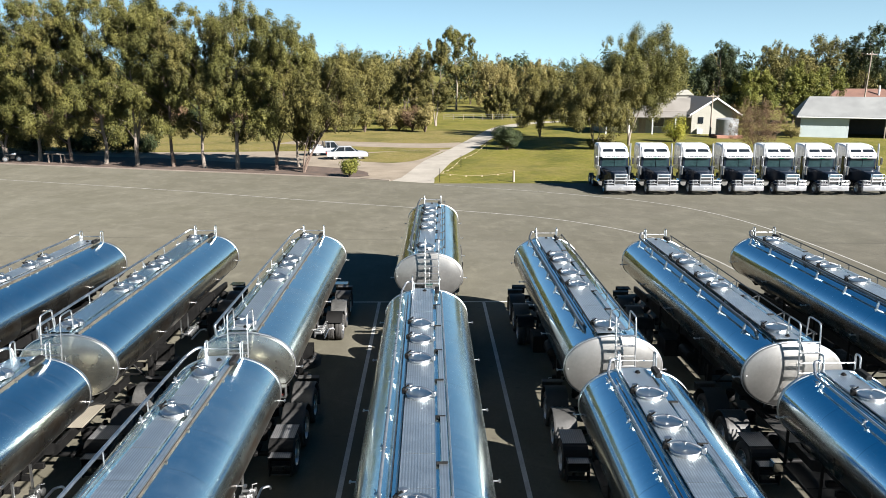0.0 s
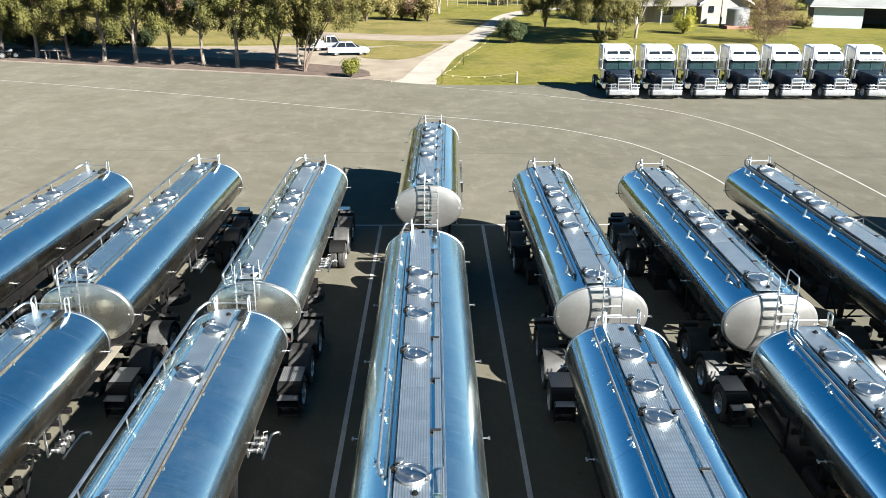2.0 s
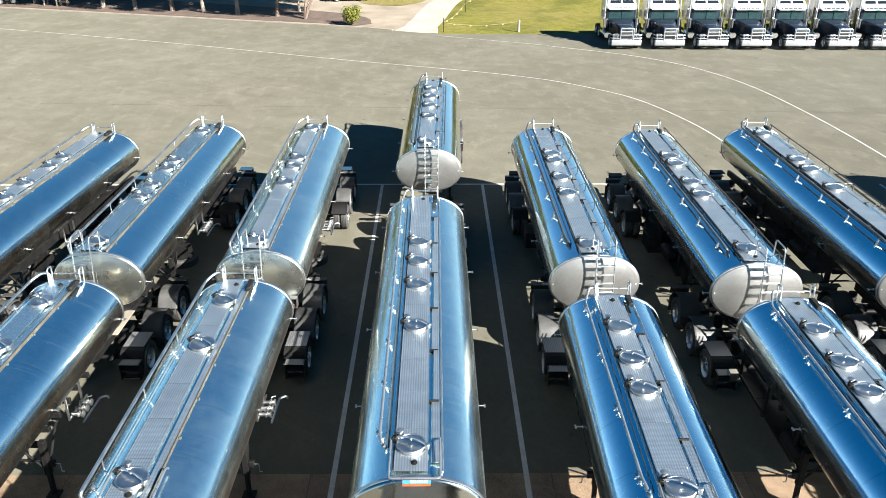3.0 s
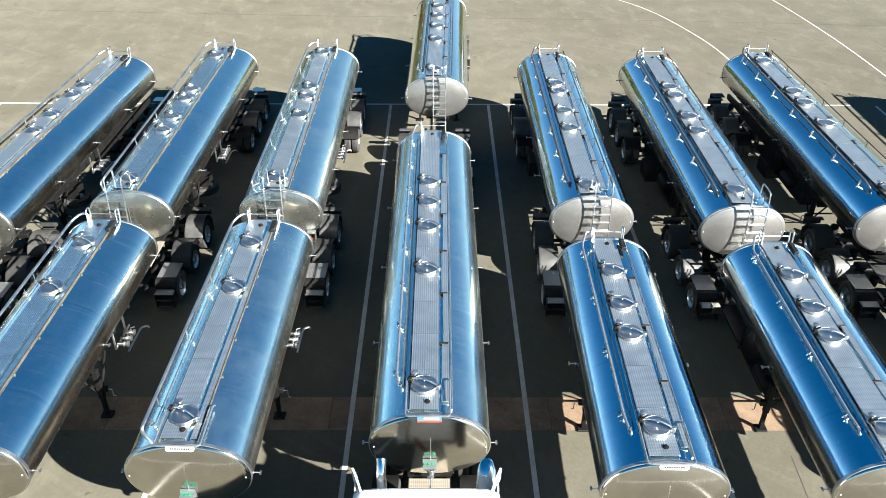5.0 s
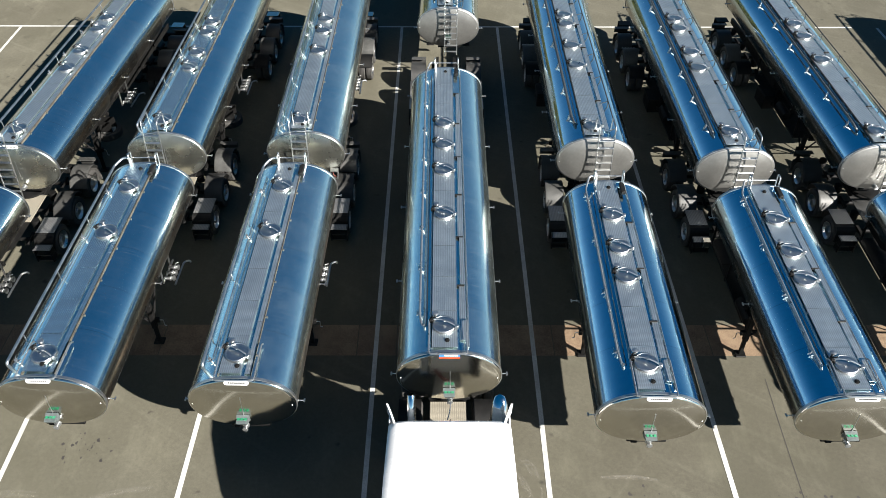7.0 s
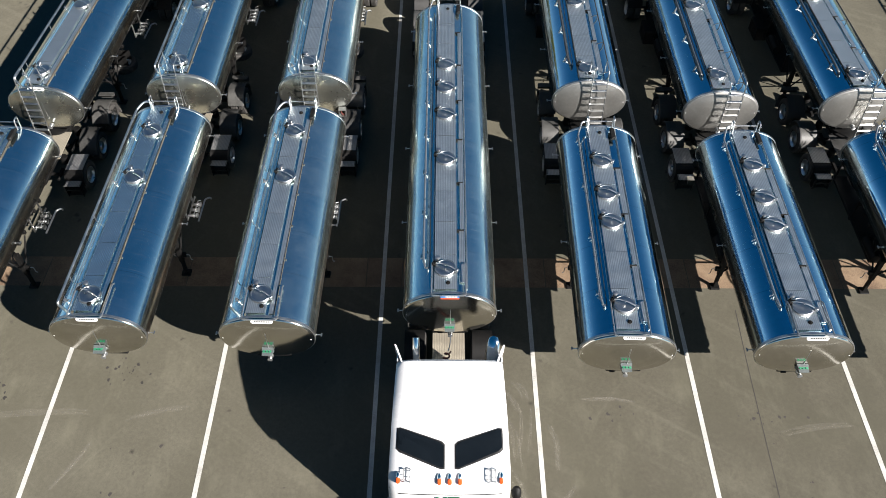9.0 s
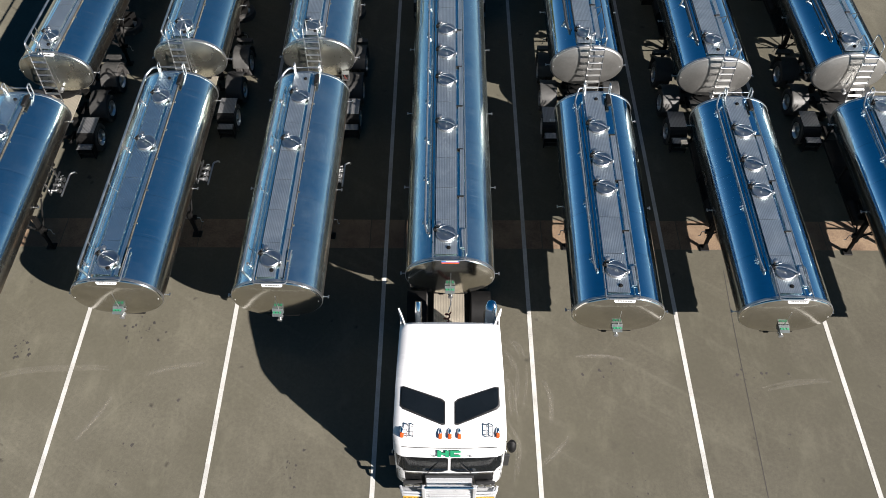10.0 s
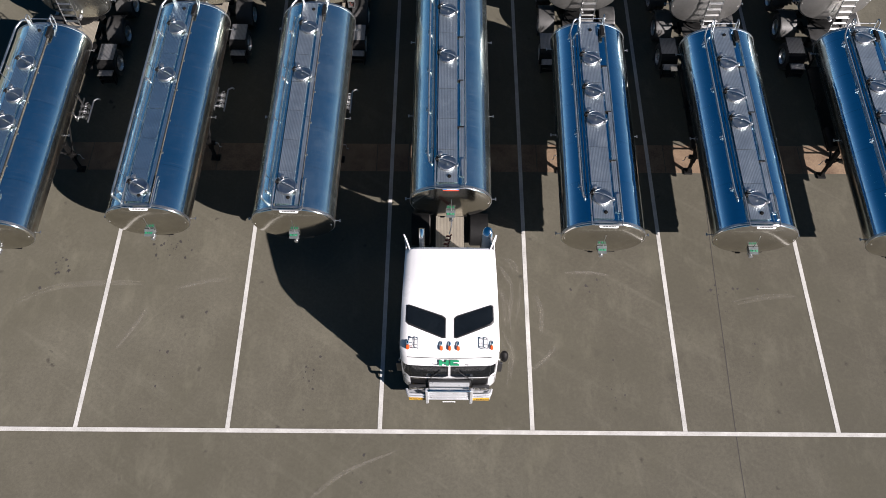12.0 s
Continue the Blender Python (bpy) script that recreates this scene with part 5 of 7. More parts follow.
        for s in (-1, 1):
            bm = bmx()
            lathe(bm, [(0.05, -0.45), (0.16, -0.42), (0.17, -0.36), (0.17, 0.36), (0.16, 0.42), (0.05, 0.45)], pose(s * 0.75, L * 0.62 if front else L * 0.45, 1.1, 90, 0, 0), 16)
            part("air_tank", bm, BLACK, t)
        if abs(x - 9.08) < 0.01:
            bm = bmx()
            box(bm, -1.2, -0.95, L + 0.05, L + 0.3, 0.85, 1.1, 0.02)
            part("valve_box", bm, HEAD, t, "small grey valve box", smooth=False)
    return t


TRAILERS = [
    # x, y front, x rear, y rear, hatches, style, leading, steel, deck, ladder x
    (-0.2, 6.6, -0.2, 20.2, (7.4, 11.73, 13.82, 15.19, 16.43), "pipe", True, STEEL_DULL, RIBBED, 0.0, "long polished steel milk tank trailer behind the white truck"),
    (-0.12, 25.2, 0.1, 36.6, (25.9, 29.5, 31.3, 32.9, 34.4), "pipe", False, STEEL, RIBBED, 0.12, "polished steel milk tank trailer with clean white-grey end"),
    (4.45, 5.35, 4.58, 13.35, (6.2, 9.15, 10.28, 11.67), "pipe", True, STEEL_CLEAN_DARK_SKY, TREAD, 0.0, "short polished steel milk tank trailer on landing legs"),
    (4.62, 15.65, 4.62, 28.0, (16.26, 20.3, 21.8, 23.6, 24.4), "pipe", False, STEEL_CLEAN_DARK_SKY, RIBBED, 0.2, "polished steel milk tank trailer with ladder on end"),
    (9.08, 5.35, 9.1, 13.15, (6.15, 9.05, 10.13, 11.5), "pipe", True, STEEL_CLEAN_DARK_SKY, TREAD, 0.0, "short polished steel milk tank trailer on landing legs"),
    (9.02, 15.1, 8.95, 27.7, (15.95, 20.1, 21.3, 23.2, 24.05), "pipe", False, STEEL_CLEAN_DARK_SKY, RIBBED, 0.2, "polished steel milk tank trailer with ladder on end"),
    (13.75, 5.2, 13.85, 13.2, (6.0, 9.2, 10.54, 12.65), "pipe", True, STEEL_CLEAN_DARK_SKY, TREAD, 0.0, "short polished steel milk tank trailer on landing legs"),
    (13.75, 15.3, 13.5, 28.1, (16.0, 20.72, 22.56, 23.62, 26.9), "pipe", False, STEEL_CLEAN_DARK_SKY, RIBBED, 0.3, "polished steel milk tank trailer with ladder on end"),
    (-5.05, 5.8, -4.92, 14.25, (6.5, 10.93, 13.0), "rail", True, STEEL_DULL, TREAD, 0.0, "worn polished steel milk tank trailer with side handrail"),
    (-4.86, 16.0, -4.8, 28.6, (16.6, 21.36, 23.0, 24.0, 27.8), "rail", False, STEEL_DULL, RIBBED, -0.1, "worn polished steel milk tank trailer with handrail and ladder"),
    (-9.55, 5.85, -9.42, 14.25, (6.46, 10.88, 12.95), "rail", True, STEEL, TREAD_BRIGHT, 0.0, "polished steel milk tank trailer with side handrail"),
    (-9.40, 15.9, -9.2, 28.6, (16.58, 20.1, 21.2, 22.84, 23.74, 27.4), "rail", False, STEEL, TREAD_BRIGHT, -0.2, "polished steel milk tank trailer with handrail and ladder"),
    (-14.25, 5.3, -14.2, 13.2, (6.2, 8.88, 9.96, 11.35), "rail", True, STEEL, TREAD_BRIGHT, 0.0, "polished steel milk tank trailer with side handrail"),
    (-13.95, 15.2, -13.35, 27.5, (16.0, 20.0, 21.33, 23.1, 24.1), "rail", False, STEEL, RIBBED, -0.2, "polished steel milk tank trailer with handrail and ladder"),
    (24.3, 15.4, 24.3, 28.0, (16.2, 20.3, 21.8, 23.6), "pipe", False, STEEL_CLEAN_DARK_SKY, RIBBED, 0.2, "polished steel milk tank trailer parked beyond the empty bay"),
]
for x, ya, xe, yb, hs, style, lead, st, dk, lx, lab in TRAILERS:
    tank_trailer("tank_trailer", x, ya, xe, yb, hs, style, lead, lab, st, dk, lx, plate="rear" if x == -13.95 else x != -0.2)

# ---- white cab-over truck ----
CAB = [(1.06, 0.95), (1.03, 1.3), (1.02, 1.88), (1.03, 2.95), (0.95, 3.02), (1.05, 3.38), (1.13, 3.52), (1.45, 3.74), (2.0, 3.99), (2.5, 4.17), (2.9, 4.25), (3.5, 4.29), (3.92, 4.30), (4.0, 4.24), (4.02, 4.1), (4.02, 1.05)]
CW = 1.25


def cab_at(s, x):
    """A point on the cab's skin: s runs up the front and over the roof, x across."""
    i = min(int(s), len(CAB) - 2)
    f = s - i
    (y0, z0), (y1, z1) = CAB[i], CAB[i + 1]
    y, z = y0 + (y1 - y0) * f, z0 + (z1 - z0) * f
    e = abs(x) / CW
    drop = 0.03 * e ** 2 + 0.11 * max(0.0, e - 0.8) ** 2 / 0.04
    back = 0.05 * e ** 2 + 0.16 * max(0.0, e - 0.82) ** 2 / 0.0324
    kz = max(0.0, min(1.0, (z - 3.2) / 0.8))
    kf = max(0.0, min(1.0, (2.6 - y) / 1.2)) if y < 2.6 else 0.0
    wide = 1.0 + 0.085 * max(0.0, min(1.0, (4.0 - y) / 2.8)) if z > 1.6 else 1.085
    return Vector((x * wide, y + back * kf, z - drop * kz))


def cab_patch(bm, corners, off, k=8):
    """A patch on the skin between four corners (s, x), lifted by off."""
    a, b, c, d = corners
    grid = []
    for i in range(k + 1):
        row = []
        for j in range(k + 1):
            u, v = i / k, j / k
            s = (a[0] * (1 - u) + b[0] * u) * (1 - v) + (d[0] * (1 - u) + c[0] * u) * v
            x = (a[1] * (1 - u) + b[1] * u) * (1 - v) + (d[1] * (1 - u) + c[1] * u) * v
            p = cab_at(s, x)
            q, r = cab_at(s + 0.02, x) - p, cab_at(s, x + 0.01) - p
            n = r.cross(q).normalized()
            if n.y > 0 and n.z < 0.2 or n.z < -0.2:
                n = -n
            row.append(bm.verts.new(p + n * off))
        grid.append(row)
    for i in range(k):
        for j in range(k):
            if (i in (0, k - 1)) and (j in (0, k - 1)):
                q = [grid[i][j], grid[i + 1][j], grid[i + 1][j + 1], grid[i][j + 1]]
                drop = {(0, 0): 0, (k - 1, 0): 1, (k - 1, k - 1): 2, (0, k - 1): 3}[(i, j)]
                q.pop(drop)
                bm.faces.new(q)
            else:
                bm.faces.new((grid[i][j], grid[i + 1][j], grid[i + 1][j + 1], grid[i][j + 1]))
    for v in [v for v in bm.verts if not v.link_faces]:
        bm.verts.remove(v)
    bmesh.ops.solidify(bm, geom=list(bm.faces), thickness=-0.006)


truck = thing("prime_mover", pose(-0.22, 0, 0), "white cab-over prime mover with green lettering and bull bar", "truck")
bm = bmx()
xs = [-1.25, -1.235, -1.2, -1.14, -1.05, -0.9, -0.6, -0.3, 0.0, 0.3, 0.6, 0.9, 1.05, 1.14, 1.2, 1.235, 1.25]
ss = [i + f for i in range(len(CAB) - 1) for f in (0.0, 0.34, 0.67)] + [len(CAB) - 1]
loft(bm, [[cab_at(s, x) for s in ss] for x in xs])
cab_body = part("cab", bm, WHITE, truck, "glossy white sleeper cab", angle=35)
for s in (-1, 1):
    # slanted upper windows
    bm = bmx()
    cab_patch(bm, [(6.98, s * 0.1), (8.0, s * 0.1), (8.66, s * 1.12), (7.66, s * 1.12)], 0.004, 14)
    w = part("roof_window", bm, PLASTIC, cab_body, "slanted dark roof window with rubber seal")
    bm = bmx()
    cab_patch(bm, [(7.05, s * 0.125), (7.94, s * 0.125), (8.6, s * 1.09), (7.74, s * 1.09)], 0.011, 14)
    part("pane", bm, GLASS, w)
    # split windscreen
    bm = bmx()
    cab_patch(bm, [(2.05, s * 0.03), (2.97, s * 0.03), (2.97, s * 1.2), (2.05, s * 1.2)], 0.004)
    w = part("windscreen", bm, PLASTIC, cab_body, "dark split windscreen")
    bm = bmx()
    cab_patch(bm, [(2.1, s * 0.05), (2.93, s * 0.05), (2.93, s * 1.17), (2.1, s * 1.17)], 0.011)
    part("pane", bm, GLASS, w)
    # side windows and doors
    bm = bmx()
    x0, x1 = sorted((s * 1.30, s * 1.347))
    box(bm, x0, x1, 1.5, 2.2, 1.95, 2.9, 0.004)
    part("side_window", bm, GLASS, cab_body, smooth=False)
    bm = bmx()
    box(bm, *sorted((s * 1.31, s * 1.34)), 2.32, 2.36, 1.5, 3.5, 0.008)
    box(bm, *sorted((s * 1.31, s * 1.345)), 2.0, 2.4, 1.72, 1.76, 0.006)
    part("grab_rail", bm, TUBE, cab_body)
    # rear air fins
    bm = bmx()
    rings = []
    for k in range(6):
        t = k / 5
        y = 3.86 + 0.42 * t
        xx = s * (1.10 + 0.12 * t + 0.05 * t * t)
        h = 0.02 + 0.13 * t * t
        rings.append([(xx - 0.02, y, 4.12), (xx + 0.02, y, 4.12), (xx + 0.02 + s * 0.02 * t, y + 0.05 * t, 4.22 + h), (xx - 0.02 + s * 0.02 * t, y + 0.05 * t, 4.22 + h)])
    loft(bm, rings)
    part("air_fin", bm, WHITE, cab_body, smooth=False)
    bm = bmx()
    box(bm, *sorted((s * 1.215, s * 1.25)), 3.99, 4.32, 1.3, 4.2, 0.012)
    part("side_fairing", bm, WHITE, cab_body, smooth=False)
    # lamp guard hoop beside the outer lamps
    bm = bmx()
    for dx in (0.0, 0.13):
        xx = s * (0.80 + dx)
        p0, p1 = cab_at(6.3, xx), cab_at(7.02, xx)
        bent(bm, [p0, p0 + Vector((0, -0.05, 0.10)), p1 + Vector((0, -0.05, 0.10)), p1], 0.014, 0.03, 6)
    for q in (6.36, 6.6, 6.95):
        tube(bm, [cab_at(q, s * 0.80) + Vector((0, -0.05, 0.10)), cab_at(q, s * 0.93) + Vector((0, -0.05, 0.10))], 0.012, 6)
    part("horn_bracket", bm, TUBE, cab_body)
    # mirrors
    bm = bmx()
    bent(bm, [(s * 1.3, 1.6, 2.25), (s * 1.44, 1.45, 2.25), (s * 1.44, 1.45, 1.3), (s * 1.3, 1.55, 1.25)], 0.015, 0.06, 6)
    arm = part("mirror_arm", bm, TUBE, truck)
    bm = bmx()
    box(bm, *sorted((s * 1.37, s * 1.53)), 1.38, 1.46, 1.45, 2.1, 0.03, 2)
    part("mirror", bm, PLASTIC, arm)
    bm = bmx()
    lathe(bm, [(0.02, 0.0), (0.11, 0.02), (0.135, 0.07), (0.12, 0.13), (0.06, 0.17), (0.01, 0.18)], pose(s * 1.5, 1.3, 3.05, 60, 0, 0) @ Matrix.Diagonal((0.85, 1.35, 1, 1)), 16)
    tube(bm, [(s * 1.2, 1.3, 3.02), (s * 1.5, 1.32, 3.05)], 0.014, 6)
    if s > 0:
        part("spotter_mirror", bm, BLACK, truck)
    else:
        bm.free()
        bm = bmx()
        tube(bm, [(-1.26, 1.5, 2.7), (-1.42, 1.55, 3.35)], [0.014, 0.006], 6)
        part("aerial", bm, PLASTIC, truck)
    bm = bmx()
    lathe(bm, [(0.03, 0), (0.05, 0.05), (0.05, 0.12), (0.02, 0.13)], pose(s * 1.25, 2.9, 2.9, 0, s * 90, 0), 12)
    part("work_lamp", bm, PLASTIC, truck)
# roof marker lamps
for x in (-1.05, -0.21, 0.0, 0.21, 1.05):
    p = cab_at(6.62, x)
    m = Matrix.Translation(p) @ Euler((radians(37), 0, 0)).to_matrix().to_4x4() @ Matrix.Scale(1.02, 4)
    bm = bmx()
    rings = []
    for y, w, h in ((-0.13, 0.035, 0.03), (-0.1, 0.05, 0.07), (0.0, 0.052, 0.085), (0.06, 0.044, 0.07), (0.1, 0.012, 0.02)):
        rings.append([(w * math.cos(a), y, h * max(0.0, math.sin(a))) for a in (math.pi * k / 8 for k in range(9))])
    loft(bm, rings)
    lamp = part("marker_lamp", bm, CHROME, cab_body, "bullet marker lamp with amber lens", m=m)
    bm = bmx()
    lathe(bm, [(0.05, 0.0), (0.052, 0.02), (0.04, 0.05), (0.015, 0.065)], pose(0, -0.09, 0.04, 90, 0, 0), 14)
    part("lens", bm, ORANGE, lamp, "amber lens")
    bm = bmx()
    box(bm, -0.045, 0.045, -0.14, -0.01, 0.02, 0.094, 0.02)
    part("lens", bm, ORANGE, lamp, "amber lens")
# visor panel seam, wipers, green emblem
bm = bmx()
cab_patch(bm, [(4.98, -1.24), (5.06, -1.24), (5.06, 1.24), (4.98, 1.24)], 0.012, 12)
part("visor_edge", bm, DARK_GUARD, cab_body)
bm = bmx()
for x0, w in ((-0.235, 0.075), (-0.085, 0.075), (0.01, 0.075)):
    box(bm, x0, x0 + w, -0.012, 0.0, -0.085, 0.085, 0.003)
box(bm, -0.17, -0.085, -0.012, 0.0, -0.028, 0.028, 0.003)
for z in (-0.057, 0.057):
    box(bm, 0.08, 0.21, -0.012, 0.0, z * 1.0 - 0.028, z * 1.0 + 0.028, 0.003)
part("emblem", bm, GREEN, cab_body, "green block emblem", smooth=False, m=pose(0, 0.97, 3.235, -15, 0, 0) @ Matrix.Diagonal((1.25, 1, 1.45, 1)))
for x in (-0.45, 0.42):
    bm = bmx()
    bent(bm, [(x, 0.98, 3.14), (x + 0.05, 0.93, 3.17), (x + 0.12, 0.96, 3.12)], 0.012, 0.02, 6)
    part("hinge", bm, CHROME, cab_body)
for x in (-0.55, 0.55):
    bm = bmx()
    tube(bm, [(x, 0.99, 1.95), (x * 0.5, 0.98, 2.5)], 0.012, 6)
    part("wiper", bm, PLASTIC, cab_body)
# dark panel below the windscreen, grille, bumper, bull bar
bm = bmx()
cab_patch(bm, [(0.05, -1.23), (1.9, -1.23), (1.9, 1.23), (0.05, 1.23)], 0.006, 12)
part("front_panel", bm, PLASTIC, cab_body, "black panel below the windscreen")
bm = bmx()
box(bm, -0.62, 0.62, 0.95, 1.03, 1.05, 1.78, 0.02)
gr = part("grille", bm, PLASTIC, truck, smooth=False)
for i in range(8):
    bm = bmx()
    box(bm, -0.58, 0.58, 0.925, 0.952, 1.09 + i * 0.085, 1.13 + i * 0.085, 0.006)
    part("slat", bm, BRIGHT, gr, smooth=False)
bm = bmx()
cab_patch(bm, [(1.93, -1.2), (2.02, -1.2), (2.02, 1.2), (1.93, 1.2)], 0.03, 10)
part("trim_bar", bm, CHROME, cab_body)
for s in (-1, 1):
    bm = bmx()
    box(bm, *sorted((s * 0.68, s * 1.18)), 0.91, 1.0, 1.12, 1.45, 0.04, 2)
    h = part("headlight_housing", bm, PLASTIC, truck)
    for x in (0.80, 1.03):
        bm = bmx()
        lathe(bm, [(0.10, 0.0), (0.105, 0.02), (0.09, 0.03), (0.03, 0.035)], pose(s * x, 0.92, 1.28, 90, 0, 0), 16)
        part("headlight", bm, CHROME, h)
bm = bmx()
box(bm, -1.24, 1.24, 0.86, 1.12, 0.42, 0.72, 0.05, 2)
bumper = part("bumper", bm, BRIGHT, truck, "polished alloy bumper")
bull = part("bull_bar", (lambda b: (bent(b, [(-0.66, 0.84, 0.45), (-0.66, 0.78, 1.5), (0.66, 0.78, 1.5), (0.66, 0.84, 0.45)], 0.04, 0.1, 10), b)[1])(bmx()), CHROME, truck, "polished alloy bull bar")
for i, z in enumerate((0.72, 0.86, 1.0, 1.14)):
    bm = bmx()
    box(bm, -0.62, 0.62, 0.77 + 0.01 * i, 0.83 + 0.01 * i, z - 0.05, z + 0.05, 0.025, 2)
    part("cross_bar", bm, BRIGHT, bull)
for s in (-1, 1):
    bm = bmx()
    box(bm, *sorted((s * 0.60, s * 0.70)), 0.74, 0.86, 0.42, 1.52, 0.02)
    part("upright", bm, BRIGHT, bull, smooth=False)
    for z in (0.82, 1.02):
        bm = bmx()
        bent(bm, [(s * 0.66, 0.82, z), (s * 1.2, 0.84, z), (s * 1.26, 1.0, z)], 0.035, 0.06, 8)
        part("wing_bar", bm, BRIGHT, bull)
    bm = bmx()
    box(bm, *sorted((s * 0.70, s * 1.2)), 0.835, 0.85, 0.47, 0.66, 0.004)
    sign = part("road_train_sign", bm, YELLOW, truck, "yellow sign with black capital letters", smooth=False)
    txt = bpy.data.curves.new("sign_text", "FONT")
    txt.body, txt.size, txt.align_x, txt.align_y, txt.extrude = ("ROAD" if s < 0 else "TRAIN"), 0.17, "CENTER", "CENTER", 0.002
    txt.materials.append(PLASTIC)
    tob = new("lettering", txt)
    tob.parent = sign
    tob.matrix_basis = pose(s * 0.95, 0.832, 0.565, 90, 0, 0)
bm = bmx()
box(bm, -0.19, 0.19, 0.755, 0.765, 0.5, 0.6, 0.003)
np_ = part("number_plate", bm, WHITE_PLATE, truck, "white plate with plain dark bars", smooth=False)
bars(np_, "figures", 0, 0.755, 0.55, 0.3, 0.06, 6, PLASTIC)
# chassis behind the cab
for s in (-1, 1):
    bm = bmx()
    box(bm, s * 0.43 - 0.045, s * 0.43 + 0.045, 1.3, 9.2, 0.75, 1.05, 0.01)
    part("chassis_rail", bm, BLACK, truck, smooth=False)
    wheel(truck, s * 1.06, 1.95, s, 0.52, False)
    for y in (6.75, 8.1):
        wheel(truck, s * 1.10, y, s, 0.52)
    bm = bmx()
    guard_arc(bm, *sorted((s * 0.68, s * 1.26)), 6.75, 0.62, 60, 175)
    part("mudguard", bm, BLACK, truck, "plain black rounded mudguard")
    bm = bmx()
    guard_arc(bm, *sorted((s * 0.68, s * 1.26)), 8.1, 0.62, 5, 120)
    part("mudguard", bm, BLACK, truck, "plain black rounded mudguard")
    bm = bmx()
    lathe(bm, [(0.30, -0.8), (0.32, -0.76), (0.32, 0.76), (0.30, 0.8)], pose(s * 0.93, 3.6, 0.72, 90, 0, 0), 20)
    part("fuel_tank", bm, CHROME, truck, "polished round fuel tank")
    bm = bmx()
    tube(bm, [(s * 0.55, 4.25, 1.05), (s * 1.2, 4.25, 1.05)], 0.02, 6)
    tube(bm, [(s * 0.45, 4.2, 3.72), (s * 1.2, 4.2, 3.72)], 0.02, 6)
    tube(bm, [(s * 0.5, 4.05, 3.72), (s * 0.5, 4.3, 3.72)], 0.02, 6)
    part("support_bar", bm, TUBE, truck)
bm = bmx()
box(bm, -0.46, 0.46, 4.05, 6.95, 1.06, 1.075, 0.004)
part("deck_plate", bm, TREAD_TAN, truck, "studded alloy deck plate", smooth=False)
for s in (-1, 1):
    bm = bmx()
    box(bm, *sorted((s * 0.56, s * 1.15)), 4.1, 4.36, 1.0, 1.02, 0.004)
    part("deck_plate", bm, TREAD_TAN, truck, "studded alloy deck plate", smooth=False)
bm = bmx()
lathe(bm, [(0.5, 0.0), (0.5, 0.05), (0.44, 0.08), (0.1, 0.08)], pose(0, 7.4, 1.16), 24)
box(bm, -0.5, 0.5, 7.0, 7.8, 1.05, 1.17, 0.02)
part("fifth_wheel", bm, BLACK, truck)
# upright muffler shield and half-round air intake behind the cab
bm = bmx()
rings = []
for z, k, yc in ((1.1, 1.0, 4.3), (3.0, 1.0, 4.3), (3.6, 1.0, 4.32), (3.9, 1.0, 4.4), (4.12, 0.92, 4.52), (4.24, 0.6, 4.6), (4.27, 0.2, 4.63)):
    rings.append([(1.06 + 0.18 * k * math.cos(a), yc + 0.11 * k * math.sin(a), z) for a in (2 * math.pi * j / 22 for j in range(22))])
loft(bm, rings)
part("air_intake", bm, CHROME, truck, "upright polished oval air intake")
# black block added behind the cab to shape the sun patch beside it
bm = bmx()
loft(bm, [[(x, y, z) for y, z in ((4.12, 1.1), (5.0, 1.1), (5.05, 3.0), (4.84, 3.5), (4.68, 3.9), (4.44, 3.95), (4.44, 3.0), (4.12, 3.0))] for x in (0.92, 1.2)])
part("air_cleaner", bm, BLACK, truck, "tall black block added to shade the ground", smooth=False)
bm = bmx()
tube(bm, [(-0.8, 4.3, 1.05), (-0.8, 4.3, 4.05), (-0.8, 4.34, 4.28), (-0.8, 4.5, 4.42)], 0.09, 14)
part("exhaust_pipe", bm, CHROME, truck, "upright polished exhaust stack")
bm = bmx()
pts = []
for i in range(120):
    t = i / 119
    a = t * 2 * math.pi * 14
    c = Vector((-0.5, 4.4, 1.6)).lerp(Vector((-0.02, 5.8, 1.85)), t) + Vector((0, 0, -0.25 * math.sin(math.pi * t)))
    pts.append(c + Vector((math.cos(a) * 0.075, 0, math.sin(a) * 0.075)))
tube(bm, pts, 0.024, 5)
part("coiled_hose", bm, HOSE, truck, "coiled red-brown air hose")
bm = bmx()
bent(bm, [(-0.02, 5.8, 1.85), (0.06, 6.05, 1.95), (0.05, 6.3, 2.05), (0.05, 6.45, 2.0)], 0.014, 0.2, 6)
part("air_line", bm, TUBE, truck)

# ---- blue and red plate on the leading trailer's hoop ----
sign_plate = thing("hoop_sign", pose(-0.2, 6.5, 3.33, 72, 0, 0), "small blue and orange sign on the tank's front hoop", "sign")
bm = bmx()
box(bm, -0.25, 0.25, 0.0, 0.09, 0.0, 0.01, 0.003)
pl = part("upper_plate", bm, BLUE_PLATE, sign_plate, smooth=False)
bars(pl, "lettering", 0.04, 0.045, 0.01, 0.32, 0.04, 8, WHITE_PLATE, 0.0)
bm = bmx()
box(bm, -0.25, 0.25, -0.04, -0.004, 0.0, 0.01, 0.003)
part("lower_plate", bm, ORANGE, sign_plate, smooth=False)
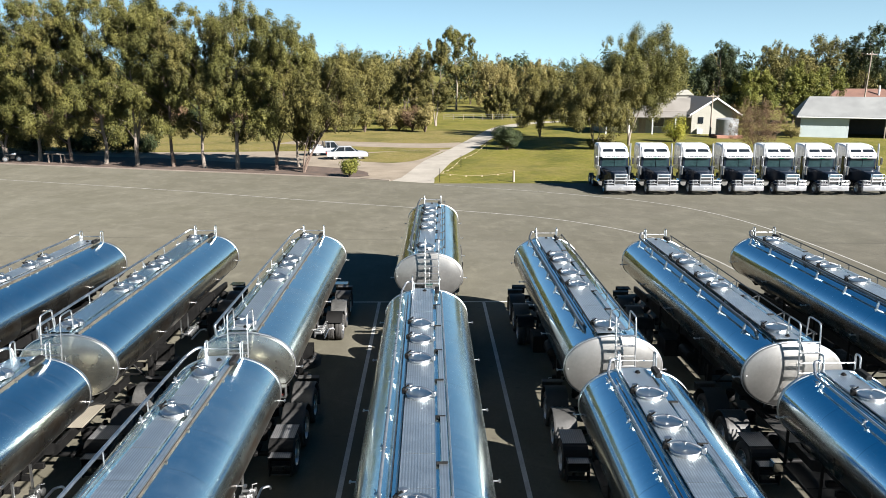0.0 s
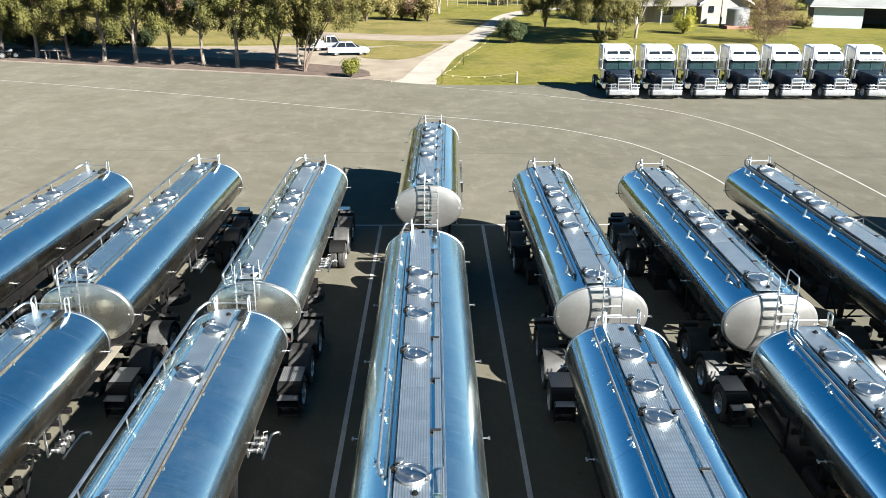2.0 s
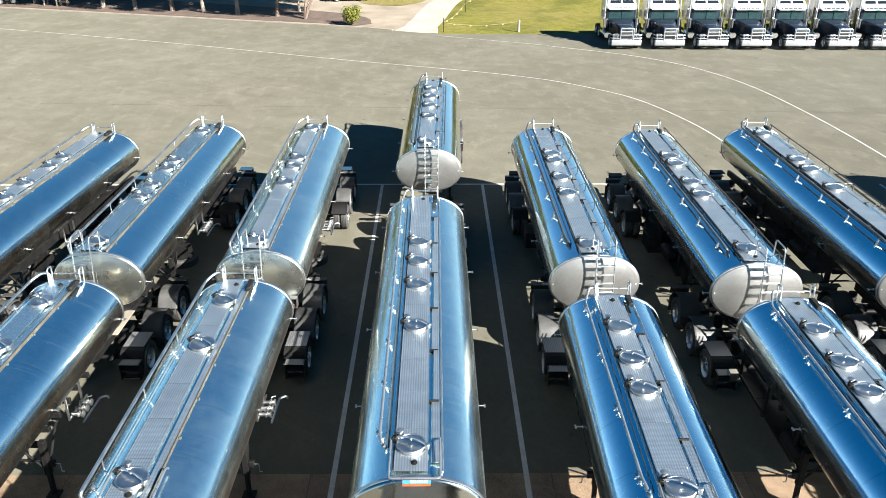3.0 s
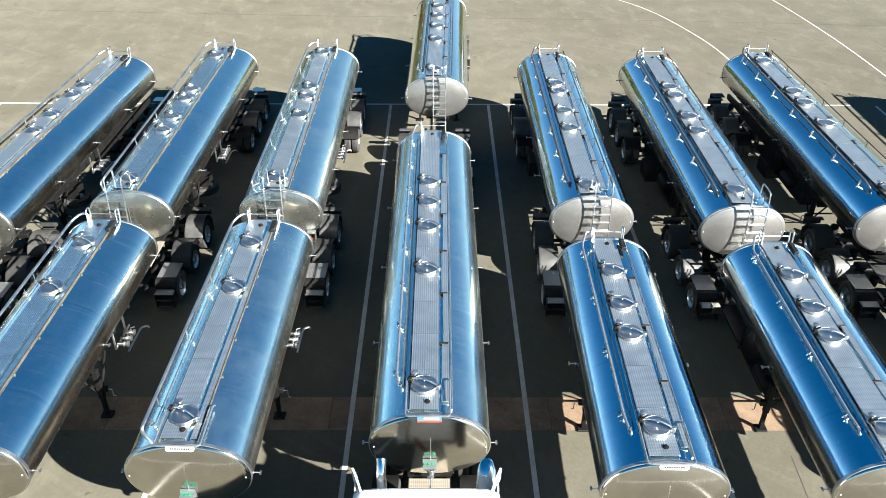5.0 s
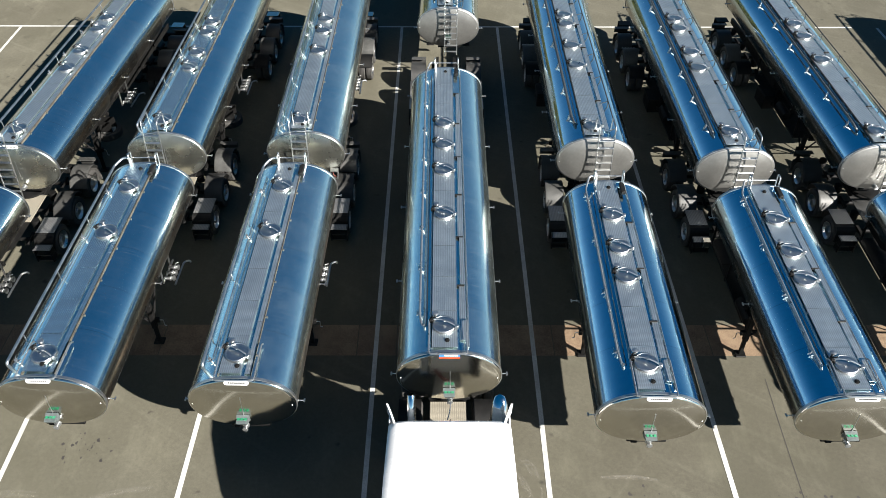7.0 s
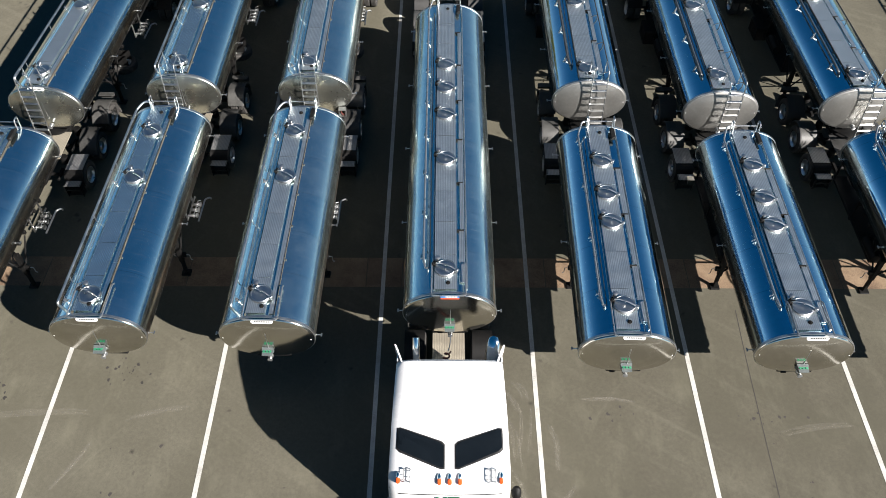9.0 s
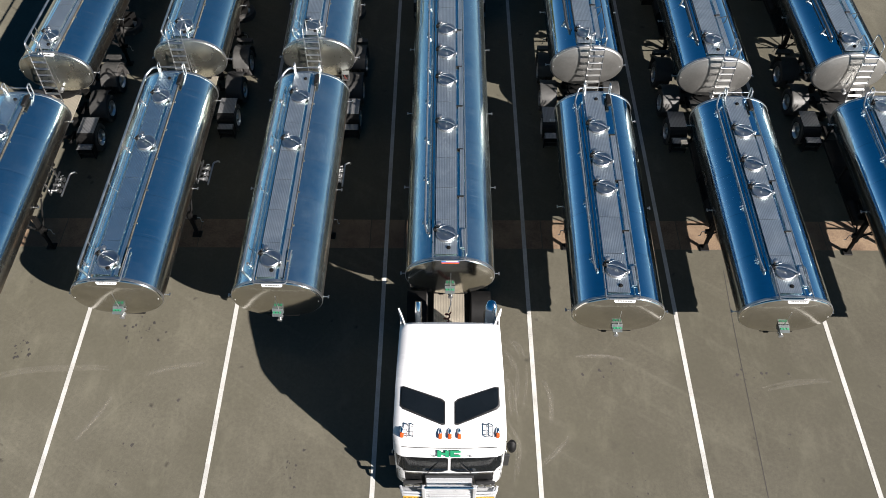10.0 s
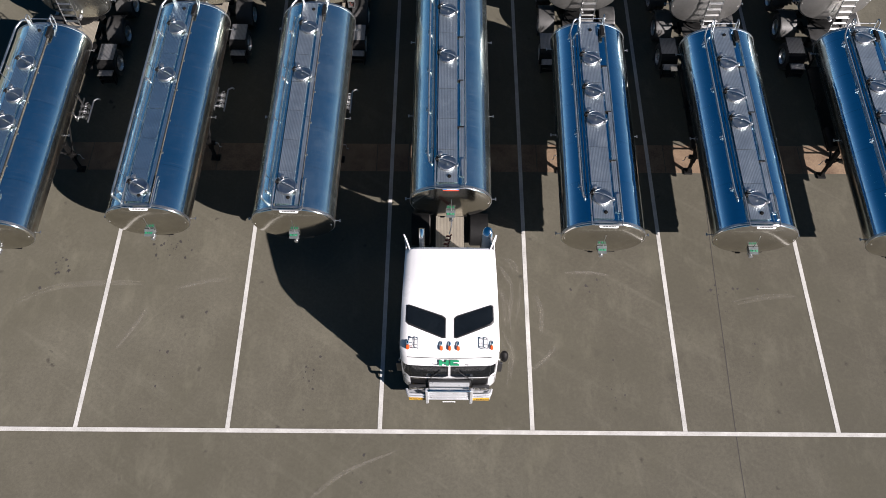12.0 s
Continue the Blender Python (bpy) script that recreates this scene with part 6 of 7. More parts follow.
# ---- row of bonneted trucks ----
def hood_truck():
    t = thing("bonneted_truck", pose(0, 0, 0), "dark blue and white bonneted truck with chrome bull bar", "truck", "row of parked trucks")
    # sleeper cab: white above, dark below
    bm = bmx()
    prof = [(3.0, 2.86), (3.02, 3.0), (3.16, 3.22), (3.42, 3.5), (3.75, 3.72), (4.5, 3.84), (5.55, 3.86), (5.62, 3.75), (5.62, 2.86)]
    rings = []
    for x in (-1.22, -1.19, -1.1, 0, 1.1, 1.19, 1.22):
        e = max(0, abs(x) - 1.1) / 0.12
        rings.append([(x, y + 0.1 * e * (1 if y < 4 else -0.4), z - (0.12 * e if z > 3.3 else 0)) for y, z in prof])
    loft(bm, rings)
    up = part("cab_roof", bm, WHITE, t, "white sleeper cab top", smooth=True, angle=30)
    bm = bmx()
    box(bm, -1.2, 1.2, 3.1, 4.2, 1.0, 2.87, 0.06, 2)
    part("cab_lower", bm, NAVY, t, "dark blue lower cab")
    bm = bmx()
    box(bm, -1.215, 1.215, 4.2, 5.61, 1.7, 2.87, 0.03, 2)
    part("sleeper", bm, WHITE, t, "white sleeper side")
    bm = bmx()
    box(bm, -1.2, 1.2, 4.2, 5.6, 1.0, 1.7, 0.03, 2)
    part("sleeper_locker", bm, CHROME, t, "polished lower sleeper panel")
    for s in (-1, 1):
        bm = bmx()
        v = [bm.verts.new(p) for p in ((s * 0.08, 3.20, 3.26), (s * 0.08, 3.40, 3.475), (s * 0.93, 3.40, 3.475), (s * 1.0, 3.20, 3.26))]
        bm.faces.new(v)
        bmesh.ops.translate(bm, verts=bm.verts, vec=(0, -0.012, 0.018))
        bmesh.ops.solidify(bm, geom=list(bm.faces), thickness=0.012)
        part("roof_window", bm, GLASS, up, smooth=False)
        bm = bmx()
        v = [bm.verts.new(p) for p in ((s * 0.03, 3.05, 2.06), (s * 0.03, 3.05, 2.80), (s * 0.98, 3.085, 2.80), (s * 1.06, 3.085, 2.06))]
        bm.faces.new(v)
        bmesh.ops.solidify(bm, geom=list(bm.faces), thickness=0.012)
        part("windscreen", bm, SCREEN, t, "tinted windscreen half", smooth=False)
        bm = bmx()
        box(bm, *sorted((s * 1.2, s * 1.225)), 3.3, 4.1, 2.05, 2.8, 0.01)
        part("side_window", bm, GLASS, t, smooth=False)
        bm = bmx()
        bent(bm, [(s * 1.35, 3.2, 0.9), (s * 1.35, 3.2, 3.2), (s * 1.35, 3.25, 3.98)], 0.075, 0.1, 12)
        part("exhaust_pipe", bm, TRUCK_ALLOY, t, "tall polished exhaust stack")
        bm = bmx()
        lathe(bm, [(0.1, 0), (0.17, 0.05), (0.17, 0.75), (0.1, 0.8)], pose(s * 1.28, 2.85, 1.35), 16)
        part("air_cleaner", bm, CHROME, t)
        bm = bmx()
        bent(bm, [(s * 1.2, 3.2, 2.9), (s * 1.55, 2.95, 2.9), (s * 1.55, 2.95, 2.1), (s * 1.2, 3.15, 2.1)], 0.015, 0.06, 6)
        arm = part("mirror_arm", bm, TUBE, t)
        bm = bmx()
        box(bm, *sorted((s * 1.46, s * 1.66)), 2.9, 2.98, 2.25, 2.8, 0.03)
        part("mirror", bm, PLASTIC, arm)
        # front mudguard
        bm = bmx()
        guard_arc(bm, *sorted((s * 0.8, s * 1.22)), 1.35, 0.6, 10, 165)
        part("front_mudguard", bm, NAVY, t)
        wheel(t, s * 1.07, 1.35, s, 0.5, False)
        for y in (6.0, 7.3):
            wheel(t, s * 1.08, y, s)
        bm = bmx()
        box(bm, s * 0.43 - 0.04, s * 0.43 + 0.04, 0.9, 8.0, 0.75, 1.0, 0.01)
        part("chassis_rail", bm, BLACK, t, smooth=False)
        bm = bmx()
        lathe(bm, [(0.28, -1.0), (0.31, -0.95), (0.31, 0.95), (0.28, 1.0)], pose(s * 0.95, 4.3, 0.68, 90, 0, 0), 18)
        part("fuel_tank", bm, CHROME, t)
        bm = bmx()
        box(bm, *sorted((s * 0.62, s * 1.05)), 0.62, 0.8, 0.98, 1.24, 0.04, 2)
        h = part("headlight_pod", bm, TRUCK_ALLOY, t)
        for x in (0.74, 0.94):
            bm = bmx()
            lathe(bm, [(0.085, 0), (0.09, 0.02), (0.03, 0.035)], pose(s * x, 0.63, 1.11, 90, 0, 0), 14)
            part("headlight", bm, GLASS, h)
        bm = bmx()
        bent(bm, [(s * 0.55, 0.36, 0.95), (s * 1.2, 0.38, 0.95), (s * 1.28, 0.7, 0.95)], 0.04, 0.08, 8)
        bent(bm, [(s * 0.55, 0.36, 1.2), (s * 1.2, 0.38, 1.2), (s * 1.28, 0.7, 1.2)], 0.03, 0.08, 8)
        tube(bm, [(s * 1.05, 0.37, 0.7), (s * 1.05, 0.37, 1.2)], 0.03, 8)
        part("wing_bar", bm, TRUCK_ALLOY, t)
        bm = bmx()
        bent(bm, [(s * 0.52, 0.34, 0.4), (s * 0.52, 0.32, 1.72), (0, 0.32, 1.72)], 0.045, 0.12, 10)
        part("upright", bm, TRUCK_ALLOY, t)
    for z in (1.2, 1.46):
        bm = bmx()
        tube(bm, [(-0.52, 0.33, z), (0.52, 0.33, z)], 0.035, 8)
        part("cross_bar", bm, TRUCK_ALLOY, t)
    bm = bmx()
    rings = []
    for y, w, z1, z0 in ((0.62, 0.52, 1.72, 0.85), (0.7, 0.58, 1.78, 0.85), (1.5, 0.72, 1.9, 1.0), (2.4, 0.9, 1.98, 1.0), (3.08, 1.05, 2.02, 1.0)):
        rings.append([(-w, y, z0), (-w, y, z1 - 0.16), (-w * 0.86, y, z1 - 0.04), (-w * 0.5, y, z1), (0, y, z1 + 0.02), (w * 0.5, y, z1), (w * 0.86, y, z1 - 0.04), (w, y, z1 - 0.16), (w, y, z0)])
    loft(bm, rings)
    part("bonnet", bm, NAVY, t, "long dark blue bonnet", angle=35)
    bm = bmx()
    box(bm, -0.5, 0.5, 0.56, 0.66, 0.8, 1.74, 0.04, 2)
    gr = part("grille", bm, CHROME, t, "bright chrome radiator grille")
    for i in range(9):
        bm = bmx()
        box(bm, -0.44, 0.44, 0.54, 0.562, 0.88 + 0.085 * i, 0.945 + 0.085 * i)
        part("slat", bm, PLASTIC, gr, smooth=False)
    bm = bmx()
    box(bm, -1.22, 1.22, 0.30, 0.62, 0.36, 0.82, 0.08, 3)
    part("bumper", bm, TRUCK_ALLOY, t, "deep polished alloy bumper")
    bm = bmx()
    box(bm, -0.18, 0.18, 0.285, 0.3, 0.52, 0.62, 0.003)
    p = part("number_plate", bm, WHITE_PLATE, t, smooth=False)
    bars(p, "figures", 0, 0.285, 0.57, 0.3, 0.06, 6, PLASTIC)
    bm = bmx()
    box(bm, -1.06, 1.06, 2.84, 3.06, 2.78, 2.85, 0.02)
    vis = part("sun_visor", bm, WHITE, t, smooth=False)
    bm = bmx()
    for i in range(5):
        box(bm, -0.2 + 0.09 * i, -0.14 + 0.09 * i, 2.828, 2.84, 2.785, 2.845)
    part("lettering", bm, GREEN, vis, smooth=False)
    for i in range(9):
        x = -0.85 + 0.19 * i + (0.03 if i % 2 else 0)
        bm = bmx()
        box(bm, x, x + 0.12, 2.985, 3.0, 2.89, 2.98)
        part("roof_letter", bm, NAVY, up, smooth=False)
    bm = bmx()
    box(bm, -0.5, 0.5, 5.62, 7.9, 1.0, 1.03, 0.005)
    part("deck_plate", bm, BLACK, t, smooth=False)
    bm = bmx()
    lathe(bm, [(0.5, 0), (0.5, 0.06), (0.42, 0.09), (0.1, 0.09)], pose(0, 6.65, 1.05), 20)
    part("fifth_wheel", bm, BLACK, t)
    return t


first_truck = hood_truck()
first_truck.matrix_basis = pose(15.55, 60.9, 0)
for i in range(1, 7):
    copy_thing(first_truck, pose(15.55 + 3.49 * i, 60.9 - 0.06 * i, 0))

# ---- trees ----
def quads_mesh(name, verts, mat, k=4):
    n = len(verts) // k
    me = bpy.data.meshes.new(name)
    me.vertices.add(n * k)
    me.vertices.foreach_set("co", np.asarray(verts, dtype=np.float32).ravel())
    me.loops.add(n * k)
    me.loops.foreach_set("vertex_index", np.arange(n * k, dtype=np.int32))
    me.polygons.add(n)
    me.polygons.foreach_set("loop_start", np.arange(0, n * k, k, dtype=np.int32))
    me.polygons.foreach_set("loop_total", np.full(n, k, dtype=np.int32))
    me.update(calc_edges=True)
    me.materials.append(mat)
    return me


def leaves(rng, centres, radii, count, size, droop):
    """Kite-shaped leaves scattered in clumps: centres (n, 3), radii (n, 3)."""
    w = np.prod(radii, axis=1) ** (2 / 3)
    pick = rng.choice(len(centres), count, p=w / w.sum())
    d = rng.normal(size=(count, 3))
    d /= np.linalg.norm(d, axis=1, keepdims=True)
    r = rng.random(count) ** 0.42
    c = centres[pick] + d * radii[pick] * r[:, None]
    # each leaf faces roughly out of its clump and hangs by its stalk
    face = d + 0.36 * rng.normal(size=(count, 3)) + np.array([0, 0, 0.5])
    face /= np.linalg.norm(face, axis=1, keepdims=True)
    ax = rng.normal(size=(count, 3)) + np.array([0, 0, -droop])
    ax -= face * np.sum(ax * face, axis=1, keepdims=True)
    ax /= np.linalg.norm(ax, axis=1, keepdims=True) + 1e-9
    side = np.cross(face, ax)
    s = size * (0.6 + 0.8 * rng.random(count))[:, None]
    L, W = ax * s * 0.5, side * s * 0.15
    return np.stack([c - L, c + W - L * 0.1, c + L, c - W - L * 0.1], axis=1).reshape(-1, 3)


def sprays(rng, c, r, each=5):
    """Breaks every lobe of a crown into smaller hanging sprays of foliage."""
    d = rng.normal(size=(len(c), each, 3))
    d /= np.linalg.norm(d, axis=2, keepdims=True)
    out = c[:, None, :] + d * r[:, None, :] * rng.uniform(0.45, 0.95, size=(len(c), each, 1))
    size = r[:, None, :] * rng.uniform(0.28, 0.55, size=(len(c), each, 1)) * np.array([1.0, 1.0, 1.25])
    return out.reshape(-1, 3), size.reshape(-1, 3)


def tree(name, x, y, h, spread, seed, leaf_mat, bark, label, count=9000, size=0.42, base=0.25, stems=1, lean=(0, 0), droop=0.8, clump=0.15, category="tree", group="", dense=1.0, taper=0.75, nlimb=14, tall=1.2):
    """Trunk with limbs and a clumpy crown. base: share of the height below the crown."""
    rng = np.random.default_rng(seed)
    rd = random.Random(seed)
    t = thing(name, pose(x, y, -0.07), label, category, group)
    bm = bmx()
    cents, rads = [], []
    for st in range(stems):
        a0 = 2 * math.pi * (st + rd.random() * 0.5) / stems
        out = 0.0 if stems == 1 else spread * 0.20
        r0 = h * 0.0088 / (stems ** 0.3)
        pts, rs = [], []
        px, py = 0.06 * math.cos(a0) * (stems > 1), 0.06 * math.sin(a0) * (stems > 1)
        n = 9
        top = h * (0.9 + 0.06 * rd.random())
        for i in range(n + 1):
            u = i / n
            pts.append(Vector((px + lean[0] * u ** 1.4 + out * math.cos(a0) * u + rd.uniform(-1, 1) * 0.012 * h * (u > 0), py + lean[1] * u ** 1.4 + out * math.sin(a0) * u + rd.uniform(-1, 1) * 0.012 * h * (u > 0), top * u)))
            rs.append(r0 * (1.25 - u * 1.15) * (1.3 if i == 0 else 1.0))
        tube(bm, pts, rs, 8)
        limbs = max(5, round(nlimb / stems ** 0.6))
        for k in range(limbs):
            u = base * 0.85 + (0.93 - base * 0.85) * (k + rd.random() * 0.6) / limbs
            i = min(int(u * n), n - 1)
            p = pts[i].lerp(pts[i + 1], u * n - i)
            a = k * 2.4 + a0 + rd.uniform(-0.5, 0.5)
            # crown outline: widest at about two fifths, narrowing to the top
            v = (u - base) / (1 - base)
            reach = spread * 0.5 * max(0.25, (1 - abs(v - 0.38) * taper * 1.15)) * rd.uniform(0.65, 1.1)
            if stems > 1:
                reach *= 0.75
            rise = h * (0.05 + 0.13 * rd.random()) * (1 if v < 0.8 else 0.5)
            e = p + Vector((math.cos(a) * reach, math.sin(a) * reach, rise))
            m1 = p.lerp(e, 0.45) + Vector((rd.uniform(-1, 1), rd.uniform(-1, 1), rd.uniform(-0.2, 0.9))) * 0.03 * h
            lr = r0 * (0.5 - 0.3 * u)
            tube(bm, [p, m1, e], [lr, lr * 0.7, lr * 0.25], 5)
            # one large drooping lobe at the limb's end, small ones hung about it
            s = spread * clump * rd.uniform(0.75, 1.3)
            cents.append(e - Vector((0, 0, 0.3 * s)))
            rads.append((s, s, s * rd.uniform(0.8, 1.15) * tall))
            for q in range(3):
                b = m1.lerp(e, rd.uniform(0.2, 1.0))
                aa = a + rd.uniform(-1.3, 1.3)
                f = b + Vector((math.cos(aa), math.sin(aa), rd.uniform(-0.9, 0.6))) * spread * rd.uniform(0.07, 0.17)
                tube(bm, [b, f], [lr * 0.4, lr * 0.12], 4)
                s = spread * clump * rd.uniform(0.3, 0.65)
                cents.append(f)
                rads.append((s, s, s * rd.uniform(0.8, 1.3) * tall))
        s = spread * clump
        cents.append(pts[-1])
        rads.append((s * 0.8, s * 0.8, s * 1.1))
    part("trunk", bm, bark, t, "bare lower trunk and limbs")
    c, r = np.array([tuple(v) for v in cents]), np.array(rads)
    low = h * base * 0.8
    c[:, 2] = np.maximum(c[:, 2], low + r[:, 2] * 0.5)
    c, r = sprays(rng, c, r)
    put("crown", quads_mesh("crown", leaves(rng, c, r, int(count * dense), size, droop), leaf_mat), t)
    return t


def bush(name, x, y, h, w, seed, leaf_mat, label, count=2500, size=0.22, group=""):
    rng = np.random.default_rng(seed)
    rd = random.Random(seed)
    t = thing(name, pose(x, y, -0.07), label, "shrub", group)
    bm = bmx()
    cents, rads = [], []
    for k in range(9):
        a, q = k * 2.4 + rd.random(), rd.uniform(0.3, 1.0)
        e = Vector((math.cos(a) * w * 0.36 * q, math.sin(a) * w * 0.36 * q, h * rd.uniform(0.45, 0.82) * (1.1 - 0.3 * q)))
        tube(bm, [(0, 0, 0), e * 0.5 + Vector((0, 0, 0.05 * h)), e], [0.02 * h, 0.014 * h, 0.004 * h], 5)
        s = w * rd.uniform(0.16, 0.25)
        cents += [e, e * 0.6]
        rads += [(s, s, s * 0.9), (s, s, s * 0.8)]
    part("stem", bm, BARK_DARK, t)
    c, r = np.array([tuple(v) for v in cents]), np.array(rads)
    c[:, 2] = np.maximum(c[:, 2], r[:, 2] * 0.7)
    put("foliage", quads_mesh("foliage", leaves(rng, c, r, count, size, 0.1), leaf_mat), t)
    return t


ROW = "row of gum trees along the yard"
GUM = "tall gum tree with pale trunk and drooping olive leaves"
for i, (x, y, h, sp, b, mt) in enumerate((
        (-57.0, 91.5, 17.4, 9.6, 0.12, LEAF_GUM), (-52.3, 90.0, 17.9, 9.4, 0.12, LEAF_OLIVE), (-47.8, 88.4, 17.2, 9.0, 0.14, LEAF_GUM), (-43.4, 86.9, 18.0, 8.8, 0.15, LEAF_GUM),
        (-39.3, 85.5, 16.2, 8.2, 0.15, LEAF_OLIVE), (-35.1, 84.3, 18.3, 8.8, 0.17, LEAF_GUM), (-31.3, 83.1, 18.2, 8.6, 0.17, LEAF_GUM), (-27.0, 81.8, 17.2, 8.2, 0.18, LEAF_GUM),
        (-23.5, 80.7, 15.6, 7.8, 0.2, LEAF_OLIVE), (-19.8, 79.6, 18.0, 8.2, 0.2, LEAF_GUM), (-15.6, 78.4, 15.2, 7.6, 0.2, LEAF_GUM), (-13.8, 81.5, 11.6, 6.4, 0.22, LEAF_OLIVE))):
    tree("gum_tree", x, y, h, sp, 20 + i, mt, BARK_DARK if i % 3 == 1 else BARK_PALE, GUM if mt is LEAF_GUM else "gum tree with pale bark and dense olive crown", 72000, 0.23, b, stems=2 if i % 4 == 2 else 1, lean=(((i * 37) % 7 - 3) * 0.3, 0.3), group=ROW, droop=1.0, taper=0.55, clump=0.17, nlimb=22, tall=1.1)
tree("gum_tree", -12.6, 76.8, 11.2, 9.4, 41, LEAF_OLIVE, BARK_DARK, "low spreading gum with several leaning trunks", 62000, 0.24, 0.55, stems=5, lean=(4.6, 0.4), droop=1.4, group=ROW, clump=0.16, tall=1.2)
# trees behind the lawn
rb = random.Random(77)
for i in range(26):
    x = -75 + 8.6 * i + rb.uniform(-2, 2)
    if -2 < x < 8:
        x -= 9
    y = 205 + rb.uniform(0, 45)
    mt = rb.choice((LEAF_GUM, LEAF_OLIVE, LEAF_DARK, LEAF_OLIVE, LEAF_GOLD))
    tree("gum_tree", x, y, rb.uniform(10.5, 15), rb.uniform(9, 12), 300 + i, mt, BARK_DARK, "gum tree in the belt beyond the paddock", 4200, 0.75, 0.15, 2, group="belt of far gum trees", clump=0.2)
BEHIND = "trees behind the lawn"
for i, (x, y, h, sp, mt, bk, st, b, n, sz, lab) in enumerate((
        (7.0, 206, 20.5, 9.5, LEAF_GUM, BARK_PALE, 1, 0.45, 7000, 0.6, "very tall slender gum tree with open crown"),
        (1.2, 145, 15.0, 8.5, LEAF_OLIVE, BARK_PALE, 2, 0.12, 14000, 0.42, "grey-green gum tree with pale trunk"),
        (-4.0, 150, 11.5, 8.5, LEAF_OLIVE, BARK_PALE, 1, 0.2, 7000, 0.5, "grey-green gum tree with pale trunk"),
        (15.0, 194, 13.0, 11.5, LEAF_GOLD, BARK_DARK, 2, 0.12, 9000, 0.55, "golden weeping tree beyond the lawn"),
        (25.0, 200, 12.0, 11.0, LEAF_GOLD, BARK_DARK, 2, 0.12, 9000, 0.55, "golden weeping tree beyond the lawn"),
        (25.5, 168, 7.4, 8.0, LEAF_OLIVE, BARK_PALE, 2, 0.12, 7000, 0.5, "grey-green spreading tree by the track"),
        (14.2, 168, 6.4, 6.5, LEAF_OLIVE, BARK_PALE, 2, 0.08, 10000, 0.5, "grey-green spreading tree by the track"),
        (21.4, 101.0, 9.6, 11.6, LEAF_OLIVE, BARK_PALE, 5, 0.40, 80000, 0.25, "spreading gum with bare twisted lower limbs"),
        (27.2, 106.5, 13.8, 12.6, LEAF_GUM, BARK_PALE, 3, 0.50, 90000, 0.25, "large gum tree with pale branching trunks"),
        (17.0, 121.0, 9.8, 9.0, LEAF_OLIVE, BARK_DARK, 3, 0.32, 26000, 0.3, "dark bushy tree behind the spreading gum"),
        (37.0, 129.5, 13.0, 10.0, LEAF_OLIVE, BARK_PALE, 2, 0.5, 9000, 0.45, "gum tree spreading over the house roof"),
        (53.5, 147.0, 15.0, 9.5, LEAF_DARK, BARK_DARK, 1, 0.05, 14000, 0.5, "dense dark green tree beside the house"),
        (58.0, 143.0, 10.6, 7.5, LEAF_FRESH, BARK_DARK, 1, 0.08, 11000, 0.45, "bright yellow-green tree behind the shed"),
        (70.0, 152.0, 11.2, 7.0, LEAF_FRESH, BARK_DARK, 1, 0.08, 9000, 0.5, "bright yellow-green tree behind the shed"),
        (75.5, 153.0, 10.2, 9.0, LEAF_FRESH, BARK_DARK, 1, 0.08, 9000, 0.5, "bright yellow-green tree behind the shed"),
        (103.0, 235.0, 17.0, 14.0, LEAF_OLIVE, BARK_PALE, 2, 0.4, 8000, 0.7, "broad gum with domed crown"),
        (118.0, 240.0, 18.5, 15.0, LEAF_OLIVE, BARK_PALE, 2, 0.4, 8000, 0.7, "broad gum with domed crown"),
        (132.0, 248.0, 16.0, 13.0, LEAF_GOLD, BARK_PALE, 2, 0.35, 7000, 0.7, "broad gum with rusty crown"),
        (110.0, 202.0, 21.0, 11.0, LEAF_DARK, BARK_DARK, 1, 0.5, 6000, 0.7, "tall dark pine with flat tiers"),
        (-10.0, 168, 12.5, 10.0, LEAF_OLIVE, BARK_DARK, 2, 0.15, 8000, 0.55, "olive-brown bushy tree in the scrub"),
        (-17.5, 160, 12.8, 10.0, LEAF_OLIVE, BARK_DARK, 2, 0.15, 8000, 0.55, "olive-brown bushy tree in the scrub"),
        (-24.0, 150, 12.0, 10.0, LEAF_GUM, BARK_DARK, 2, 0.15, 8000, 0.55, "olive-brown bushy tree in the scrub"),
        (-35.0, 158, 12.0, 11.0, LEAF_OLIVE, BARK_DARK, 2, 0.12, 7000, 0.6, "olive-brown bushy tree in the scrub"),
        (-48.0, 150, 11.0, 11.0, LEAF_GUM, BARK_DARK, 2, 0.12, 7000, 0.6, "olive-brown bushy tree in the scrub"),
        (-62.0, 150, 12.0, 12.0, LEAF_OLIVE, BARK_DARK, 2, 0.12, 7000, 0.6, "olive-brown bushy tree in the scrub"),
        (-78.0, 150, 13.0, 12.0, LEAF_DARK, BARK_DARK, 2, 0.12, 7000, 0.6, "dark bushy tree in the scrub"),
        (-70.0, 112, 15.0, 11.0, LEAF_DARK, BARK_DARK, 1, 0.15, 8000, 0.6, "dark dense tree at the yard's far corner"),
        (-62.0, 104, 16.0, 10.0, LEAF_GUM, BARK_DARK, 1, 0.18, 9000, 0.55, "dark dense tree at the yard's far corner"),
        (41.0, 160.0, 11.5, 10.0, LEAF_GUM, BARK_DARK, 2, 0.2, 7000, 0.55, "gum tree rising behind the house"),
        (48.5, 168.0, 10.5, 9.0, LEAF_OLIVE, BARK_DARK, 2, 0.2, 7000, 0.55, "gum tree rising behind the house"))):
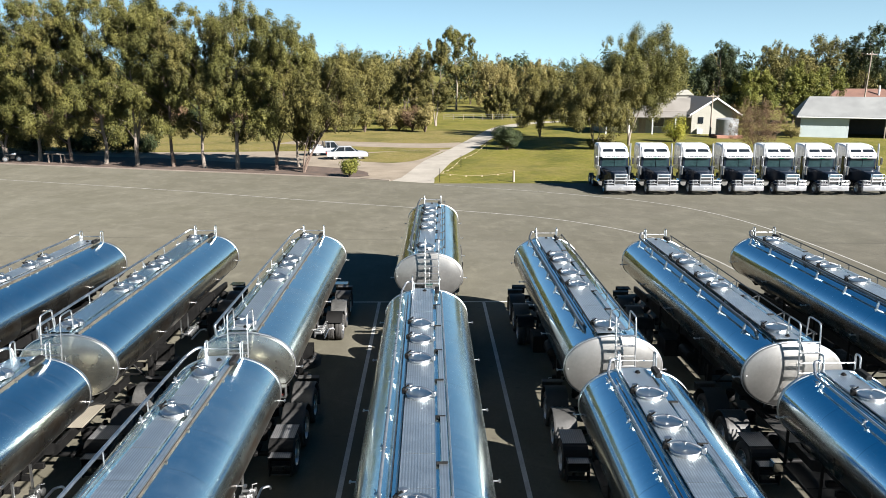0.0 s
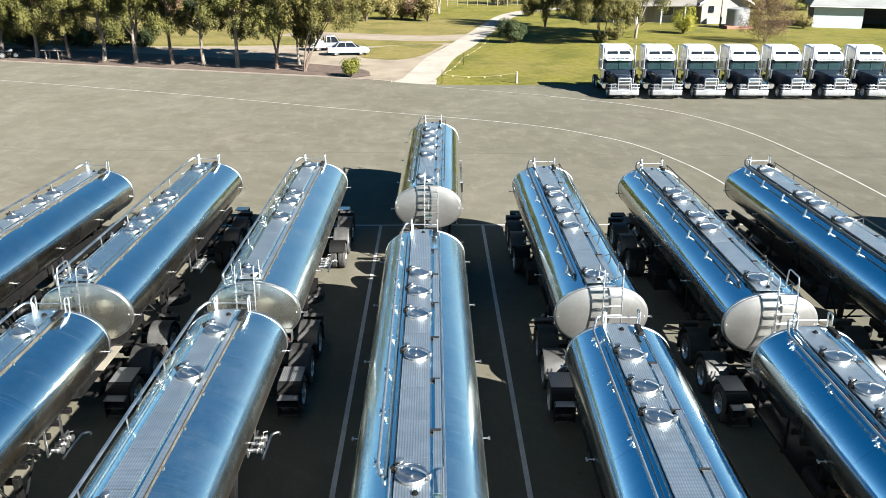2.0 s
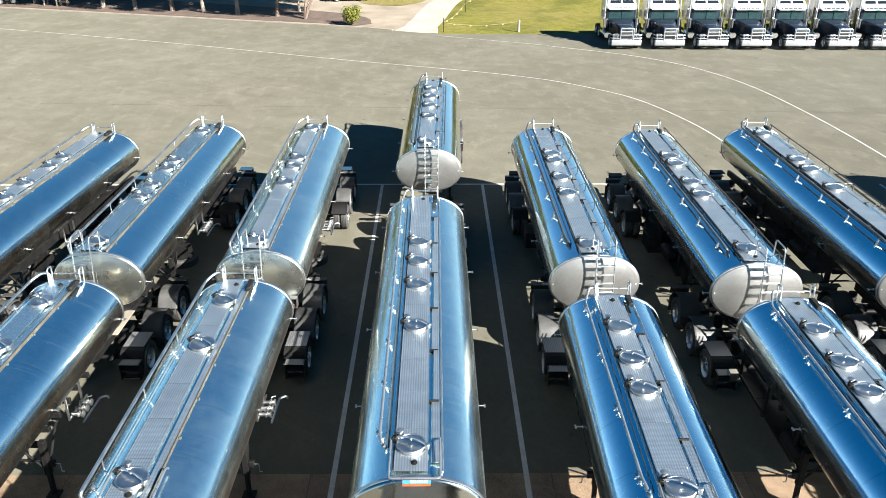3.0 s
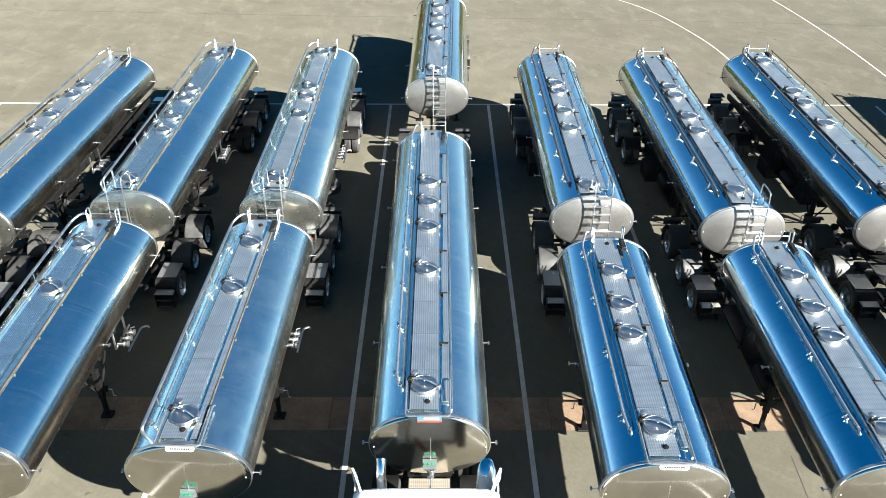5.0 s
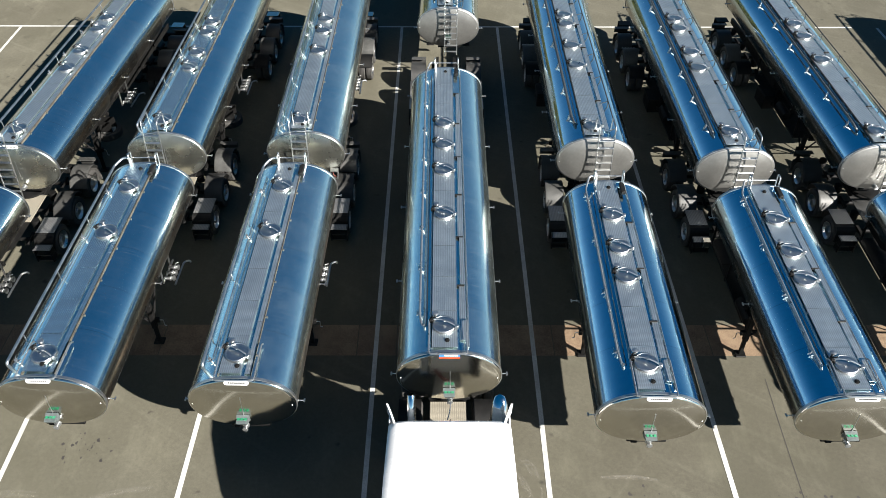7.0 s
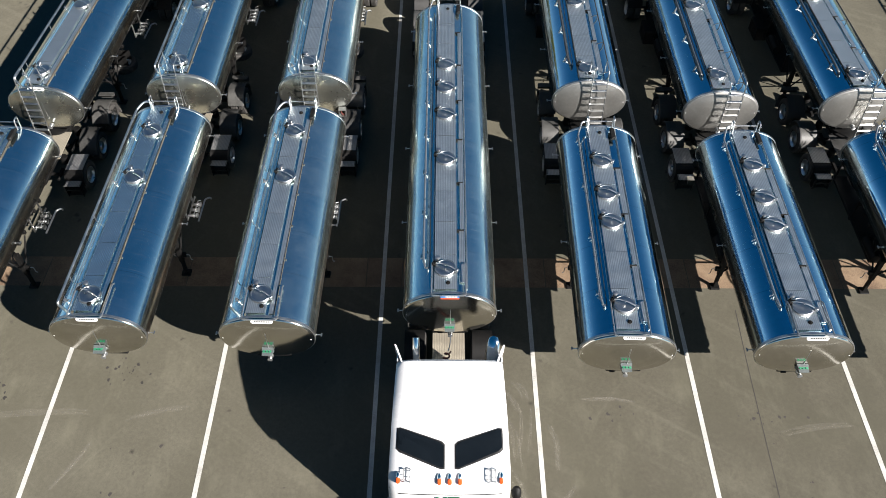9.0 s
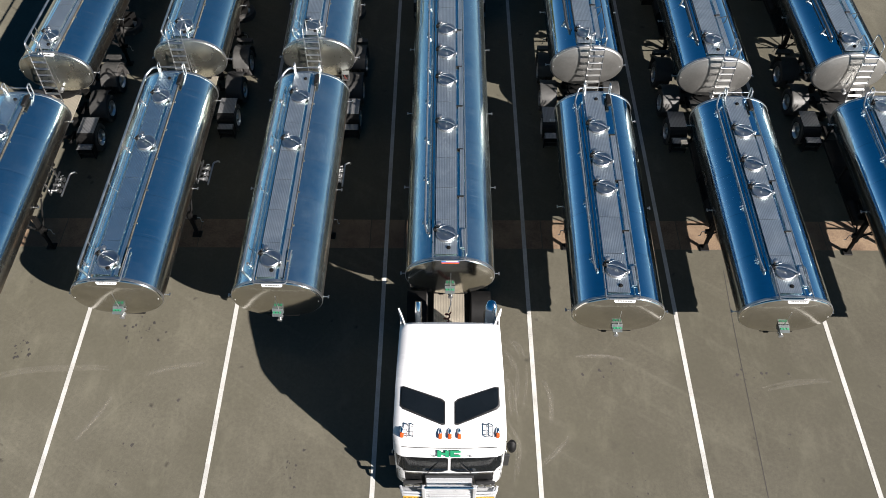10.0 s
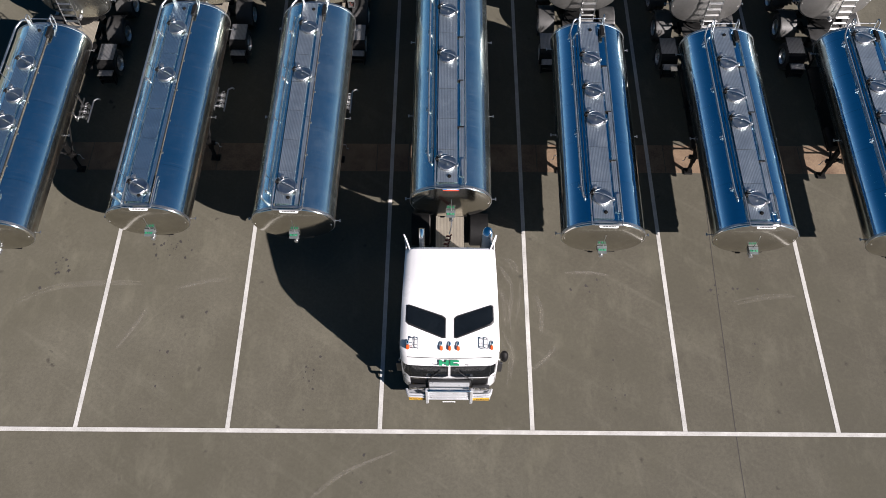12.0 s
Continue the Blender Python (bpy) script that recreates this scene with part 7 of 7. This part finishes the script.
    tree("gum_tree" if mt in (LEAF_GUM, LEAF_OLIVE) else "tree", x, y, h, sp, 60 + i, mt, bk, lab, n if n > 40000 else n * 2, sz if n > 40000 else sz * 0.85, b, st, (2.6, 0.0) if lab.startswith("large") else (0, 0), group=BEHIND, droop=1.4 if mt is LEAF_GOLD else 0.7, clump=0.2 if mt is LEAF_DARK or mt is LEAF_FRESH else 0.155)
tree("bare_tree", 42.6, 101.5, 5.8, 7.2, 95, LEAF_RED, BARK_DARK, "small twiggy tree with sparse reddish leaves", 20000, 0.15, 0.16, 7, droop=0.2, nlimb=24)
bush("lime_shrub", 35.2, 112.0, 3.9, 4.6, 101, LEAF_LIME, "rounded bright yellow-green shrub on the lawn", 4500, 0.26)
bush("dark_shrub", 10.0, 100.7, 3.7, 4.4, 102, LEAF_DARK, "dense dark shrub beside the gravel track", 15000, 0.24)
bush("green_shrub", -7.7, 73.3, 2.1, 2.7, 103, LEAF_FRESH, "leafy green shrub at the yard's edge", 3400, 0.2)
bush("garden_shrub", 55.2, 119.2, 2.4, 3.4, 104, LEAF_GOLD, "shrub with orange and yellow leaves by the shed", 2200, 0.24)
SCRUB = "bushy scrub beyond the dirt ground"
rb = random.Random(31)
for i in range(11):
    mt = (LEAF_GOLD, LEAF_OLIVE, LEAF_GOLD, LEAF_GOLD, LEAF_RED)[i % 5]
    bush("shrub", -24.0 + 2.3 * i + rb.uniform(-0.7, 0.7), 131 + rb.uniform(-2, 3), rb.uniform(4.4, 6.0), rb.uniform(4.4, 5.8), 110 + i, mt, "reddish twiggy shrub in the scrub" if mt is LEAF_RED else "bushy olive-brown shrub in the scrub", 4200, 0.34, SCRUB)
for i in range(13):
    mt = (LEAF_OLIVE, LEAF_RED, LEAF_DARK)[i % 3]
    bush("shrub", -72.0 + 3.9 * i + rb.uniform(-1, 1), 136 + rb.uniform(-4, 6), rb.uniform(3.2, 5.0), rb.uniform(4.8, 6.6), 130 + i, mt, "reddish twiggy shrub in the scrub" if mt is LEAF_RED else "bushy olive-brown shrub in the scrub", 3600, 0.38, SCRUB)
# dark undergrowth, all in the darkest leaf so its colour carries tree shade
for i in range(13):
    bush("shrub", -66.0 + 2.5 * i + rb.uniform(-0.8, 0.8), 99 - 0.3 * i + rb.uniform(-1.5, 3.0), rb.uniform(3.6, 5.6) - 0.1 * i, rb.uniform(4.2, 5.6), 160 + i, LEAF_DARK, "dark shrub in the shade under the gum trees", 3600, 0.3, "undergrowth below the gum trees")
for i, (x, y, h, w, mt) in enumerate(((16.5, 140, 2.6, 4, LEAF_OLIVE), (21.5, 101.0, 1.5, 2.4, LEAF_OLIVE), (24.0, 104.5, 1.8, 2.8, LEAF_OLIVE))):
    bush("shrub", x, y, h, w, 150 + i, mt, "low shrub at the foot of the gum trees", 3000, 0.26, "low shrubs on the lawn")

# woods on the horizon
rng = np.random.default_rng(7)
C, R = [], []
for i in range(420):
    d = 240 + 420 * rng.random() ** 1.3
    a = radians(-50 + 100 * rng.random())
    h = 9 + 8 * rng.random() + 0.006 * d
    w = 6 + 6 * rng.random()
    x, y = d * math.sin(a), d * math.cos(a)
    for k in range(9):
        q = rng.random(3)
        C.append((x + (q[0] - 0.5) * w, y + (q[1] - 0.5) * w, h * (0.2 + 0.68 * q[2])))
        s = w * (0.2 + 0.12 * rng.random())
        R.append((s, s, s * 0.9))
far = put("far_woods", quads_mesh("far_woods", leaves(rng, np.array(C), np.array(R), 130000, 1.5, 0.3), LEAF_DARK))
tagged(far, "dark woods along the flat horizon", "woods", kind="stuff")

# ---- buildings ----
def slab_poly(bm, pts, t):
    """A thin plate from a planar outline, t thick along its normal."""
    f = bm.faces.new([bm.verts.new(p) for p in pts])
    bm.normal_update()
    n = f.normal.copy()
    r = bmesh.ops.extrude_face_region(bm, geom=[f])
    bmesh.ops.translate(bm, verts=[v for v in r["geom"] if isinstance(v, bmesh.types.BMVert)], vec=n * t)


house = thing("house", pose(-1.8, -11.2, -0.07) @ Matrix.Scale(1.09, 4), "cream weatherboard house with grey iron roof", "house")
bm = bmx()
loft(bm, [[(40.2, y, 0), (46.8, y, 0), (46.8, y, 3.1), (43.5, y, 5.2), (40.2, y, 3.1)] for y in (126.0, 137.0)])
gable = part("wall", bm, BOARD, house, "cream weatherboard gable wall", smooth=False)
for z in [0.3 + 0.3 * i for i in range(10)]:
    bm = bmx()
    box(bm, 40.22, 46.78, 125.975, 126.0, z - 0.012, z + 0.012)
    part("board_edge", bm, BOARD, gable, smooth=False)
bm = bmx()
slab_poly(bm, [(39.7, 125.3, 2.85), (39.7, 137.5, 2.85), (43.5, 137.5, 5.32), (43.5, 125.3, 5.32)], 0.08)
part("roof", bm, HOUSE_IRON, house, smooth=False)
bm = bmx()
slab_poly(bm, [(47.3, 137.5, 2.85), (47.3, 125.3, 2.85), (43.5, 125.3, 5.32), (43.5, 137.5, 5.32)], 0.08)
part("roof", bm, HOUSE_IRON, house, smooth=False)
for s in (-1, 1):
    bm = bmx()
    slab_poly(bm, [(43.5, 125.2, 5.4), (43.5, 125.2, 5.15), (43.5 + s * 3.85, 125.2, 2.68), (43.5 + s * 3.85, 125.2, 2.93)], 0.06)
    part("bargeboard", bm, WHITE_PLATE, house, smooth=False)
bm = bmx()
loft(bm, [[(x, 128.2, 0), (x, 136, 0), (x, 136, 2.9), (x, 132.1, 4.9), (x, 128.2, 2.9)] for x in (27.5, 40.2)])
part("wall", bm, BOARD, house, "cream weatherboard wing", smooth=False)
for q in ([(27.0, 125.6, 2.45), (40.0, 125.6, 2.45), (40.0, 128.4, 3.1), (27.0, 128.4, 3.1)], [(27.0, 128.35, 3.12), (40.6, 128.35, 3.12), (41.8, 132.1, 5.05), (27.0, 132.1, 5.05)], [(41.8, 132.1, 5.05), (40.6, 136.4, 2.95), (27.0, 136.4, 2.95), (27.0, 132.1, 5.05)]):
    bm = bmx()
    slab_poly(bm, q, 0.07)
    part("roof", bm, HOUSE_IRON, house, smooth=False)
for x in (27.6, 31.0, 34.4, 37.8):
    bm = bmx()
    box(bm, x - 0.06, x + 0.06, 125.75, 125.87, 0, 2.5)
    part("verandah_post", bm, WHITE_PLATE, house, smooth=False)
for x in (30.0, 36.0):
    bm = bmx()
    box(bm, x - 0.8, x + 0.8, 128.12, 128.21, 0.9, 2.3)
    w = part("window", bm, WHITE_PLATE, house, smooth=False)
    bm = bmx()
    box(bm, x - 0.72, x + 0.72, 128.09, 128.125, 0.98, 2.22)
    part("pane", bm, GLASS, w, smooth=False)
bm = bmx()
box(bm, 33.0, 34.0, 128.1, 128.22, 0.0, 2.1)
part("door", bm, WOOD, house, smooth=False)
bm = bmx()
box(bm, 41.2, 41.9, 125.9, 126.02, 1.6, 2.5)
part("window", bm, GLASS, house, smooth=False)
bm = bmx()
box(bm, 40.9, 41.7, 125.4, 125.95, 0.1, 0.8, 0.03)
part("air_conditioner", bm, WHITE_PLATE, house, smooth=False)
bm = bmx()
box(bm, 40.5, 43.6, 137.4, 139.8, 0, 5.3)
slab_poly(bm, [(40.2, 137.2, 5.3), (43.9, 137.2, 5.3), (43.9, 140.2, 6.0), (40.2, 140.2, 6.0)], 0.1)
part("rear_wing", bm, BOARD, house, smooth=False)
bm = bmx()
box(bm, 34.2, 34.9, 131.7, 132.5, 4.3, 5.7, 0.02)
part("chimney", bm, BRICK, house, smooth=False)

tank = thing("water_tank", pose(45.4, 119.6, -0.07), "round corrugated galvanised rainwater tank on a brick base", "water tank")
bm = bmx()
prof = []
for i in range(26):
    prof.append((1.62 + (0.018 if i % 2 else 0.0), 0.45 + 2.35 * i / 25))
lathe(bm, prof + [(1.5, 2.85), (0.1, 3.05)], Matrix.Identity(4), 40)
part("tank", bm, GALV, tank)
bm = bmx()
box(bm, -2.1, 1.9, -1.8, 1.8, 0, 0.45, 0.03)
part("base", bm, BRICK, tank, smooth=False)

shed = thing("farm_shed", pose(57.3, 121.0, -0.07, 0, 0, -19), "long pale green iron shed with open dark bays", "shed")
bm = bmx()
box(bm, 0, 6.8, 0, 0.15, 0, 3.25)
front = part("wall", bm, SHEETING, shed, "pale green sheet-iron wall", smooth=False)
for i in range(34):
    bm = bmx()
    box(bm, 0.1 + 0.2 * i - 0.015, 0.1 + 0.2 * i + 0.015, -0.006, 0.0, 0, 3.2)
    part("rib", bm, SHEETING, front, smooth=False)
for q in ((0.0, 0.15, 0.15, 9.0), (25.8, 26.0, 0.0, 9.0), (0.15, 25.8, 8.85, 9.0)):
    bm = bmx()
    box(bm, q[0], q[1], q[2], q[3], 0, 3.25)
    part("wall", bm, SHADE_INSIDE, shed, smooth=False)
bm = bmx()
slab_poly(bm, [(-0.7, -0.6, 3.12), (26.6, -0.6, 3.12), (26.6, 4.5, 6.0), (1.4, 4.5, 6.0)], 0.08)
part("roof", bm, IRON, shed, smooth=False)
bm = bmx()
slab_poly(bm, [(26.6, 9.6, 3.12), (-0.7, 9.6, 3.12), (1.4, 4.5, 6.0), (26.6, 4.5, 6.0)], 0.08)
part("roof", bm, IRON, shed, smooth=False)
bm = bmx()
slab_poly(bm, [(-0.7, 9.6, 3.12), (-0.7, -0.6, 3.12), (1.4, 4.5, 6.0)], 0.06)
part("roof", bm, IRON, shed, smooth=False)
bm = bmx()
box(bm, -0.7, 26.6, -0.72, -0.58, 3.0, 3.14, 0.02)
part("gutter", bm, WHITE_PLATE, shed, smooth=False)
for x in (11.8, 16.2, 20.6):
    bm = bmx()
    box(bm, x - 0.08, x + 0.08, 0, 0.16, 0, 3.2)
    part("post", bm, WOOD, shed, smooth=False)
bm = bmx()
box(bm, 6.8, 25.8, 0.0, 0.12, 2.9, 3.25)
part("beam", bm, SHEETING, shed, smooth=False)

red = thing("brick_house", pose(91, 168, -0.07, 0, 0, -10), "brick house with hipped terracotta roof", "house")
bm = bmx()
box(bm, -9, 9, -5, 5, 0, 3)
part("wall", bm, BRICK, red, smooth=False)
bm = bmx()
v = [bm.verts.new(p) for p in ((-9.8, -5.8, 2.9), (9.8, -5.8, 2.9), (9.8, 5.8, 2.9), (-9.8, 5.8, 2.9), (-4.5, 0, 6.3), (4.5, 0, 6.3))]
for f in ((0, 1, 5, 4), (1, 2, 5), (2, 3, 4, 5), (3, 0, 4), (0, 3, 2, 1)):
    bm.faces.new([v[i] for i in f])
part("roof", bm, TERRA, red, smooth=False)
bm = bmx()
tube(bm, [(3, -2, 4.0), (3, -2, 7.0)], 0.2, 8)
part("flue", bm, WHITE_PLATE, red)
for x in (-5, 0, 5):
    bm = bmx()
    box(bm, x - 0.9, x + 0.9, -5.05, -4.98, 0.9, 2.3)
    part("window", bm, GLASS, red, smooth=False)


def power_pole(x, y, h, lean=0.0):
    p = thing("power_pole", pose(x, y, -0.07, 0, lean, 0), "grey timber power pole with crossarm", "power pole")
    bm = bmx()
    tube(bm, [(0, 0, 0), (0, 0, h)], [0.16, 0.1], 10)
    part("pole", bm, WOOD, p)
    bm = bmx()
    box(bm, -1.0, 1.0, -0.12, -0.02, h - 0.6, h - 0.48)
    part("crossarm", bm, WOOD, p, smooth=False)
    for k in (-0.9, -0.3, 0.3, 0.9):
        bm = bmx()
        lathe(bm, [(0.05, 0), (0.06, 0.06), (0.03, 0.12)], pose(k, -0.07, h - 0.48), 8)
        part("insulator", bm, WHITE_PLATE, p)


power_pole(80.5, 147.0, 13.5, 3.0)
power_pole(44.0, 122.8, 6.6)

# wire fence across the far lawn
fence = thing("wire_fence", pose(0, 0, -0.07), "post and wire paddock fence on the far lawn", "fence")
for i in range(16):
    bm = bmx()
    tube(bm, [(3 + i * 2.0, 163 + 0.15 * i, 0), (3 + i * 2.0, 163 + 0.15 * i, 1.25)], 0.05, 6)
    part("post", bm, WOOD, fence)
for z in (0.35, 0.7, 1.1):
    bm = bmx()
    tube(bm, [(3, 163, z), (33, 165.25, z)], 0.012, 4)
    part("wire", bm, GALV, fence)

# taped posts along the track
post_thing = thing("timber_post", pose(7.7, 69.9, -0.07), "short pale timber post on the lawn", "post")
bm = bmx()
tube(bm, [(0, 0, 0), (0.0, 0, 1.05)], [0.11, 0.1], 10)
part("post", bm, WOOD, post_thing)
stakes = [(0.9, 69.8), (3.3, 81.5), (7.2, 99.0)]
for i, (x, y) in enumerate(stakes):
    s = thing("steel_stake", pose(x, y, -0.07), "thin dark steel fence stake", "stake", "stakes along the track")
    bm = bmx()
    tube(bm, [(0, 0, 0), (0, 0, 1.25)], 0.03, 5)
    part("stake", bm, BLACK, s)
tp = thing("warning_tape", pose(0, 0, 0), "sagging orange and white warning tape with flags", "tape")
for (a, za), (b, zb) in ((((0.9, 69.8), 0.75), ((7.7, 69.9), 0.85)), (((0.9, 69.8), 0.8), ((3.3, 81.5), 0.8)), (((3.3, 81.5), 0.8), ((7.2, 99.0), 0.8))):
    bm = bmx()
    n = 14
    pts = [(a[0] + (b[0] - a[0]) * i / n, a[1] + (b[1] - a[1]) * i / n, za + (zb - za) * i / n - 0.28 * math.sin(math.pi * i / n)) for i in range(n + 1)]
    tube(bm, pts, 0.012, 4)
    part("tape", bm, TAPE, tp)
    for i in range(2, n, 3):
        bm = bmx()
        p = pts[i]
        box(bm, p[0] - 0.07, p[0] + 0.07, p[1] - 0.006, p[1] + 0.006, p[2] - 0.11, p[2])
        part("flag", bm, TAPE, tp, smooth=False)

# ---- cars and small things by the trees ----
def car_body(bm, prof, half, tuck):
    rings = []
    for x in (-1.0, -0.97, -0.88, -0.5, 0, 0.5, 0.88, 0.97, 1.0):
        e = abs(x) ** 6
        rings.append([(y * (1 - 0.02 * e), half * x * (1 - tuck * max(0.0, (z - 0.85)) / 0.6), z - 0.05 * e * (1 if z > 0.6 else -0.6)) for y, z in prof])
    loft(bm, rings)


def car(name, m, label, ute):
    t = thing(name, m, label, "car", "cars on the dirt")
    low = [(-2.35, 0.35), (-2.4, 0.55), (-2.35, 0.92), (-1.0, 0.97), (0.9, 0.95), (1.9, 0.86), (2.3, 0.74), (2.38, 0.5), (2.3, 0.28)]
    bm = bmx()
    car_body(bm, low, 0.91, 0.0)
    part("body", bm, COAT_SILVER, t, "white painted car body", angle=30)
    top = [(-0.55, 0.93), (-0.45, 1.5), (-0.2, 1.62), (0.5, 1.62), (0.75, 1.52), (1.35, 0.93)] if ute else [(-1.85, 0.94), (-1.1, 1.36), (-0.6, 1.44), (0.1, 1.43), (0.6, 1.3), (1.25, 0.93)]
    bm = bmx()
    car_body(bm, top, 0.84, 0.22)
    part("cabin", bm, GLASS, t, "dark glazed cabin")
    bm = bmx()
    a, b = (-0.42, 0.62) if ute else (-1.05, 0.42)
    zt = 1.63 if ute else 1.44
    box(bm, a, b, -0.62, 0.62, zt - 0.05, zt + 0.02, 0.03, 2)
    part("roof", bm, COAT_SILVER, t)
    for y in (-1, 1):
        for xx in (a + 0.02, (a + b) / 2, b):
            bm = bmx()
            tube(bm, [(xx + (0.5 if xx == b else (-0.45 if xx == a + 0.02 and not ute else 0.0)), y * 0.85, 0.93), (xx, y * 0.66, zt - 0.03)], 0.035, 6)
            part("pillar", bm, COAT_SILVER, t)
        for xx in (-1.4, 1.42):
            w = put("wheel", cached("rim_alloy", make_rim, ALLOY), t, pose(xx, y * 0.80, 0.33, 0, 0, 90 * y) @ Matrix.Scale(0.65, 4), "small alloy wheel")
            put("tyre", cached("tyre", make_tyre, RUBBER), w, None, "black rubber tyre")
        bm = bmx()
        box(bm, 2.26, 2.36, y * 0.62 - 0.2, y * 0.62 + 0.2, 0.6, 0.74, 0.03)
        part("headlight", bm, CHROME, t)
        bm = bmx()
        box(bm, -2.42, -2.34, y * 0.68 - 0.15, y * 0.68 + 0.15, 0.68, 0.84, 0.02)
        part("tail_light", bm, RED, t)
    bm = bmx()
    box(bm, 2.3, 2.42, -0.8, 0.8, 0.34, 0.5, 0.04)
    part("bumper", bm, PLASTIC, t, smooth=False)
    if ute:
        for q in ((-2.35, -0.75, -0.9, -0.84), (-2.35, -0.75, 0.84, 0.9), (-2.36, -2.3, -0.84, 0.84)):
            bm = bmx()
            box(bm, *q, 0.93, 1.2, 0.02)
            part("tray_side", bm, COAT_SILVER, t, smooth=False)
        bm = bmx()
        for y in (-0.7, -0.25, 0.25, 0.7):
            tube(bm, [(-0.68, y, 0.95), (-0.68, y, 1.62)], 0.03, 6)
        tube(bm, [(-0.68, -0.7, 1.62), (-0.68, 0.7, 1.62)], 0.03, 6)
        part("headboard", bm, PLASTIC, t)
    return t


car("sedan", pose(-9.5, 89.4, -0.04, 0, 0, 10), "white sedan parked on bare dirt", False)
car("utility_truck", pose(-12.1, 93.6, -0.04, 0, 0, 12), "white utility with tray parked on dirt", True)

table = thing("picnic_table", pose(-41.0, 85.6, -0.04, 0, 0, -16), "dark timber table under the gum trees", "table")
for i in range(4):
    bm = bmx()
    box(bm, -1.3, 1.3, -0.4 + 0.2 * i, -0.22 + 0.2 * i, 0.92, 0.98, 0.008)
    part("plank", bm, WOOD, table, smooth=False)
for x in (-0.8, 0.8):
    for y in (-0.3, 0.3):
        bm = bmx()
        box(bm, x - 0.05, x + 0.05, y - 0.05, y + 0.05, 0, 0.92)
        part("leg", bm, WOOD, table, smooth=False)


def motorbike(x, y, turn):
    t = thing("motorbike", pose(x, y, -0.04, 0, 0, turn), "parked motorbike with dark frame and pale tank", "motorbike", "motorbikes under the trees")
    for xx in (-0.68, 0.68):
        w = put("wheel", cached("rim_alloy", make_rim, ALLOY), t, pose(xx, 0, 0.31, 0, 0, 90) @ Matrix.Diagonal((0.35, 0.6, 0.6, 1)))
        put("tyre", cached("tyre", make_tyre, RUBBER), w)
    bm = bmx()
    tube(bm, [(0.68, 0, 0.31), (0.42, 0, 0.95), (0.3, 0, 1.05)], 0.035, 6)
    tube(bm, [(0.4, 0, 0.8), (0.0, 0, 0.35), (-0.68, 0, 0.31)], 0.035, 6)
    box(bm, -0.2, 0.25, -0.14, 0.14, 0.3, 0.62, 0.05)
    part("frame", bm, BLACK, t)
    bm = bmx()
    box(bm, -0.02, 0.42, -0.14, 0.14, 0.72, 0.95, 0.07, 2)
    part("fuel_tank", bm, ALLOY, t)
    bm = bmx()
    box(bm, -0.72, 0.02, -0.13, 0.13, 0.72, 0.84, 0.05, 2)
    part("seat", bm, PLASTIC, t)
    bm = bmx()
    tube(bm, [(0.3, -0.38, 1.08), (0.36, 0, 1.05), (0.3, 0.38, 1.08)], 0.016, 6)
    part("handlebar", bm, TUBE, t)


motorbike(-46.2, 86.3, 20)
